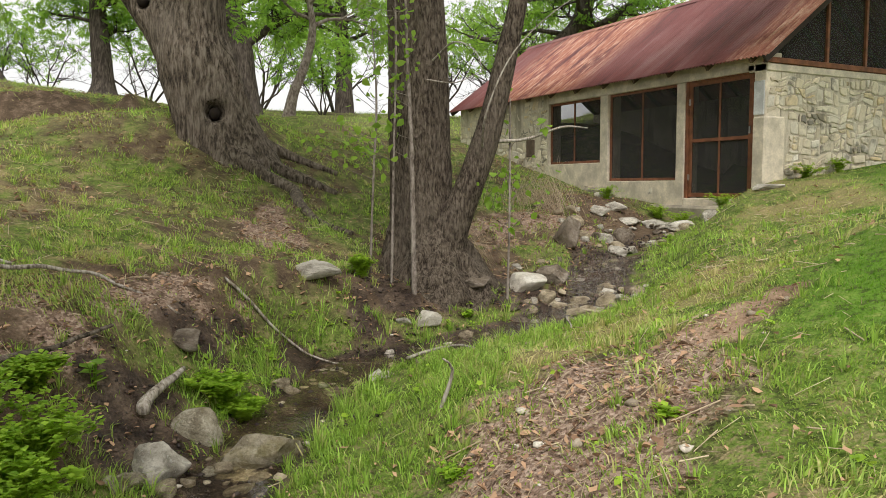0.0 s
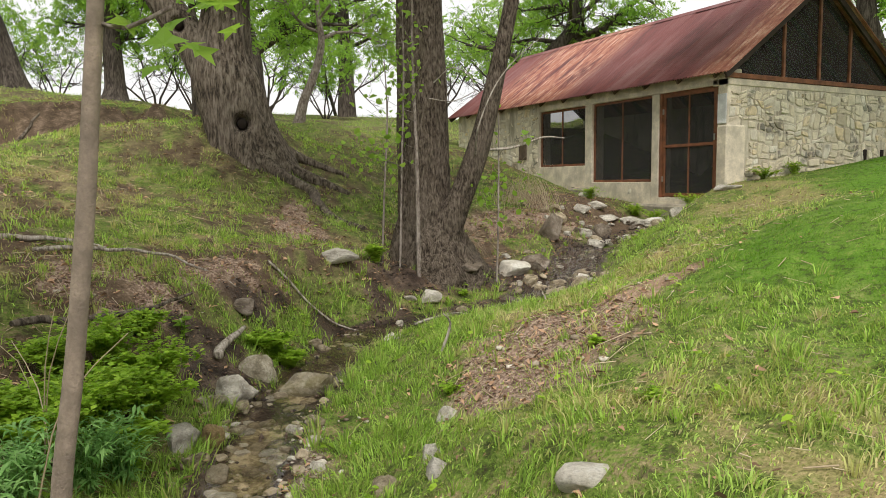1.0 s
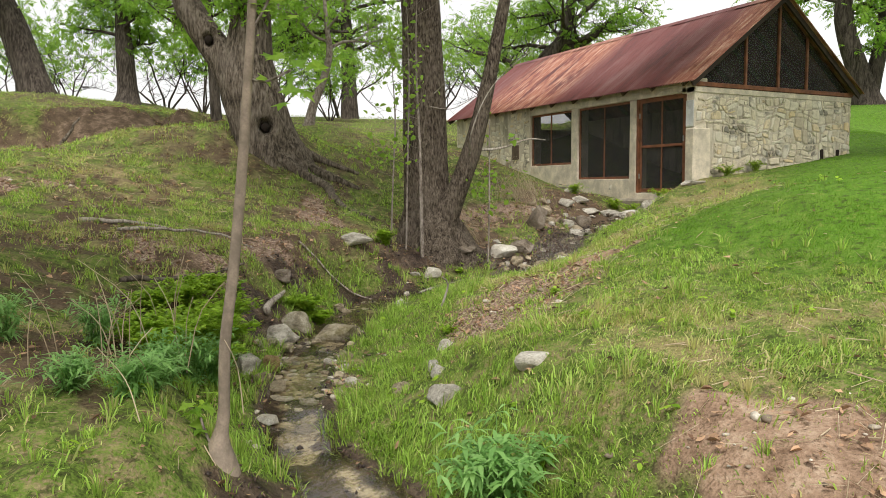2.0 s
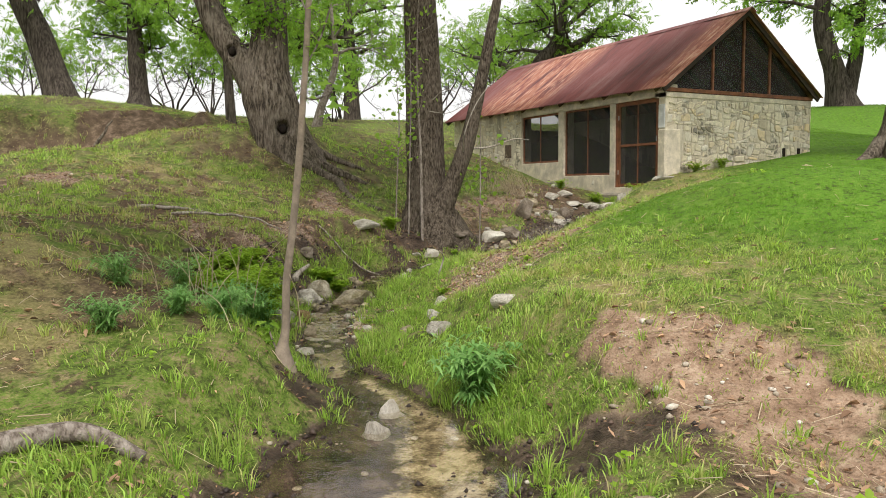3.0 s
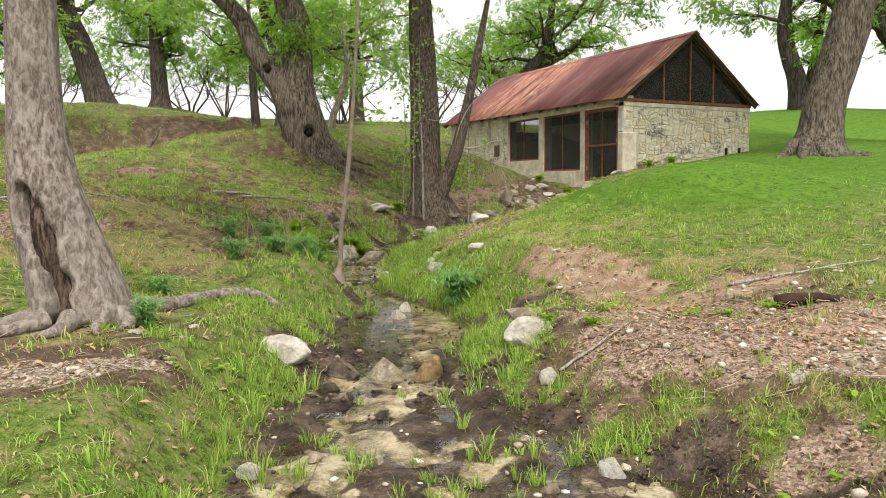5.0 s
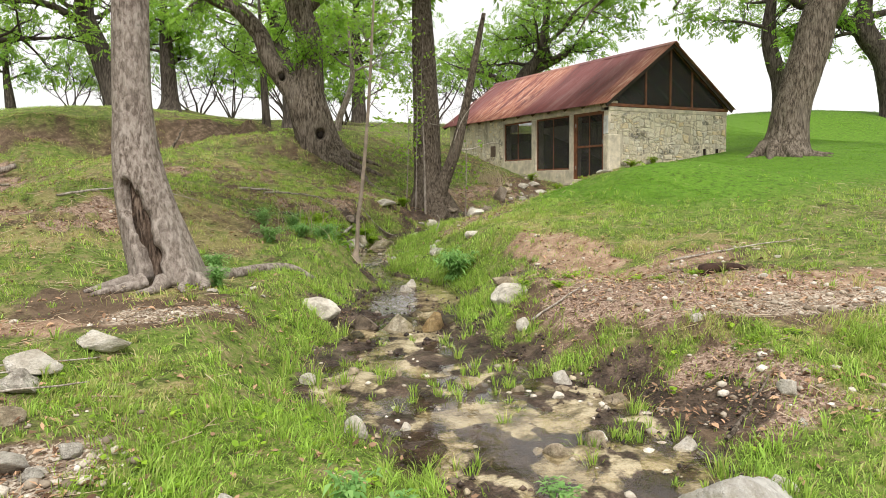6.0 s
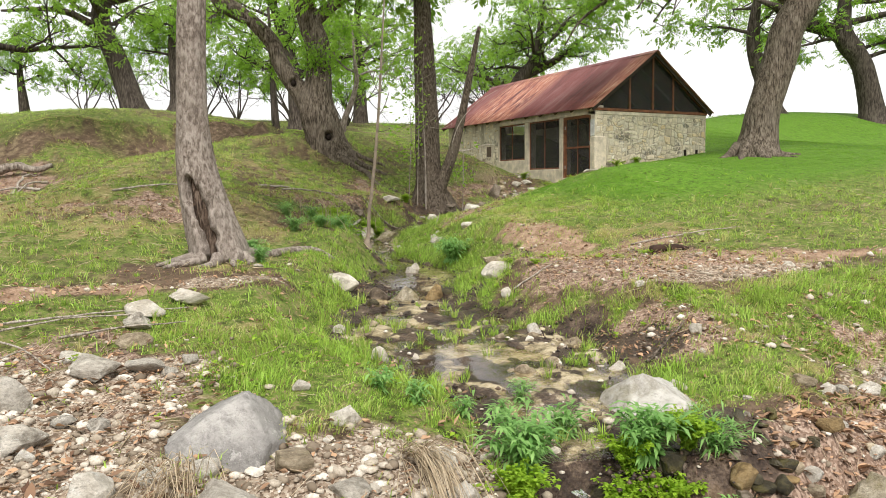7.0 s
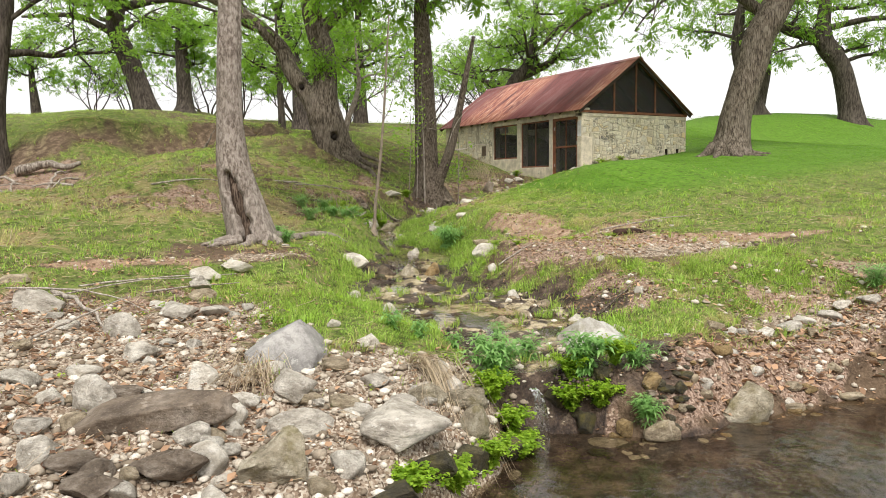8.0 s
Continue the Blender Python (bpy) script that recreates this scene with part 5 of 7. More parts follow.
    rows = (
        ("right-hand lawn", [(36.25, 13.21, 5.2, 0.8), (36.07, 13.31, 6.74, 0.62), (35.68, 13.52, 8.53, 0.57), (35.3, 13.72, 9.3, 0.56), (34.77, 14.0, 10.07, 0.55), (34.6, 14.08, 10.9, 0.44), (34.65, 14.06, 11.96, 0.36), (34.9, 13.9, 14.5, 0.2)], [[(34.8, 13.98, 9.95, 0.44), (34.09, 14.36, 10.6, 0.42), (32.85, 15.02, 10.98, 0.36), (32.06, 15.44, 11.6, 0.28), (30.4, 16.3, 12.3, 0.1)], [(34.7, 14.0, 11, 0.2), (37.75, 12.60, 11.6, 0.14), (40.75, 11.60, 11.0, 0.05)], [(35.5, 13.6, 9.0, 0.14), (37.0, 12.8, 9.5, 0.09), (39.0, 11.9, 9.2, 0.03)]], 5, 12000, 0.2, 51),
        ("twin", [(32.9, 17.2, 6.0, 0.75), (32.5, 17.41, 7.92, 0.5), (31.95, 17.7, 9.84, 0.42), (31.9, 17.72, 11.5, 0.32), (32.2, 17.6, 14, 0.15)], [[(33.0, 17.15, 6.4, 0.4), (33.39, 16.95, 8.74, 0.3), (33.5, 16.9, 10.4, 0.22), (33.9, 16.7, 13, 0.1)]], 5, 9000, 0.2, 52),
        ("leaning", [(-0.5, 27.2, 5.6, 0.75), (-0.6, 27.25, 6.3, 0.62), (-1.22, 27.57, 8.49, 0.5), (-1.85, 27.92, 10.4, 0.44), (-1.6, 27.73, 11.8, 0.38), (-1.0, 27.5, 14.5, 0.2)], [[(-1.7, 27.8, 9.9, 0.2), (-3.6, 27.2, 10.6, 0.14), (-6.0, 26.4, 10.2, 0.05)], [(-1.4, 27.7, 11.4, 0.24), (0.8, 26.8, 11.8, 0.16), (3.0, 26, 11.2, 0.05)], [(-1.75, 27.8, 10.6, 0.2), (-2.6, 25.6, 11.2, 0.12), (-3.4, 23.2, 10.6, 0.05)]], 5, 12000, 0.18, 53),
        ("stout", [(4.0, 43.4, 7.4, 0.75), (4.0, 43.4, 8.8, 0.55), (3.9, 43.4, 11.5, 0.45), (3.8, 43.4, 15, 0.2)], [], 9, 13000, 0.22, 54),
        ("dark", [(8.48, 29.6, 5.5, 0.6), (8.4, 29.66, 7.0, 0.48), (8.3, 29.7, 8.5, 0.42), (7.9, 29.9, 10.3, 0.36), (7.2, 30.2, 13, 0.18)], [[(8.3, 29.7, 8.4, 0.2), (10.2, 29, 9.6, 0.14), (12.2, 28.5, 9.8, 0.05)]], 8, 13000, 0.19, 55),
        ("slanting", [(7.03, 18.84, 4.5, 0.16), (7.2, 18.75, 5.3, 0.13), (7.43, 18.62, 5.9, 0.12), (7.68, 18.49, 6.9, 0.10), (7.6, 18.5, 7.9, 0.07), (7.5, 18.5, 9.5, 0.03)], [], 5, 5000, 0.14, 56),
        ("tall", [(17.6, 42.95, 6.6, 0.6), (17.57, 42.97, 10.3, 0.45), (17.5, 43, 13.5, 0.35), (17.5, 43, 17, 0.15)], [], 10, 14000, 0.24, 57),
        ("slim", [(4.4, 19.75, 4.3, 0.17), (4.32, 19.8, 6.46, 0.14), (4.29, 19.81, 7.7, 0.11), (4.2, 19.8, 10, 0.05)], [], 6, 6000, 0.15, 58),
        ("gully", [(-6.75, 14.68, 2.1, 0.5), (-6.78, 14.70, 3.0, 0.36), (-6.78, 14.70, 4.73, 0.30), (-6.45, 14.52, 7.3, 0.26), (-6.28, 14.42, 8.6, 0.23), (-6.2, 14.4, 11.5, 0.12)], [[(-6.4, 14.5, 7.6, 0.09), (-5.0, 14.0, 8.6, 0.06), (-3.2, 13.6, 9.0, 0.03)]], 5, 8000, 0.16, 59),
        ("behind", [(19.6, 25.4, 5.0, 0.6), (19.9, 25.2, 7.0, 0.45), (20.6, 24.9, 8.6, 0.38), (21.4, 24.5, 9.8, 0.3), (21.8, 24.3, 13, 0.14)], [[(20.7, 24.8, 8.7, 0.26), (22.4, 24.0, 9.6, 0.2), (24.0, 23.2, 11.0, 0.1)], [(20.2, 25.1, 7.6, 0.2), (18.6, 25.6, 8.6, 0.14), (17.0, 26.4, 9.0, 0.05)]], 11, 22000, 0.17, 61),
        ("small", [(-5.6, 48.6, 7.1, 0.38), (-5.7, 48.6, 8.8, 0.3), (-5.8, 48.6, 10.2, 0.22), (-5.8, 48.6, 13, 0.1)], [], 7, 7000, 0.2, 60),
    )
    words = {"right-hand lawn": "dark leaning pecan with a low fork on the lawn crest", "twin": "twin-trunked pecan on the rise behind the house", "leaning": "tall pecan leaning over the grassy crest", "stout": "stout-trunked tree with a wide low crown on the crest", "dark": "dark-barked tree with a spreading green crown", "slanting": "thin pale slanting tree on the knoll", "tall": "straight dark tree on the far crest", "slim": "slim straight tree above the eroded bluff", "gully": "grey tree standing in the gully", "behind": "leafy tree with a slanting dark limb behind the house", "small": "small round-crowned tree on the far crest"}
    for key, trunk, limbs, count, leaves, leaf, seed in rows:
        x, y, z, r = trunk[0]
        trunk[0] = (x, y, min(z, float(ground(x, y)) - 0.2), r)
        high = trunk[-1][2] - trunk[0][2]
        tree("pecan_tree" if trunk[0][3] > 0.5 else "slim_tree", words[key], trunk, far if key != "slanting" else MAT_BARK_PALE, 22, 0.18, bark_shape(seed, 0.4, 0.4, 5, 0.06), limbs=limbs, auto=[(count, 0.45, 0.97, high * 0.42, 2, 0.25)], leaves=int(leaves * 1.25), leaf=leaf * 0.78, spread=0.45, seed=seed)
    # many-stemmed small trees on the crest
    rng = np.random.default_rng(77)
    for k, (x, y, h) in enumerate(((-1.85, 46.4, 5.0), (8.8, 46.5, 5.5), (11.5, 41, 5.0), (14.5, 38, 4.0), (-10.5, 50, 5.5), (1.0, 52, 6.0), (22.5, 40, 6.5), (26.5, 37.0, 7.5), (13.5, 47, 7.5), (7.0, 50, 7.0), (19.5, 50, 8.0), (29, 42, 8.0), (24, 33, 7.0))):
        z = float(ground(x, y))
        top = new("thicket_tree")
        top.location = (x, y, z)
        tagged(top, "small many-stemmed tree with light green leaves on the crest", "tree", "small crest trees")
        tips = []
        for i in range(5):
            pieces = []
            a = 2 * math.pi * i / 5 + rng.random()
            grow(rng, (0.1 * math.cos(a), 0.1 * math.sin(a), -0.1), (0.5 * math.cos(a), 0.5 * math.sin(a), 1.0), h * rng.uniform(0.7, 1.0), 0.012 * h, 2, 0.2, pieces, tips, 0.25)
            hang("stem", mesh_from("stem", *merge(pieces), far), top)
        tips = np.array(tips)
        tips = tips[tips[:, 2] > h * 0.42]
        n = 4200
        hang("crown", spray_mesh("crown", tips, n, 0.19, MAT_LEAF, rng, 0.2), top)


build_trees()

# ---- rocks ----


def rock_mesh(name, seed, subdiv, cuts, material, lump=0.075):
    """A weathered stone about one metre across: a ball cut by planes, then roughened."""
    r = random.Random(seed)
    bm = bmesh.new()
    bmesh.ops.create_icosphere(bm, subdivisions=subdiv, radius=0.62)
    planes = []
    for _ in range(cuts):
        n = Vector((r.gauss(0, 1), r.gauss(0, 1), r.gauss(0, 0.8))).normalized()
        planes.append((n, r.uniform(0.30, 0.46) if cuts < 14 else r.uniform(0.26, 0.44)))
    off = Vector((r.uniform(-50, 50), r.uniform(-50, 50), r.uniform(-50, 50)))
    for v in bm.verts:
        for n, d in planes:
            k = v.co.dot(n) - d
            if k > 0:
                v.co -= n * k * 0.985
        p = v.co.copy()
        v.co += p.normalized() * (lump * noise.fractal(p * 2.1 + off, 0.9, 2.1, 4) * 0.5 + 0.03 * noise.noise(p * 9 + off) + 0.016 * noise.noise(p * 19 + off))
    me = bpy.data.meshes.new(name)
    bm.to_mesh(me)
    bm.free()
    me.materials.append(material)
    me.polygons.foreach_set("use_smooth", [True] * len(me.polygons))
    return me


def split_stone(name, planes, size, material, seed):
    """A stone with a few broad broken faces: a ball cut back to the given planes, then weathered."""
    bm = bmesh.new()
    bmesh.ops.create_icosphere(bm, subdivisions=5, radius=1.0)
    off = Vector((seed * 3.7, seed * 1.9, seed * 5.3))
    cuts = [(Vector(n).normalized(), d) for n, d in planes]
    for v in bm.verts:
        way = v.co.normalized()
        reach = min([d / way.dot(n) for n, d in cuts if way.dot(n) > 0.05] + [1.0])
        p = way * reach
        p += way * (0.035 * noise.fractal(p * 2.4 + off, 0.9, 2.1, 4) + 0.012 * noise.noise(p * 17 + off))
        v.co = Vector((p.x * size[0], p.y * size[1], p.z * size[2]))
    me = bpy.data.meshes.new(name)
    bm.to_mesh(me)
    bm.free()
    me.materials.append(material)
    me.polygons.foreach_set("use_smooth", [True] * len(me.polygons))
    return me


def set_stone(me, x, y, dz, turn, tilt, label):
    ob = new("boulder", me)
    ob.matrix_basis = Matrix.Translation((x, y, float(ground(x, y)) + dz)) @ pose(0, 0, 0, tilt, 0, turn)
    return tagged(ob, label, "rock")


ROCK_MATS = {"L": MAT_LIMESTONE, "W": MAT_WHITE_ROCK, "T": MAT_TAN_ROCK, "M": MAT_MOSSY, "D": rock_material("dark_brown_stone", (0.075, 0.056, 0.040), (0.215, 0.168, 0.125), (0.38, 0.325, 0.265)), "K": rock_material("wet_mossy_stone", (0.020, 0.017, 0.011), (0.060, 0.050, 0.026), (0.15, 0.125, 0.055), 0.5, 0.8), "S": MAT_SLATE,
             "B": rock_material("pale_boulder", (0.24, 0.21, 0.17), (0.50, 0.475, 0.43), (0.68, 0.66, 0.61), 0.45), "O": rock_material("ochre_stone", (0.14, 0.09, 0.04), (0.36, 0.25, 0.115), (0.48, 0.36, 0.2))}
ROCK_WORDS = {"L": "grey weathered limestone rock", "W": "chalky white limestone rock", "T": "tan water-worn stone", "M": "mossy yellow-stained limestone rock", "D": "dark brown weathered rock", "K": "wet black stone with ochre moss", "S": "blue-grey angular slab of stone", "B": "pale boulder stained with yellow moss", "O": "ochre-brown stone"}
ROCK_POOL = {}


def rock(x, y, w, h, kind, where, deep=0.8, turn=0.0, tilt=0.0, sink=0.3, dz=0.0):
    """One stone w wide and h high above the ground, part of it buried."""
    big = w > 0.34
    key = (kind, random.randrange(7 if big else 5), big)
    if key not in ROCK_POOL:
        ROCK_POOL[key] = rock_mesh("boulder" if big else "rock", hash((ord(kind), key[1], 3 if big else 1)) % 9973, 4 if big else 3, 15 if big else 12, ROCK_MATS[kind])
    h = h * 0.8
    tall = h / (1 - sink)
    z = float(ground(x, y)) + dz + h - tall / 2
    ob = new("boulder" if big else "rock", ROCK_POOL[key])
    ob.matrix_basis = Matrix.Translation((x, y, z)) @ pose(0, 0, 0, tilt, 0.4 * tilt, turn) @ Matrix.Diagonal((w, w * deep, tall, 1))
    return tagged(ob, ROCK_WORDS[kind] + " " + where, "rock")


random.seed(12)
AX = -28.0  # across the view, so that widths lie as they are seen
BAR_ROCKS = [
    (-4.57, -8.85, 0.32, 0.22, "W"), (-4.89, -7.9, 0.37, 0.2, "L"), (-5, -7.29, 0.35, 0.24, "L"), (-5.65, -6.3, 0.56, 0.35, "L"), (-5.32, -8.85, 0.39, 0.25, "L"),
    (-5.86, -4.84, 0.37, 0.14, "T"), (-4, -5.71, 0.32, 0.16, "L"), (-4.09, -6.35, 0.23, 0.16, "T"), (-4.06, -6.84, 0.28, 0.14, "L"), (-4.46, -6.91, 0.37, 0.19, "L"),
    (-4.54, -6.53, 0.22, 0.11, "W"), (-2.99, -8.33, 0.2, 0.15, "W"), (-2.66, -8.99, 0.22, 0.14, "L"), (-5.76, -8.33, 0.27, 0.16, "L"), (-5.12, -8.86, 0.26, 0.12, "D"),
    (-4.99, -8.75, 0.22, 0.09, "W"), (-3.5, -8.82, 0.28, 0.11, "T"), (-5.56, -8.79, 0.19, 0.14, "W"), (-5.77, -7.59, 0.18, 0.12, "T"), (-5.33, -8.19, 0.2, 0.11, "W"),
    (-3.5, -5.2, 0.38, 0.2, "W"), (-3.11, -7.71, 0.14, 0.09, "W"), (-3.93, -5.55, 0.3, 0.19, "W"),
]
for row in BAR_ROCKS:
    rock(row[0], row[1], row[2] * 1.08, row[3] * 0.95, row[4], "on the stony creek bar", 0.8, AX + random.uniform(-25, 25), random.uniform(-8, 8), 0.22)
FRONT_ROCKS = [
    (-4.42, -10.31, 0.39, 0.37, "M"), (-4.11, -9.72, 0.5, 0.21, "L"), (-4, -10.4, 0.24, 0.21, "L"), (-3.55, -10.08, 0.62, 0.26, "L"), (-4.96, -10.06, 0.43, 0.24, "D"),
    (-5.43, -10.07, 0.34, 0.18, "D"), (-4.54, -9.58, 0.21, 0.21, "W"), (-4.76, -9.73, 0.23, 0.16, "L"), (-4, -9.21, 0.33, 0.24, "L"), (-3.6, -9.61, 0.15, 0.15, "W"),
    (-2.71, -9.37, 0.19, 0.16, "W"), (-5.65, -9.58, 0.31, 0.22, "L"), (-5.69, -9.17, 0.22, 0.14, "L"), (-5.51, -9.78, 0.31, 0.12, "D"), (-4.76, -10.04, 0.2, 0.2, "W"),
    (-2.77, -9.84, 0.2, 0.27, "M"), (-4.37, -9.24, 0.22, 0.12, "W"), (-3.3, -9.19, 0.22, 0.13, "L"), (-5.25, -9.34, 0.24, 0.15, "L"), (-5.77, -9.98, 0.14, 0.16, "L"),
    (-5.24, -10.16, 0.16, 0.13, "L"), (-4.78, -10.33, 0.17, 0.13, "W"), (-4.22, -10.5, 0.15, 0.11, "T"), (-3.31, -9.73, 0.2, 0.16, "L"), (-3.9, -9.29, 0.17, 0.1, "T"),
    (-3.66, -9.36, 0.21, 0.1, "T"),
]
FRONT_ROCKS += [(-3.05, -9.62, 0.24, 0.16, "M"), (-2.72, -9.62, 0.34, 0.22, "M"), (-2.50, -9.78, 0.28, 0.2, "K"), (-3.35, -10.3, 0.36, 0.24, "K"), (-2.95, -10.05, 0.34, 0.24, "K"), (-3.75, -10.55, 0.34, 0.2, "K"), (-4.65, -10.6, 0.36, 0.2, "D"), (-5.1, -10.55, 0.36, 0.2, "L"), (-5.6, -10.45, 0.4, 0.22, "D")]
for row in FRONT_ROCKS:
    rock(row[0], row[1], row[2] * 1.1, row[3] * 1.0, row[4], "at the edge of the pool", 0.8, AX + random.uniform(-20, 20), random.uniform(-6, 6), 0.2)
set_stone(split_stone("boulder", [((0, -0.85, 0.55), 0.42), ((0, 0.8, -0.3), 0.5), ((-0.55, 0, 0.83), 0.42), ((0.80, -0.1, 0.60), 0.56), ((-1, -0.2, -0.25), 0.92), ((1, -0.5, -0.1), 0.82), ((0.2, 0, -1), 0.7), ((0.1, 0.7, 0.7), 0.6)], (0.40, 0.40, 0.36), MAT_SLATE, 3), -3.75, -8.35, 0.09, -24, 0, "blue-grey angular slab of stone leaning on the creek bar")
set_stone(split_stone("boulder", [((0, -0.3, 1), 0.62), ((0.1, -1, -0.15), 0.62), ((0, 1, 0.2), 0.6), ((-0.8, -0.2, 0.7), 0.78), ((-0.9, 0.3, -0.6), 0.8), ((1, -0.2, 0.1), 0.93), ((0.7, 0.6, 0.5), 0.8), ((0, -0.2, -1), 0.6)], (0.56, 0.24, 0.17), ROCK_MATS["D"], 8), -4.97, -9.42, 0.10, -24, 0, "long dark brown weathered stone lying among smaller stones").rotation_euler[1] += radians(-7)
set_stone(split_stone("boulder", [((-0.05, -0.72, 0.62), 0.50), ((0.55, -0.1, 0.80), 0.58), ((-0.85, -0.2, 0.5), 0.66), ((-0.2, 0.6, 0.8), 0.7), ((1, 0.2, 0.1), 0.88), ((0.6, -0.8, 0.1), 0.72), ((0, 0.9, 0.1), 0.8)], (0.42, 0.36, 0.36), ROCK_MATS["B"], 5), -0.68, -8.66, -0.02, -26, 0, "pale boulder with yellow moss above the little waterfall")
rock(-0.02, -9.98, 0.50, 0.34, "M", "at the water's edge", 0.7, -25, 0, 0.4)
rock(-1.05, -10.02, 0.34, 0.16, "T", "half under the pool water", 0.7, 10)
set_stone(split_stone("boulder", [((-0.05, -0.3, 1), 0.52), ((0.1, -1, 0.15), 0.66), ((-0.9, -0.2, 0.45), 0.72), ((0.85, -0.1, 0.55), 0.74), ((0.2, 0.9, 0.4), 0.7), ((0.6, -0.75, 0.3), 0.78)], (0.36, 0.25, 0.17), MAT_LIMESTONE, 9), 0.81, -4.33, -0.075, -26, 0, "pale grey weathered boulder in green grass by the pond")
set_stone(split_stone("boulder", [((-0.25, -0.25, 0.95), 0.55), ((0.1, -1, 0.1), 0.6), ((-0.9, -0.3, 0.3), 0.8), ((0.9, 0, 0.5), 0.8), ((0.5, -0.3, 0.85), 0.6), ((0, 0.9, 0.4), 0.7)], (0.31, 0.18, 0.17), MAT_LIMESTONE, 14), -1.22, -3.20, -0.03, -22, -4, "chalky white boulder stained yellow beside the pond")
rock(0.86, -3.95, 0.38, 0.22, "T", "in the grass by the pond", 0.8, 10, 0, 0.3)
POND_ROCKS = [
    (-0.72, -3.50, 0.38, 0.26, "D"), (-0.44, -3.74, 0.44, 0.25, "M"), (-0.10, -3.94, 0.28, 0.22, "O"), (-0.98, -3.85, 0.2, 0.10, "K"), (-0.22, -3.40, 0.26, 0.13, "K"), (0.12, -3.90, 0.22, 0.14, "K"), (0.41, -4.95, 0.15, 0.10, "W"), (-1.95, -5.30, 0.15, 0.08, "W"),
    (-2.07, -6.68, 0.15, 0.13, "W"), (-0.06, -6.22, 0.15, 0.10, "W"), (-0.50, -6.22, 0.12, 0.07, "T"), (0.03, -6.77, 0.20, 0.11, "T"), (-0.99, -7.45, 0.20, 0.11, "T"), (-0.72, -7.47, 0.17, 0.11, "T"),
    (-0.20, -7.75, 0.16, 0.11, "W"), (-0.22, -8.47, 0.18, 0.08, "W"), (0.76, -1.36, 0.22, 0.26, "L"), (1.04, -1.0, 0.20, 0.22, "W"),
]
for row in POND_ROCKS:
    rock(*row, "in the shallow creek bed", 0.75, AX + random.uniform(-30, 30), 0, 0.5)
LAWN_ROCKS = [(1.22, -6.48, 0.13, 0.08, "W"), (0.72, -7.77, 0.21, 0.17, "W"), (0.50, -8.06, 0.09, 0.05, "W"), (0.94, -8.22, 0.13, 0.04, "W"), (3.06, -6.97, 0.22, 0.10, "W"), (2.37, -0.57, 0.22, 0.15, "W"),
              (2.68, 1.25, 0.18, 0.12, "W"), (2.19, 0.47, 0.26, 0.13, "L"), (2.05, 0.85, 0.24, 0.11, "T"), (2.00, 0.01, 0.30, 0.16, "L"), (2.31, 0.78, 0.21, 0.11, "L"), (2.65, -6.0, 0.10, 0.05, "W"), (1.9, -5.6, 0.09, 0.05, "W"), (3.6, -5.4, 0.12, 0.05, "W")]
for row in LAWN_ROCKS:
    rock(row[0], row[1], row[2], row[3] * 0.7, row[4], "half sunk in the grass", 0.65, random.uniform(0, 180), random.uniform(-10, 10), 0.5)
UP_ROCKS = [
    (3.44, 5.50, 0.55, 0.19, "L"), (4.42, 4.98, 0.27, 0.17, "W"), (4.18, 5.03, 0.16, 0.08, "L"), (6.0, 5.62, 0.46, 0.24, "W"), (6.45, 5.80, 0.46, 0.34, "D"), (2.24, 2.98, 0.52, 0.42, "M"), (1.96, 3.35, 0.34, 0.22, "M"),
    (1.64, 2.93, 0.46, 0.28, "L"), (2.78, 4.10, 0.16, 0.10, "T"), (3.30, 4.55, 0.12, 0.08, "W"), (3.45, 3.95, 0.14, 0.11, "W"), (3.10, 3.97, 0.25, 0.10, "T"), (1.99, 4.12, 0.32, 0.12, "D"), (5.2, 5.45, 0.5, 0.16, "D"),
]
for row in UP_ROCKS:
    rock(*row, "beside the upper creek", 0.7, AX + random.uniform(-20, 20), random.uniform(-8, 8))
STEP_ROCKS = [
    (7.75, 7.16, 0.50, 0.46, "D"), (9.17, 7.59, 0.42, 0.34, "D"), (8.60, 7.05, 0.38, 0.18, "L"), (6.40, 5.09, 0.28, 0.16, "T"), (6.60, 4.82, 0.38, 0.17, "T"), (6.2, 4.62, 0.60, 0.12, "T"), (6.87, 5.21, 0.20, 0.15, "W"), (7.01, 5.36, 0.22, 0.14, "T"),
    (10.48, 8.31, 0.58, 0.16, "L"), (10.36, 7.54, 0.55, 0.17, "L"), (10.11, 8.90, 0.45, 0.18, "L"), (10.05, 8.45, 0.59, 0.14, "L"), (10.56, 9.74, 0.32, 0.13, "W"), (9.86, 6.46, 0.36, 0.17, "L"), (10.8, 6.2, 0.67, 0.11, "L"), (9.4, 8.5, 0.4, 0.2, "L"),
]
for row in STEP_ROCKS:
    rock(*row, "on the run below the house", 0.75, AX + random.uniform(-15, 15))
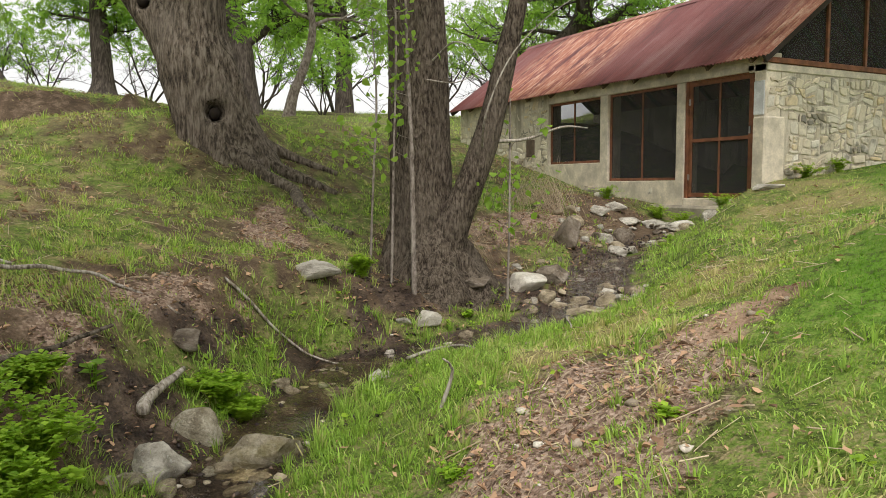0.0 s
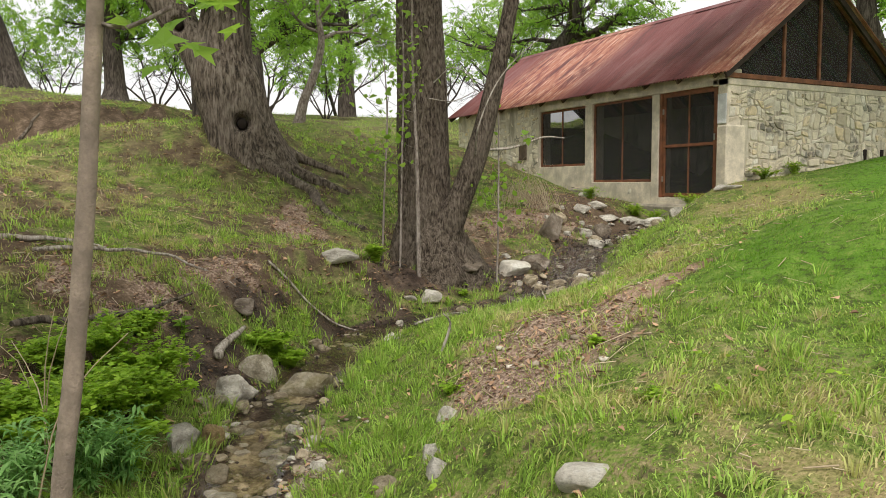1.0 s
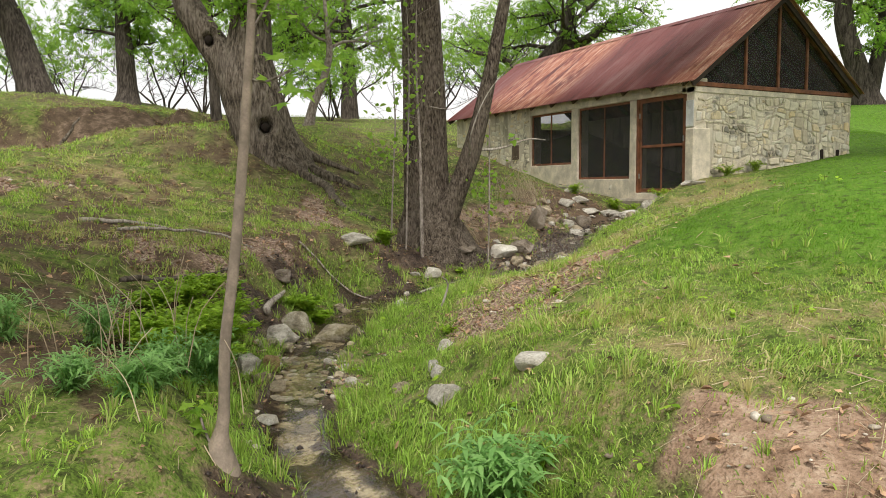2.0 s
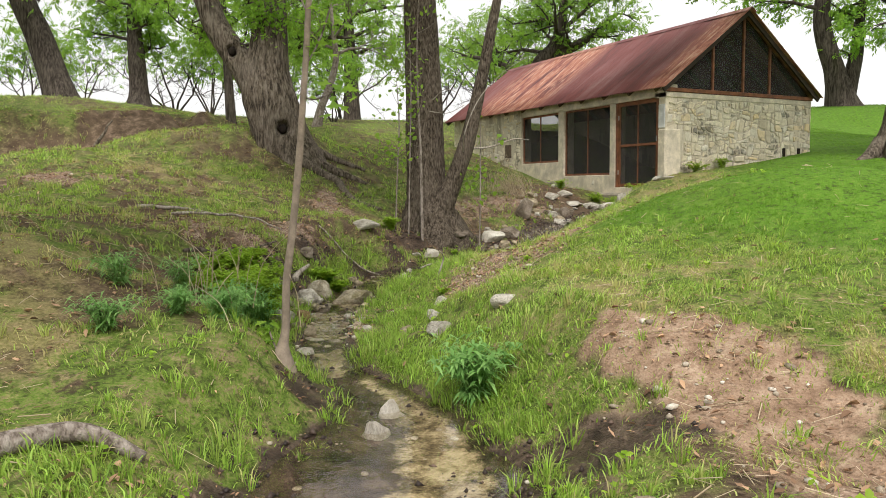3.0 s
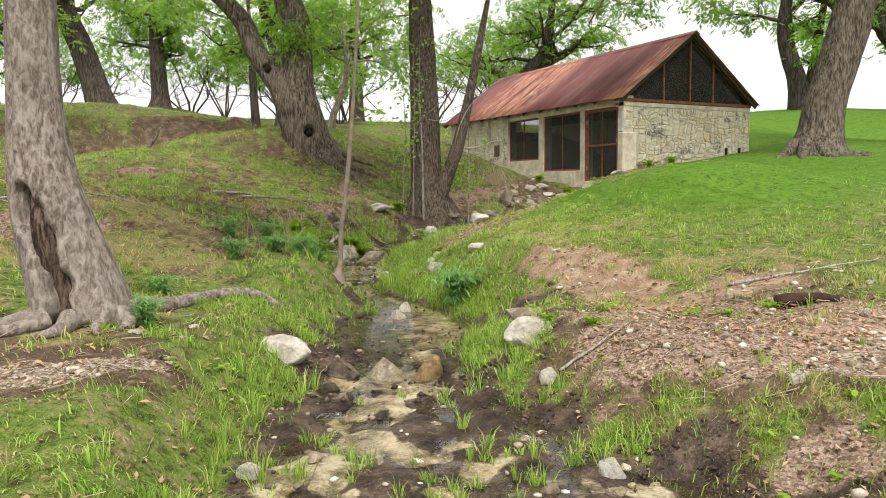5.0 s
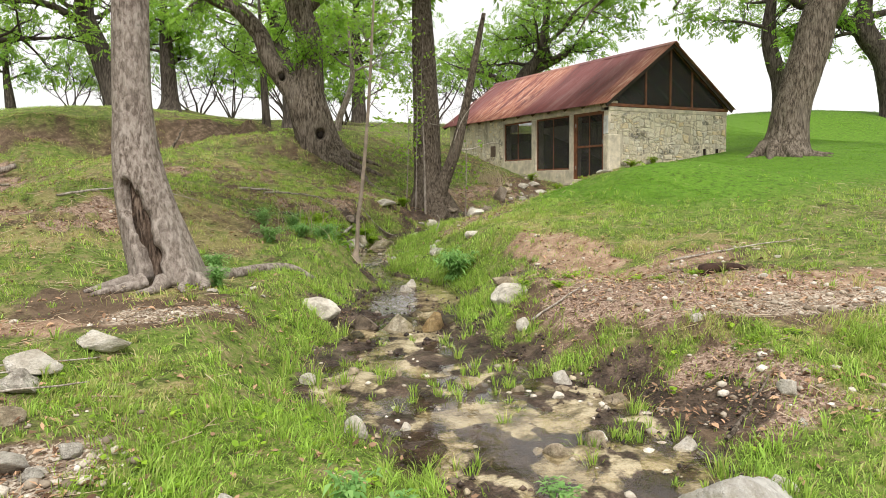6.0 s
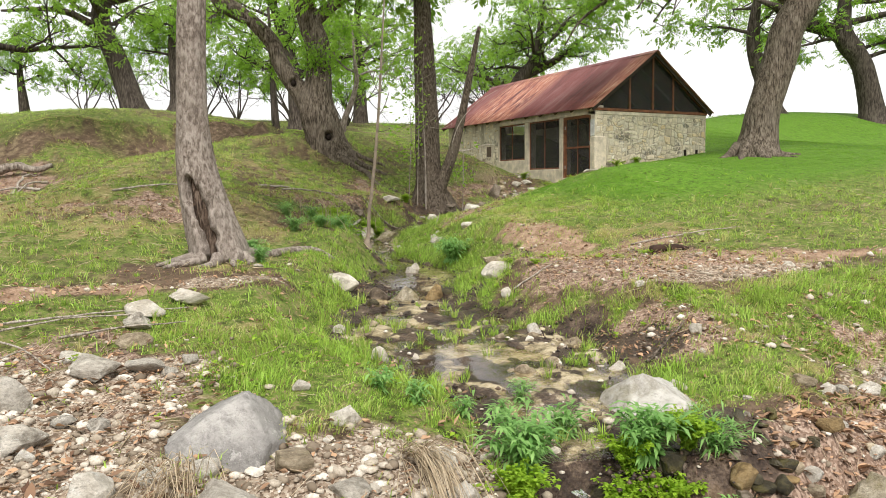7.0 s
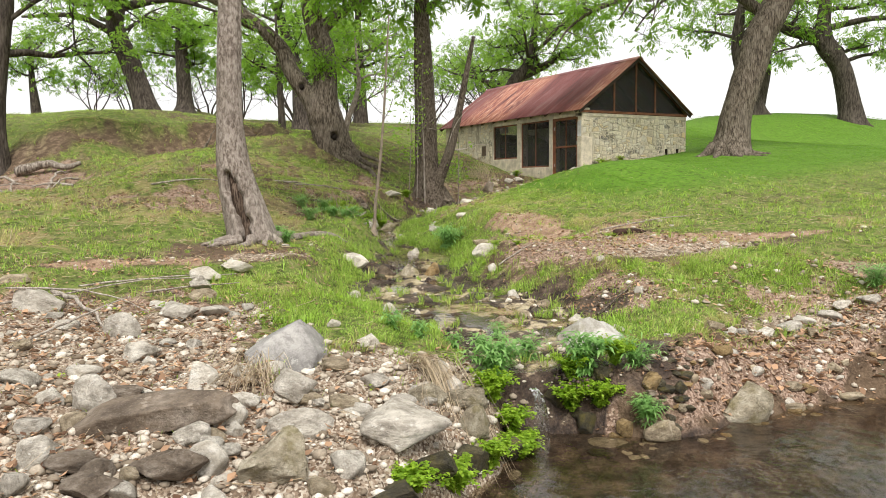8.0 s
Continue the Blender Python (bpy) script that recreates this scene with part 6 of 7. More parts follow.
BED_STONES = [(1.14, 2.20, 0.32, 0.19, "L"), (1.34, 2.14, 0.16, 0.20, "O"), (1.67, 2.73, 0.17, 0.10, "T"), (1.82, 2.48, 0.13, 0.09, "T"), (1.16, 1.85, 0.17, 0.08, "T"), (1.80, 2.84, 0.13, 0.08, "T"), (2.07, 2.66, 0.19, 0.08, "T"), (1.69, 1.83, 0.17, 0.09, "T"),
              (2.19, 2.76, 0.14, 0.08, "T"), (1.55, 2.37, 0.15, 0.09, "T"), (1.27, 1.72, 0.22, 0.11, "T"), (1.49, 1.72, 0.17, 0.09, "T"), (1.25, 1.45, 0.14, 0.10, "W"), (1.42, 1.25, 0.18, 0.09, "M"), (0.98, 0.95, 0.16, 0.11, "W"), (1.25, 0.8, 0.2, 0.07, "T")]
for row in BED_STONES:
    rock(*row, "in the creek below the bend", 0.8, random.uniform(0, 180))
# near-black K stones round the fall also stand in for its cavity's shade
SHORE_ROCKS = [
    (-0.95, -9.75, 0.22, 0.14, "O"), (-0.55, -9.75, 0.18, 0.07, "K"), (0.05, -9.62, 0.20, 0.12, "O"), (0.02, -9.95, 0.22, 0.08, "T"), (-1.45, -9.75, 0.30, 0.16, "T"),
    (-1.25, -9.78, 0.2, 0.12, "O"), (-0.85, -9.8, 0.18, 0.07, "K"), (-1.0, -10.05, 0.2, 0.1, "T"), (-1.5, -9.55, 0.22, 0.16, "K"), (-1.62, -9.3, 0.21, 0.14, "K"), (-2.25, -9.4, 0.21, 0.15, "K"), (-1.25, -9.45, 0.21, 0.15, "K"), (-2.15, -9.6, 0.18, 0.12, "K"),
    (0.62, -10.0, 0.26, 0.08, "T"), (0.95, -9.9, 0.16, 0.07, "O"), (1.35, -10.05, 0.30, 0.08, "T"), (0.38, -9.75, 0.15, 0.10, "W"), (0.25, -9.55, 0.14, 0.09, "W"), (-0.30, -9.75, 0.14, 0.09, "W"),
    (1.30, -9.12, 0.22, 0.10, "W"), (1.62, -9.20, 0.26, 0.12, "L"), (1.92, -9.10, 0.30, 0.10, "W"), (2.20, -9.25, 0.28, 0.13, "L"), (2.48, -9.18, 0.22, 0.12, "W"), (1.75, -9.36, 0.18, 0.10, "T"), (2.05, -9.42, 0.20, 0.10, "L"), (2.75, -9.35, 0.3, 0.12, "L"), (0.75, -8.9, 0.18, 0.09, "T"), (0.95, -9.1, 0.15, 0.08, "L"),
]
for row in SHORE_ROCKS:
    rock(*row, "on the bank above the pool", 0.75, AX + random.uniform(-40, 40), random.uniform(-10, 10))
# loose cobbles: the stony bar, the stream bed and the run below the house
_r = random.Random(31)
SMALL = []
for cx, cy, rx, ry, count, small, large, kinds in ((-4.9, -8.4, 1.9, 2.0, 52, 0.08, 0.2, "LLWTW"), (-3.6, -9.7, 1.3, 0.6, 34, 0.07, 0.2, "LWLT"), (-5.6, -10.2, 1.2, 0.6, 16, 0.1, 0.28, "LDL"), (-0.9, -6.6, 1.2, 1.6, 22, 0.06, 0.12, "TWT"), (7.2, 5.9, 1.4, 0.7, 26, 0.08, 0.2, "TDL"), (9.4, 7.8, 1.3, 0.9, 46, 0.1, 0.30, "LDLT"), (1.75, 2.4, 0.55, 0.75, 22, 0.08, 0.19, "TTMTL"), (3.3, 4.2, 0.7, 0.4, 12, 0.07, 0.18, "TTL"), (-2.4, -3.75, 1.2, 0.45, 10, 0.06, 0.12, "WL"), (0.6, -9.4, 1.6, 0.5, 18, 0.06, 0.16, "WLT"), (-0.7, -9.6, 0.7, 0.35, 34, 0.07, 0.15, "KKOKD"), (-1.3, -9.3, 0.3, 0.25, 16, 0.08, 0.16, "KKD"), (6.3, 4.95, 0.9, 0.45, 44, 0.09, 0.24, "TDLT"), (4.8, 4.45, 0.9, 0.3, 20, 0.08, 0.2, "TDT"), (1.5, 2.0, 0.5, 0.9, 26, 0.07, 0.17, "TTL"), (-0.9, -9.98, 0.9, 0.22, 30, 0.06, 0.18, "TOKT"), (0.9, -10.0, 1.5, 0.18, 28, 0.06, 0.18, "TOLK"), (4.0, 4.45, 0.9, 0.35, 8, 0.06, 0.13, "TLW")):
    for _ in range(count):
        a, q = _r.uniform(0, 6.283), math.sqrt(_r.random())
        w = small + (large - small) * _r.random() ** 2.2
        x, y = cx + rx * q * math.cos(a), cy + ry * q * math.sin(a)
        kind = _r.choice(kinds)
        ob = rock(x, y, w, w * _r.uniform(0.4, 0.7), kind, "lying loose among others", _r.uniform(0.65, 0.95), _r.uniform(0, 360), _r.uniform(-15, 15), 0.25)
        if w < 0.125:
            SMALL.append((ob.data, ob.matrix_basis.copy(), kind))
            bpy.data.objects.remove(ob)
        else:
            tagged(ob, group="loose cobbles")
# the smallest cobbles lie joined
order = list(ROCK_MATS)
verts, faces, slots = [], [], []
for me, m, kind in SMALL:
    base = len(verts)
    verts += [m @ v.co for v in me.vertices]
    faces += [tuple(base + i for i in p.vertices) for p in me.polygons]
    slots += [order.index(kind)] * len(me.polygons)
me = mesh_from("small_cobbles", verts, faces, None, False)
for key in order:
    me.materials.append(ROCK_MATS[key])
me.polygons.foreach_set("material_index", slots)
tagged(new("small_cobbles", me), "small loose stones strewn along the creek", "stones", kind="stuff")

# ---- logs and sticks ----


def stick(name, rows, radius, material, label, category="branch", segs=9, rest=True):
    """A branch lying through ground places (x, y, height above ground)."""
    pts = [(x, y, (float(ground(x, y)) if rest else 0) + z, radius * (1 - 0.6 * i / max(1, len(rows) - 1))) for i, (x, y, z) in enumerate(rows)]
    a, b = Vector(pts[0][:3]), Vector(pts[1][:3])
    way = (a - b).normalized() * radius * 0.25
    pts = [(*(a + way), radius * 0.12)] + pts
    path = curve_through(pts, 0.05)
    for q in path:
        k = Vector(q[:3]) * 5.0
        q[0] += noise.noise(k) * min(radius, 0.03) * 1.6
        q[1] += noise.noise(k + Vector((7, 3, 1))) * min(radius, 0.03) * 1.6
        q[2] += noise.noise(k + Vector((2, 9, 4))) * min(radius, 0.03) * 0.9
    me = mesh_from(name, *tube(path, segs, bark_shape(len(rows), 0, 1, 3, 0.08)), material)
    foot = Vector(pts[0][:3])
    me.transform(Matrix.Translation(-foot))
    ob = new(name, me)
    ob.location = foot
    return tagged(ob, label, category)


stick("log", [(1.62, 3.38, 0.08), (1.78, 3.60, 0.12), (1.93, 3.8, 0.10)], 0.045, MAT_DRIFT, "short bleached log end on the muddy bank", "log")
stick("log", [(2.38, -5.42, 0.04), (2.50, -5.50, 0.06), (2.62, -5.55, 0.05), (2.80, -5.65, 0.04)], 0.075, plain("charred_wood", (0.05, 0.028, 0.02), 0.95, 0, 0.4, 12, 0.8), "dark rotten chunk of log on bare soil", "log")
stick("branch", [(0.3, 4.6, 0.05), (0.9, 4.55, 0.10), (1.5, 4.5, 0.06), (2.0, 4.3, 0.03)], 0.022, MAT_DRIFT, "thin grey fallen branch on the bank")
stick("branch", [(0.2, 2.9, 0.10), (0.9, 3.3, 0.14), (1.5, 3.8, 0.12)], 0.03, MAT_BARK, "fallen branch lying across the bank")
stick("branch", [(-0.1, 5.2, 0.03), (0.5, 5.0, 0.06), (0.9, 4.9, 0.02)], 0.03, MAT_DRIFT, "bleached stick lying in the grass")
stick("branch", [(2.5, 4.9, 0.05), (3.1, 4.75, 0.05), (3.7, 4.5, 0.03)], 0.014, MAT_DRIFT, "thin bent stick at the creek's edge")
stick("branch", [(3.75, 4.0, 0.08), (4.0, 3.75, 0.10), (4.05, 3.4, 0.04)], 0.016, MAT_DRIFT, "pale curved stick in the grass")
stick("branch", [(3.2, 2.35, 0.02), (3.25, 2.3, 0.22), (3.15, 2.25, 0.36)], 0.014, MAT_DRIFT, "pale dead shoot standing in leaf litter")
stick("branch", [(5.25, 3.85, 0.03), (5.15, 3.7, 0.12), (4.9, 3.3, 0.03)], 0.016, MAT_DRIFT, "bleached forked stick on the bank")
stick("branch", [(0.0, -7.9, 0.05), (0.4, -7.75, 0.08), (0.75, -7.6, 0.05)], 0.017, MAT_BARK, "short dark stick beside the boulder")
stick("branch", [(3.0, -4.4, 0.02), (3.7, -4.9, 0.03), (4.5, -5.0, 0.02)], 0.014, MAT_DRIFT, "long thin stick on bare soil")
stick("branch", [(0.5, -5.0, 0.03), (0.85, -5.1, 0.04), (1.2, -5.0, 0.02)], 0.012, MAT_DRIFT, "pale stick on brown litter")
stick("branch", [(-3.6, 1.2, 0.03), (-2.9, 1.25, 0.08), (-2.2, 1.5, 0.05), (-1.6, 1.4, 0.02)], 0.018, MAT_DRIFT, "thin fallen branch on the knoll")
for k, rows in enumerate(([(-5.9, -5.6, 0.06), (-5.3, -5.9, 0.2), (-4.9, -6.3, 0.12), (-4.7, -6.9, 0.04)], [(-6.2, -6.3, 0.1), (-5.5, -6.2, 0.26), (-4.6, -5.7, 0.2), (-3.9, -5.6, 0.08)], [(-5.8, -7.6, 0.05), (-5.2, -6.9, 0.22), (-4.8, -6.4, 0.2)], [(-5.2, -5.5, 0.05), (-4.4, -5.45, 0.12), (-3.5, -5.4, 0.05)], [(-5.5, -5.9, 0.25), (-5.25, -6.6, 0.16), (-5.1, -7.2, 0.06)], [(-4.6, -6.1, 0.1), (-4.1, -5.9, 0.16), (-3.6, -5.95, 0.05)])):
    stick("branch", [(x, y, 0.02 + 0.4 * z) for x, y, z in rows], 0.012 if k != 4 else 0.026, MAT_DRIFT, "bleached bare branch on the stony bar")
stick("log", [(-6.2, 12.25, 0.16), (-5.75, 12.0, 0.25), (-5.3, 11.8, 0.30), (-4.9, 11.5, 0.22), (-4.45, 11.35, 0.24)], 0.17, bark_material("old_log_bark", (0.05, 0.04, 0.032), (0.19, 0.155, 0.125), (0.40, 0.36, 0.31), 1.4, 0.8), "thick driftwood log lodged in the gully", "log", 14)
_r = random.Random(8)
for k in range(14):
    x, y, a = _r.uniform(-7.6, -5.0), _r.uniform(9.0, 12.0), _r.uniform(0, 6.28)
    L = _r.uniform(0.4, 0.9)
    stick("branch", [(x - L * math.cos(a), y - L * math.sin(a), 0.05), (x, y, _r.uniform(0.15, 0.4)), (x + L * math.cos(a), y + L * math.sin(a), 0.08)], _r.uniform(0.02, 0.05), MAT_DRIFT, "tangled dead root in the gully")
stick("branch", [(-0.2, 14.4, 0.05), (0.1, 14.6, 0.35), (0.3, 14.8, 0.6)], 0.05, MAT_BARK, "dead stub leaning on the bluff")

# ---- low plants ----


def herb(x, y, high, wide, stems, per, size, slim, material, label, droop=0.7, dz=0.0, seed=1, name="herb"):
    """A leafy clump: thin arching stems set with pointed leaves."""
    rng = np.random.default_rng(seed)
    top = new(name)
    foot = at(x, y, dz)
    top.location = foot
    tagged(top, label, "plant")
    pieces, V = [], []
    for _ in range(stems):
        a, out = rng.uniform(0, 6.283), wide * rng.uniform(0.15, 1.0)
        h = high * rng.uniform(0.65, 1.05)
        rows = [(0.08 * wide * math.cos(a), 0.08 * wide * math.sin(a), -0.03, 0.004), (0.45 * out * math.cos(a), 0.45 * out * math.sin(a), 0.65 * h, 0.003), (out * math.cos(a), out * math.sin(a), h * rng.uniform(0.8, 1.0), 0.0015)]
        path = curve_through(rows, high / 5)
        pieces.append(tube(path, 3))
        for _ in range(per):
            k = rng.integers(max(1, len(path) // 4), len(path))
            p = path[k, :3] + rng.normal(size=3) * 0.01
            b = rng.uniform(0, 6.283)
            way = np.array((math.cos(b), math.sin(b), rng.uniform(-0.2, 0.7)))
            L = size * rng.uniform(0.6, 1.3)
            side = np.cross(way, (0, 0, 1.0))
            side /= np.linalg.norm(side) + 1e-6
            mid, tip = p + way * L * 0.5, p + way * L - np.array((0, 0, droop * L * 0.5))
            V += [p, mid + side * L * slim, tip, mid - side * L * slim]
    tagged(hang("stem", mesh_from("stem", *merge(pieces), material), top), kind="stuff")
    V = np.array(V)
    n = len(V) // 4
    hang("foliage", fast_mesh("foliage", V, np.arange(4 * n), np.full(n, 4), material), top)
    return top


herb(1.62, -1.28, 0.50, 0.36, 46, 20, 0.13, 0.10, MAT_HERB, "bushy blue-green herb with narrow leaves by the pond", 0.7, 0, 1)
herb(-2.12, -9.08, 0.42, 0.30, 38, 20, 0.12, 0.11, MAT_HERB, "blue-green herb at the lip of the bank", 0.7, 0, 2)
herb(-1.33, -9.32, 0.40, 0.26, 30, 20, 0.12, 0.12, MAT_HERB, "blue-green herb beside the waterfall", 0.7, 0, 3)
herb(-0.95, -9.55, 0.24, 0.24, 30, 10, 0.13, 0.05, MAT_HERB, "thin grassy clump at the water's edge", 0.5, 0, 5)
herb(-1.55, -8.75, 0.25, 0.18, 16, 14, 0.10, 0.12, MAT_HERB, "small narrow-leaved herb in wet gravel", 0.7, 0, 4)
for k, (x, y) in enumerate(((-2.35, -8.05), (-2.05, -8.2), (-2.6, -7.95), (-1.8, -8.35), (-1.5, -8.1))):
    herb(x, y, 0.17, 0.16, 10, 10, 0.085, 0.13, MAT_HERB, "low blue-green herb in damp gravel", 0.8, 0, 10 + k)
for k, (x, y, h, w) in enumerate(((-1.55, -9.42, 0.24, 0.22), (-1.45, -9.28, 0.24, 0.2), (-2.3, -9.33, 0.26, 0.22), (-2.2, -9.6, 0.2, 0.2), (-1.35, -9.55, 0.22, 0.24), (-1.1, -9.45, 0.22, 0.2), (-2.35, -9.75, 0.2, 0.2), (-2.75, -10.0, 0.2, 0.26), (-3.2, -10.3, 0.18, 0.28), (-2.2, -9.45, 0.24, 0.2), (-3.6, -10.45, 0.16, 0.2))):
    herb(x, y, h, w, 44, 40, 0.030, 0.42, MAT_FERN, "bright maidenhair fern hanging on the bank", 0.9, 0.05, 20 + k, "fern")
for k, (x, y, h, w) in enumerate(((1.0, 2.6, 0.50, 0.36), (0.92, 2.3, 0.50, 0.34), (0.72, 2.75, 0.44, 0.34), (0.66, 2.05, 0.50, 0.36), (0.45, 1.65, 0.46, 0.38), (0.74, 1.7, 0.36, 0.26), (0.3, 1.2, 0.40, 0.34), (2.16, 3.8, 0.22, 0.26), (2.3, 3.7, 0.16, 0.2), (0.4, 2.5, 0.3, 0.3), (0.15, 1.4, 0.3, 0.28), (3.97, 5.6, 0.22, 0.16), (1.02, 3.25, 0.2, 0.22))):
    herb(x, y, h, w, 60, 60, 0.036, 0.42, MAT_FERN, "bright green leafy clump on the creek bank", 0.35, 0, 40 + k, "leafy_plant")
for k, (x, y, h, w) in enumerate(((0.25, 0.75, 0.36, 0.34), (-0.15, 1.1, 0.36, 0.26), (0.52, 1.3, 0.42, 0.30), (0.72, 1.55, 0.42, 0.28), (0.1, 0.25, 0.26, 0.28), (-0.05, -0.15, 0.24, 0.28), (-0.9, -0.2, 0.26, 0.3), (-0.35, 0.0, 0.2, 0.24), (-0.7, 0.9, 0.3, 0.3), (-2.25, -3.2, 0.24, 0.16), (-1.9, -1.5, 0.2, 0.22), (-1.12, -9.9, 0.24, 0.2), (3.1, -9.2, 0.3, 0.32))):
    herb(x, y, h, w, 26, 18, 0.10, 0.08, MAT_HERB, "dark narrow-leaved herb in the grass", 0.6, 0, 60 + k)
for k, (x, y) in enumerate(((1.0, -4.75), (1.35, -4.5), (0.85, -4.3), (1.9, -5.3), (1.75, -5.1), (2.3, -5.4), (3.0, -0.3), (3.6, 0.9), (2.9, 1.6), (4.9, 5.05), (9.3, 6.7), (9.6, 7.0), (8.9, 6.4), (3.9, 5.75))):
    herb(x, y, 0.06, 0.13, 12, 7, 0.04, 0.40, MAT_FERN, "small bright clover-like weed", 0.3, 0, 80 + k, "weed")
for k, (x, y) in enumerate(((10.75, 7.9), (10.95, 8.7), (11.0, 7.25), (10.5, 9.6), (12.2, 6.62), (13.1, 6.66))):
    herb(x, y, 0.26, 0.32, 26, 26, 0.045, 0.36, MAT_FERN, "green fern growing at the foot of the wall", 0.6, 0, 140 + k, "fern")
herb(1.35, 3.44, 0.26, 0.12, 5, 3, 0.12, 0.36, MAT_LEAF_YOUNG, "seedling with broad oval leaves", 0.3, 0, 120, "seedling")


def straw_clump(x, y, length, count, way, label, seed, rise=0.35, wide=0.25, fan=0.45):
    rng = np.random.default_rng(seed)
    top = new("dry_grass_clump")
    foot = at(x, y)
    top.location = foot
    tagged(top, label, "dry grass")
    pieces = []
    for _ in range(int(count * 1.7)):
        a = math.atan2(way[1], way[0]) + rng.normal() * fan
        L = length * rng.uniform(0.5, 1.1)
        s = rng.normal(size=2) * wide * 0.4
        e = (s[0] + L * math.cos(a), s[1] + L * math.sin(a))
        zend = float(ground(foot.x + e[0], foot.y + e[1])) - foot.z + 0.03
        rows = [(s[0], s[1], 0.0, 0.0026), (s[0] + 0.4 * L * math.cos(a), s[1] + 0.4 * L * math.sin(a), rise * L * rng.uniform(0.2, 1.3), 0.0022), (e[0], e[1], max(zend, -0.75), 0.0010)]
        pieces.append(tube(curve_through(rows, L / 5), 3))
    tagged(hang("tuft", mesh_from("tuft", *merge(pieces), MAT_STRAW), top), kind="stuff")


straw_clump(-2.76, -8.82, 1.25, 55, (-0.08, -1.0), "hanging clump of bleached dry grass on the bank", 5, 0.13, 0.16, 0.16)
straw_clump(-4.10, -8.75, 0.45, 42, (-0.4, -0.9), "dry grass clump leaning from the grey slab", 6, 0.5, 0.2)
straw_clump(5.6, 6.9, 0.6, 60, (0.3, -0.9), "dry grass on the slope below the house", 7, 0.7, 0.4)
straw_clump(8.3, 8.9, 0.7, 70, (0.2, -0.8), "pale dry grass beside the house wall", 9, 0.9, 0.5)


def reeds(x, y, count, high, seed):
    rng = np.random.default_rng(seed)
    top = new("dry_stalks")
    top.location = at(x, y)
    tagged(top, "tall dry stalks standing in the grass", "dry grass")
    pieces = []
    for _ in range(count):
        s = rng.normal(size=2) * 0.22
        h, l = high * rng.uniform(0.6, 1.1), rng.normal(size=2) * 0.18
        pieces.append(tube(curve_through([(s[0], s[1], -0.02, 0.004), (s[0] + l[0] * 0.3, s[1] + l[1] * 0.3, h * 0.6, 0.003), (s[0] + l[0], s[1] + l[1], h, 0.002)], h / 5), 4))
    tagged(hang("tuft", mesh_from("tuft", *merge(pieces), MAT_STRAW), top), kind="stuff")


reeds(-0.15, 0.55, 12, 0.62, 1)
reeds(0.15, 1.0, 7, 0.7, 2)
reeds(0.0, -0.1, 4, 0.4, 3)

# saplings beside the two-stemmed tree
for k, (x, y, h, lean) in enumerate(((4.28, 5.55, 3.6, 0.10), (4.45, 5.35, 4.2, -0.05), (4.12, 5.75, 2.6, 0.12), (5.55, 5.3, 2.2, 0.06))):
    rng = np.random.default_rng(200 + k)
    z = float(ground(x, y))
    top = new("sapling")
    top.location = (x, y, z)
    tagged(top, "thin sapling with yellow-green leaves beside the bank tree", "sapling", "saplings by the bank tree")
    path = curve_through([(0, 0, -0.1, 0.030 if k == 1 else 0.016), (lean * 0.4, 0, h * 0.35, 0.022 if k == 1 else 0.012), (lean, 0.05, h * 0.7, 0.012), (lean * 0.5, 0, h, 0.005)], 0.1)
    hang("stem", mesh_from("stem", *tube(path, 7), MAT_BARK_PALE), top)
    pts = []
    for _ in range(14):
        q = path[rng.integers(len(path) // 3, len(path)), :3]
        e = q + np.array((rng.normal() * 0.25, rng.normal() * 0.22, rng.uniform(0.05, 0.35)))
        hang("twig", mesh_from("twig", *tube(curve_through([(*q, 0.004), (*((q + e) / 2 + rng.normal(size=3) * 0.03), 0.003), (*e, 0.002)], 0.08), 4), MAT_BARK_PALE), top)
        pts.append(e + rng.normal(size=(6, 3)) * 0.09)
    hang("foliage", leaf_mesh("foliage", np.vstack(pts), 0.085, MAT_LEAF_YOUNG, rng, 0.4, 0.8, True), top)

# little waterfall into the pool
verts, faces = [], []
for i in range(13):
    t = i / 12
    for k in range(5):
        verts.append((-1.97 + 0.022 * (k - 2) * (1 + 0.8 * t) + 0.012 * math.sin(7 * t + k), -9.42 - 0.16 * t ** 0.5 + 0.01 * math.sin(11 * t + 2 * k), 0.50 - 0.44 * t ** 1.6))
for i in range(12):
    for k in range(4):
        j = i * 5 + k
        faces.append((j, j + 1, j + 6, j + 5))
tagged(new("waterfall", mesh_from("waterfall", verts, faces, MAT_FALL)), "thin clear fall of water into the pool", "water", kind="structure").visible_shadow = False

# ---- turf, litter and pebbles ----


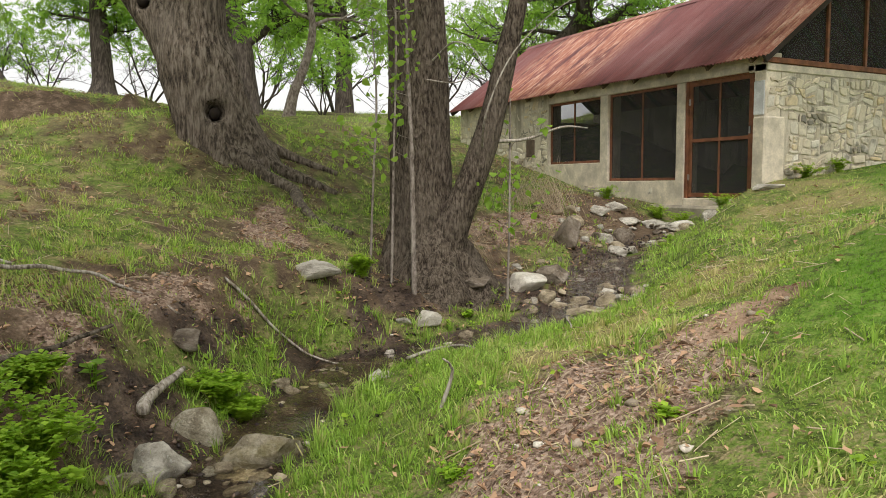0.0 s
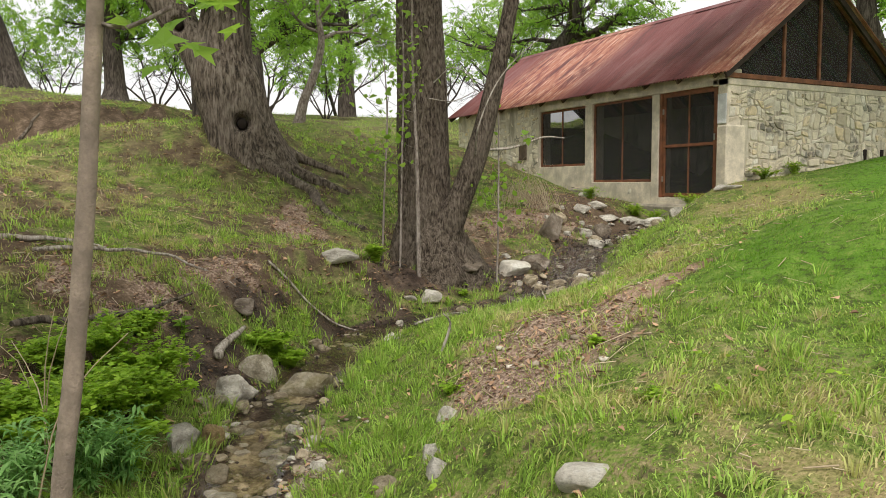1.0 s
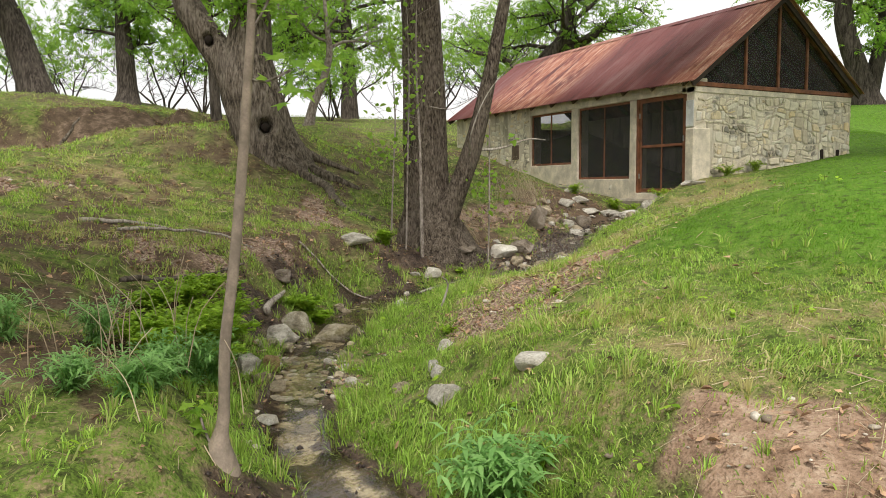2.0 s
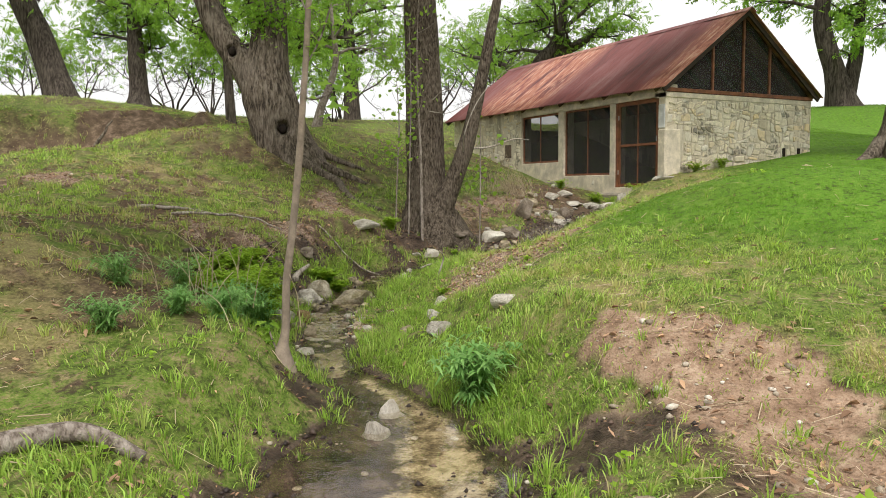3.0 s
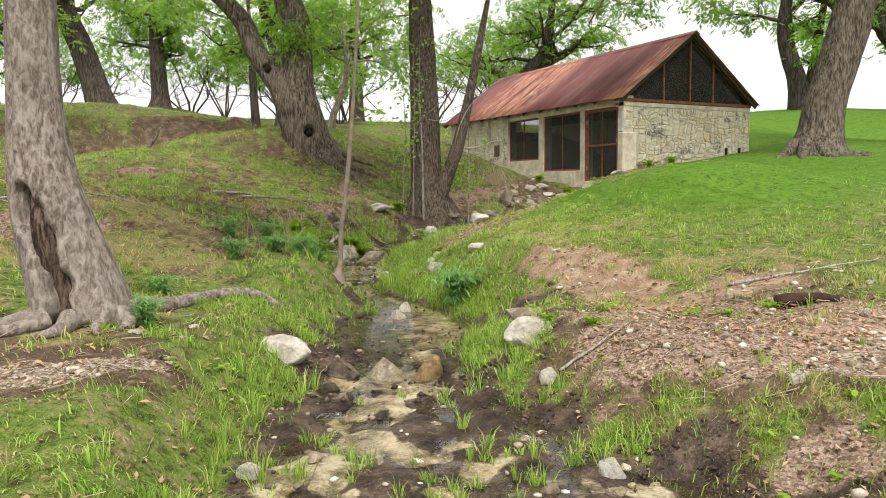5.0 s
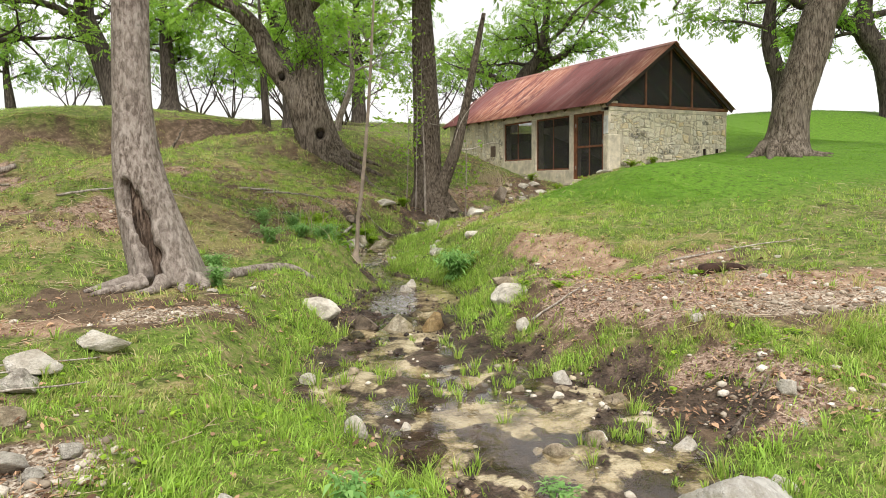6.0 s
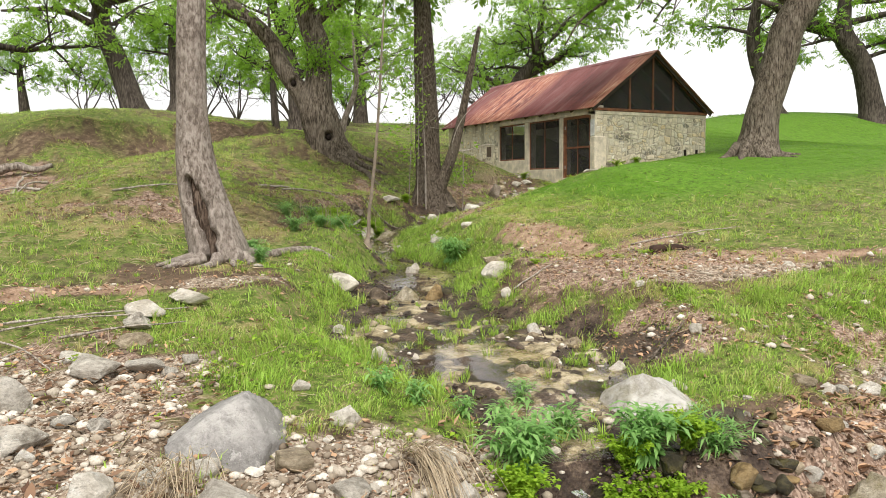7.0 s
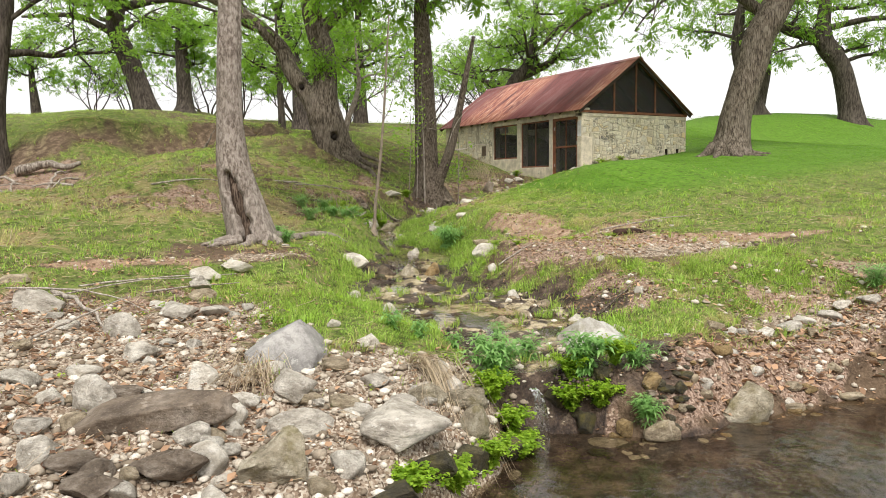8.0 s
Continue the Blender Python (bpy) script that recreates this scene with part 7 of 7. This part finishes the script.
def blades(name, label, x, y, high, wide, lean, tone, way, material, rng, simple=False, category="grass"):
    """Bent blades of grass as one sheet of growth: five points each, or three where they stand far off."""
    n = len(x)
    z = ground(x, y) - 0.01
    a = rng.uniform(0, 2 * np.pi, n)
    foot = np.stack([x, y, z], 1)
    side = np.stack([np.cos(a), np.sin(a), np.zeros(n)], 1) * (wide * 0.5)[:, None]
    out = np.stack([np.cos(way), np.sin(way), np.zeros(n)], 1)
    up = np.array((0, 0, 1.0))
    rise = np.sqrt(np.clip(1 - 0.62 * lean ** 2, 0.06, 1))
    tip = foot + out * (high * lean)[:, None] + up * (high * rise)[:, None]
    if simple:
        V = np.stack([foot - side, foot + side, tip], 1).reshape(-1, 3)
        me = fast_mesh(name, V, np.arange(3 * n), np.full(n, 3), material, False, [("tone", np.repeat(tone, 3))])
        return tagged(new(name, me), label, category, kind="stuff")
    mid = foot + out * (high * lean * 0.33)[:, None] + up * (high * (0.35 + 0.3 * rise))[:, None]
    V = np.stack([foot - side, foot + side, mid + side * 0.8, mid - side * 0.8, tip], 1).reshape(-1, 3)
    base = (np.arange(n) * 5)[:, None]
    loops = np.concatenate([base + np.array([[0, 1, 2, 3]]), base + np.array([[3, 2, 4]])], 1).ravel()
    me = fast_mesh(name, V, loops, np.tile([4, 3], n), material, False, [("tone", np.repeat(tone, 5))])
    return tagged(new(name, me), label, category, kind="stuff")


def scatter(rng, x0, y0, x1, y1, per):
    n = int((x1 - x0) * (y1 - y0) * per)
    return rng.uniform(x0, x1, n), rng.uniform(y0, y1, n)


def in_house(x, y):
    return (x > FRONT - 0.05) & (x < BACK + 0.05) & (y > GABLE - 0.05) & (y < END + 0.05)


def growth(x, y):
    """How likely grass stands here, with the cover and the creek's distance."""
    c = cover(x, y)
    d, zw, hw = creek(x, y)
    clump = fbm(x * 3.2 + 5, y * 3.2, 3)
    likely = c["veg"] * smooth(0.36, 0.56, clump + 0.25 * c["lawn"] + 0.16 * c["lush"] + 0.18 * smooth(0.5, 1.2, d)) * (1 - 0.9 * c["bed"]) * (1 - 0.6 * c["wet"])
    likely = likely * (y > shore(x) + 0.25) * (np.abs(d) > hw * 0.85) * ~in_house(x, y)
    return c, d, hw, clump, likely


def build_turf():
    rng = np.random.default_rng(99)
    out = {"near": [], "lawn": [], "far": []}

    def keep_rows(key, x, y, high, wide, lean, tone, way, lawn):
        rows = np.stack([x, y, high, wide, lean, tone, way], 1)
        out["lawn"].append(rows[lawn > 0.5])
        out[key].append(rows[lawn <= 0.5])

    # short mat between the tufts
    plots = ((-7.5, -10.5, 9.5, 8.5, 620, 1.0), (0.6, -2.2, 6.4, 4.6, 2700, 0.85), (-1.8, -5.5, 4.2, -2.2, 1700, 0.9), (-4.2, -9.4, 3.4, -5.5, 2900, 0.85), (-1.8, 3.4, 4.6, 9.5, 700, 1.0), (-4.0, 8.5, 6.0, 13.0, 420, 1.4),
             (-15, 8.5, 24, 27, 260, 2.0), (9.5, -9, 26, 8.5, 260, 1.9), (-18, -9, -7.5, 8.5, 150, 2.0), (-28, 27, 48, 52, 30, 4.5), (26, -6, 48, 27, 45, 4.0))
    for x0, y0, x1, y1, per, grow_w in plots:
        x, y = scatter(rng, x0, y0, x1, y1, per)
        c, d, hw, clump, likely = growth(x, y)
        likely = np.maximum(likely, 0.05 * (1 - c["bed"]) * (1 - c["gravel"]) * (1 - c["wet"]) * (y > shore(x) + 0.25) * (np.abs(d) > hw) * ~in_house(x, y))
        likely = np.maximum(likely, 0.9 * c["bluff"] * smooth(0.34, 0.52, clump) * (grow_w > 1.6))
        pick = rng.random(len(x)) < likely
        x, y, clump = x[pick], y[pick], clump[pick]
        c = {k: v[pick] for k, v in c.items()}
        n, lawn = len(x), c["lawn"]
        high = (0.028 + 0.060 * rng.random(n) ** 1.3) * (0.5 + 0.95 * smooth(0.42, 0.66, clump)) * (1 + 0.5 * c["lush"] * rng.random(n))
        high = high * (1 - lawn) + (0.022 + 0.022 * rng.random(n)) * lawn
        high = high * (1 + 0.05 * (grow_w - 1))
        wide = (0.0052 + 0.0070 * rng.random(n)) * grow_w
        tone = np.clip(c["dry"] * 0.8 * rng.random(n) + (rng.random(n) < 0.13 + 0.42 * c["dry"]) * rng.uniform(0.5, 1, n), 0, 1) * (1 - 0.8 * lawn) * (1 - 0.7 * c["lush"])
        tone = np.maximum(tone, c["bluff"] * rng.uniform(0.5, 1.0, n))
        lean = np.clip(rng.normal(0.75, 0.3, n) + 0.2 * tone, 0.1, 1.2)
        way = 9.0 * fbm(x * 1.5 + 11, y * 1.5, 2) + rng.normal(0, 1.1, n)
        keep_rows("near" if grow_w < 1.8 else "far", x, y, high, wide, lean, tone, way, lawn)
    # tufts: blades fanning from one root
    for x0, y0, x1, y1, per, count, size in ((-7.5, -9.8, 9.5, 8.5, 13, 18, 1.0), (0.2, -3.2, 6.4, 5.6, 22, 18, 0.9), (-2.6, -5.2, 1.6, 0.4, 26, 20, 0.9), (-4.0, -9.0, 3.4, -5.2, 24, 20, 0.8), (-2.5, 1.6, 5.6, 8.8, 34, 16, 1.0), (-6, 8.5, 9.5, 15.4, 20, 11, 1.6), (-15, 8.5, 24, 27, 1.3, 9, 2.2)):
        x, y = scatter(rng, x0, y0, x1, y1, per)
        c, d, hw, clump, likely = growth(x, y)
        edge = smooth(hw + 0.75, hw + 0.1, np.abs(d)) * (np.abs(d) > hw * 0.85)
        rush = smooth(0.52, 0.60, fbm(x * 2.4 + 80, y * 2.4, 2)) * smooth(-4.0, -4.8, y) * (np.abs(d) < hw) * (y > shore(x) + 0.5)
        likely = np.maximum(likely * (0.45 + 0.55 * c["lush"]) * (1 - 0.97 * c["lawn"]), 0.75 * rush)
        likely = np.maximum(likely, (0.10 + 0.25 * c["worn"] * smooth(0.45, 0.6, clump)) * (1 - c["gravel"]) * (1 - c["bed"]) * (1 - c["wet"]) * (1 - c["lawn"]) * (y > shore(x) + 0.3) * ~in_house(x, y))
        pick = rng.random(len(x)) < likely
        x, y, edge = x[pick], y[pick], edge[pick]
        dry, lush, rush = c["dry"][pick], c["lush"][pick], rush[pick]
        m = len(x)
        tall = (0.065 + 0.075 * rng.random(m) ** 1.5) * (1 + 0.75 * edge * rng.random(m)) * (1 + 0.05 * (size - 1))
        straw = np.clip((rng.random(m) < 0.12 + 0.35 * dry) * rng.uniform(0.4, 1.0, m), 0, 1) * (1 - 0.8 * lush)
        k = np.repeat(np.arange(m), count)
        n = len(k)
        way = rng.uniform(0, 2 * np.pi, n)
        spread = np.abs(rng.normal(0, 1, n))
        off = 0.022 * size * spread * (0.6 + tall[k] * 6)
        lean = np.clip(0.22 + 0.35 * spread + rng.normal(0, 0.12, n), 0.05, 1.15)
        out["near" if size < 1.8 else "far"].append(np.stack([x[k] + np.cos(way) * off, y[k] + np.sin(way) * off, tall[k] * rng.uniform(0.55, 1.25, n), (0.0055 + 0.0060 * rng.random(n)) * (0.48 + 0.42 * size), lean,
                                                              np.clip(straw[k] + (rng.random(n) < 0.12) * 0.7, 0, 1), way + rng.normal(0, 0.4, n)], 1))
    for key, name, label, m, simple in (("near", "grass", "green and straw-coloured wild grass along the creek", MAT_GRASS, False), ("lawn", "lawn_grass", "short bright green lawn on the slope", MAT_LAWN, True), ("far", "meadow_grass", "grass of the farther slopes and crest", MAT_GRASS, True)):
        blades(name, label, *np.vstack(out[key]).T, m, rng, simple)


build_turf()


def build_weeds():
    """Low broad-leaved weeds: rosettes of three to six small oval leaves."""
    rng = np.random.default_rng(44)
    x, y = scatter(rng, -6, -9.4, 9, 9, 34)
    c, d, hw, clump, likely = growth(x, y)
    patchy = smooth(0.5, 0.66, fbm(x * 1.2 + 90, y * 1.2, 3))
    pick = rng.random(len(x)) < np.clip(likely * (0.10 + 0.9 * patchy) * (0.3 + 0.7 * c["lush"]) + 0.06 * c["litter"], 0, 1) * (1 - 0.95 * c["lawn"]) * (np.abs(d) > hw)
    x, y = x[pick], y[pick]
    k = np.repeat(np.arange(len(x)), 5)
    n = len(k)
    a = rng.uniform(0, 2 * np.pi, n)
    reach = rng.uniform(0.012, 0.05, n)
    L = (rng.uniform(0.010, 0.021, n) * (0.7 + 0.8 * rng.random(len(x))[k]))[:, None]
    p = np.stack([x[k] + reach * np.cos(a), y[k] + reach * np.sin(a), ground(x[k], y[k]) + 0.02 + 0.05 * rng.random(n)], 1)
    u = np.stack([np.cos(a), np.sin(a), rng.normal(0.1, 0.3, n)], 1)
    v = np.stack([-np.sin(a), np.cos(a), rng.normal(0, 0.3, n)], 1)
    dip = np.array((0, 0, -0.3)) * L
    V = np.stack([p - u * L, p - u * L * 0.3 + v * L * 0.75, p + u * L * 0.5 + v * L * 0.6, p + u * L + dip, p + u * L * 0.5 - v * L * 0.6, p - u * L * 0.3 - v * L * 0.75], 1).reshape(-1, 3)
    base = (np.arange(n) * 6)[:, None]
    loops = np.concatenate([base + np.array([[0, 3, 2, 1]]), base + np.array([[0, 5, 4, 3]])], 1).ravel()
    tagged(new("weeds", fast_mesh("weeds", V, loops, np.full(2 * n, 4), MAT_FERN)), "low broad-leaved green weeds among the grass", "weeds", kind="stuff")


build_weeds()


def build_litter():
    """Dead leaves, twigs and pebbles, each too many to count."""
    rng = np.random.default_rng(5)
    x, y = scatter(rng, -9, -11, 11, 17, 420)
    c = cover(x, y)
    d, zw, hw = creek(x, y)
    chance = np.clip(0.85 * c["litter"] + 0.3 * smooth(-9.0, -9.4, y) * (x > 0.1) + 0.22 * c["sand"] + 0.28 * c["gravel"] + 0.035 + 0.22 * c["worn"] + 0.10 * c["dry"] + 0.25 * smooth(-2.6, -0.6, d) * smooth(0.2, -0.1, d) * smooth(0.5, 2, y), 0, 1) * (np.abs(d) > hw) * (y > shore(x) - 0.22)
    keep = (rng.random(len(x)) < chance * (1 - 0.9 * c["lawn"])) & ~in_house(x, y)
    x, y = x[keep], y[keep]
    n = len(x)
    p = np.stack([x, y, ground(x, y) + 0.012 + 0.02 * rng.random(n)], 1)
    a = rng.uniform(0, 2 * np.pi, n)
    u = np.stack([np.cos(a), np.sin(a), rng.normal(0, 0.25, n)], 1)
    v = np.stack([-np.sin(a), np.cos(a), rng.normal(0, 0.25, n)], 1)
    s = ((0.010 + 0.028 * rng.random(n) ** 2.4) * (1 + 0.75 * smooth(-8.8, -9.3, y) * (x > -0.6) + 0.35 * smooth(-3.6, -4.4, x) * smooth(-6.0, -7.0, y)))[:, None]
    up = np.array((0, 0, 1.0)) * s * rng.uniform(0.05, 0.55, n)[:, None]
    curl = np.array((0, 0, 1.0)) * s * rng.uniform(-0.2, 0.7, n)[:, None]
    w1, w2 = rng.uniform(0.3, 0.6, n)[:, None] * s, rng.uniform(0.15, 0.5, n)[:, None] * s
    V = np.stack([p - u * s, p - u * s * 0.25 + v * w1 + up, p + u * s * 0.45 + v * w2 + up, p + u * s + curl, p + u * s * 0.45 - v * w2 + up, p - u * s * 0.25 - v * w1 + up], 1).reshape(-1, 3)
    base = (np.arange(n) * 6)[:, None]
    loops = np.concatenate([base + np.array([[0, 1, 2, 3]]), base + np.array([[0, 3, 4, 5]])], 1).ravel()
    tagged(new("leaf_litter", fast_mesh("leaf_litter", V, loops, np.full(2 * n, 4), MAT_LITTER)), "brown curled dead leaves scattered on the ground", "dead leaves", kind="stuff")
    # straw and twigs lying about
    x, y = scatter(rng, -8, -11, 10, 10, 70)
    c = cover(x, y)
    keep = (rng.random(len(x)) < (0.25 + 0.6 * c["litter"] + 0.3 * c["dry"] + 0.3 * c["sand"]) * (1 - c["wet"]) * (1 - 0.9 * np.clip(c["lawn"] + c["lush"], 0, 1))) & ~in_house(x, y) & (y > shore(x) + 0.1)
    x, y = x[keep], y[keep]
    n = len(x)
    a, L = rng.uniform(0, 2 * np.pi, n), 0.025 + 0.085 * rng.random(n) ** 2.4
    dx, dy = np.cos(a) * L, np.sin(a) * L
    r = 0.0016 + 0.003 * rng.random(n) ** 3
    p0 = np.stack([x - dx, y - dy, ground(x - dx, y - dy) + 0.012], 1)
    p1 = np.stack([x + dx, y + dy, ground(x + dx, y + dy) + 0.02 + 0.05 * rng.random(n) ** 3], 1)
    w = np.stack([-np.sin(a), np.cos(a), np.zeros(n)], 1) * r[:, None]
    h = np.array((0, 0, 1.0)) * r[:, None] * 1.6
    V = np.stack([p0 - w, p0 + w, p0 + h, p1 - w, p1 + w, p1 + h], 1).reshape(-1, 3)
    base = (np.arange(n) * 6)[:, None]
    loops = np.concatenate([base + np.array([[0, 3, 5, 2]]), base + np.array([[1, 2, 5, 4]]), base + np.array([[0, 1, 4, 3]])], 1).ravel()
    tagged(new("twigs", fast_mesh("twigs", V, loops, np.full(3 * n, 4), MAT_STRAW)), "dry twigs and straw strewn on the ground", "twigs", kind="stuff")
    # pebbles
    ico = bmesh.new()
    bmesh.ops.create_icosphere(ico, subdivisions=1, radius=1.0)
    iv = np.array([q.co for q in ico.verts])
    fi = np.array([[q.index for q in t.verts] for t in ico.faces])
    ico.free()
    x, y = scatter(rng, -8, -11.2, 8, 9, 120)
    more = scatter(rng, -6.6, -11.0, -2.4, -6.2, 190)
    x, y = np.concatenate([x, more[0]]), np.concatenate([y, more[1]])
    c = cover(x, y)
    d, zw, hw = creek(x, y)
    keep = rng.random(len(x)) < np.clip(0.95 * c["gravel"] + 0.28 * c["sand"] + (0.12 + 0.25 * (d > 0) * (y < -3)) * c["litter"] + 0.10 * smooth(hw + 0.3, hw, np.abs(d)) + 0.5 * smooth(0.6, 0.2, y - shore(x)), 0, 1) * smooth(-0.15, 0.1, y - shore(x)) * (1 - 0.95 * c["lawn"])
    x, y = x[keep], y[keep]
    n = len(x)
    s = (0.010 + 0.034 * rng.random(n) ** 2.2) * (1 + 0.25 * (y < -7))
    a = rng.uniform(0, 2 * np.pi, n)
    m = iv[None] * (1 + 0.22 * rng.normal(size=(n, len(iv), 1)) * 0.6) * np.stack([s, s * rng.uniform(0.6, 1, n), s * rng.uniform(0.4, 0.7, n)], 1)[:, None]
    ca, sa = np.cos(a)[:, None], np.sin(a)[:, None]
    V = np.stack([m[..., 0] * ca - m[..., 1] * sa + x[:, None], m[..., 0] * sa + m[..., 1] * ca + y[:, None], m[..., 2] + (ground(x, y) + 0.2 * s)[:, None]], -1).reshape(-1, 3)
    loops = ((np.arange(n) * len(iv))[:, None, None] + fi[None]).ravel()
    g = Nodes("pale_pebble", 0.9, 0.2)
    rnd = g.n("ShaderNodeNewGeometry").outputs["Random Per Island"]
    m2 = g.done(g.mix(g.level(g.noise(g.coord("World"), 60, 3), 0.35, 0.65, 0.4, 0), g.ramp(rnd, [(0.0, (0.15, 0.115, 0.08)), (0.4, (0.38, 0.32, 0.245)), (0.8, (0.62, 0.56, 0.47)), (1.0, (0.76, 0.71, 0.62))]), (0.14, 0.11, 0.08)))
    tagged(new("pebbles", fast_mesh("pebbles", V, loops, np.full(n * len(fi), 3), m2)), "pale loose limestone pebbles on the ground", "pebbles", kind="stuff")


build_litter()


def build_clods():
    """Dark wet crumbs of mud and rotted leaves along the shallows."""
    rng = np.random.default_rng(61)
    x, y = scatter(rng, -3.2, -9.8, 9.8, 7.6, 420)
    c = cover(x, y)
    d, zw, hw = creek(x, y)
    rim = smooth(hw + 0.55, hw + 0.1, np.abs(d)) * smooth(hw - 0.45, hw - 0.1, np.abs(d))
    mud = np.zeros(len(x))
    for row in MUD_AND_SHADE:
        mud = np.maximum(mud, patch(x, y, *row))
    pick = rng.random(len(x)) < np.clip(0.9 * mud * (1 - 0.8 * c["bed"]) + 0.35 * rim * (1 - c["bed"]), 0, 1) * smooth(0.40, 0.56, fbm(x * 4 + 3, y * 4, 3))
    x, y = x[pick], y[pick]
    n = len(x)
    form = np.array([(1, 0, 0), (-1, 0, 0), (0, 1, 0), (0, -1, 0), (0, 0, 1.0), (0, 0, -0.6)])
    tris = np.array([(0, 2, 4), (2, 1, 4), (1, 3, 4), (3, 0, 4), (2, 0, 5), (1, 2, 5), (3, 1, 5), (0, 3, 5)])
    s = 0.007 + 0.024 * rng.random(n) ** 2.2
    m = form[None] * (1 + 0.35 * rng.normal(size=(n, 6, 1))) * np.stack([s, s * rng.uniform(0.4, 1, n), s * rng.uniform(0.5, 1.0, n)], 1)[:, None]
    a = rng.uniform(0, 2 * np.pi, n)
    ca, sa = np.cos(a)[:, None], np.sin(a)[:, None]
    top = np.maximum(ground(x, y), zw[pick] - 0.012)
    V = np.stack([m[..., 0] * ca - m[..., 1] * sa + x[:, None], m[..., 0] * sa + m[..., 1] * ca + y[:, None], m[..., 2] + (top + 0.3 * s)[:, None]], -1).reshape(-1, 3)
    loops = ((np.arange(n) * 6)[:, None, None] + tris[None]).ravel()
    g = Nodes("wet_mud_crumb", 0.55, 0.4)
    rnd = g.n("ShaderNodeNewGeometry").outputs["Random Per Island"]
    m2 = g.done(g.ramp(rnd, [(0.0, (0.020, 0.013, 0.011)), (0.6, (0.055, 0.036, 0.028)), (1.0, (0.16, 0.105, 0.075))]))
    tagged(new("mud_crumbs", fast_mesh("mud_crumbs", V, loops, np.full(n * 8, 3), m2)), "dark wet crumbs of mud and rotted leaves", "mud", kind="stuff")


build_clods()
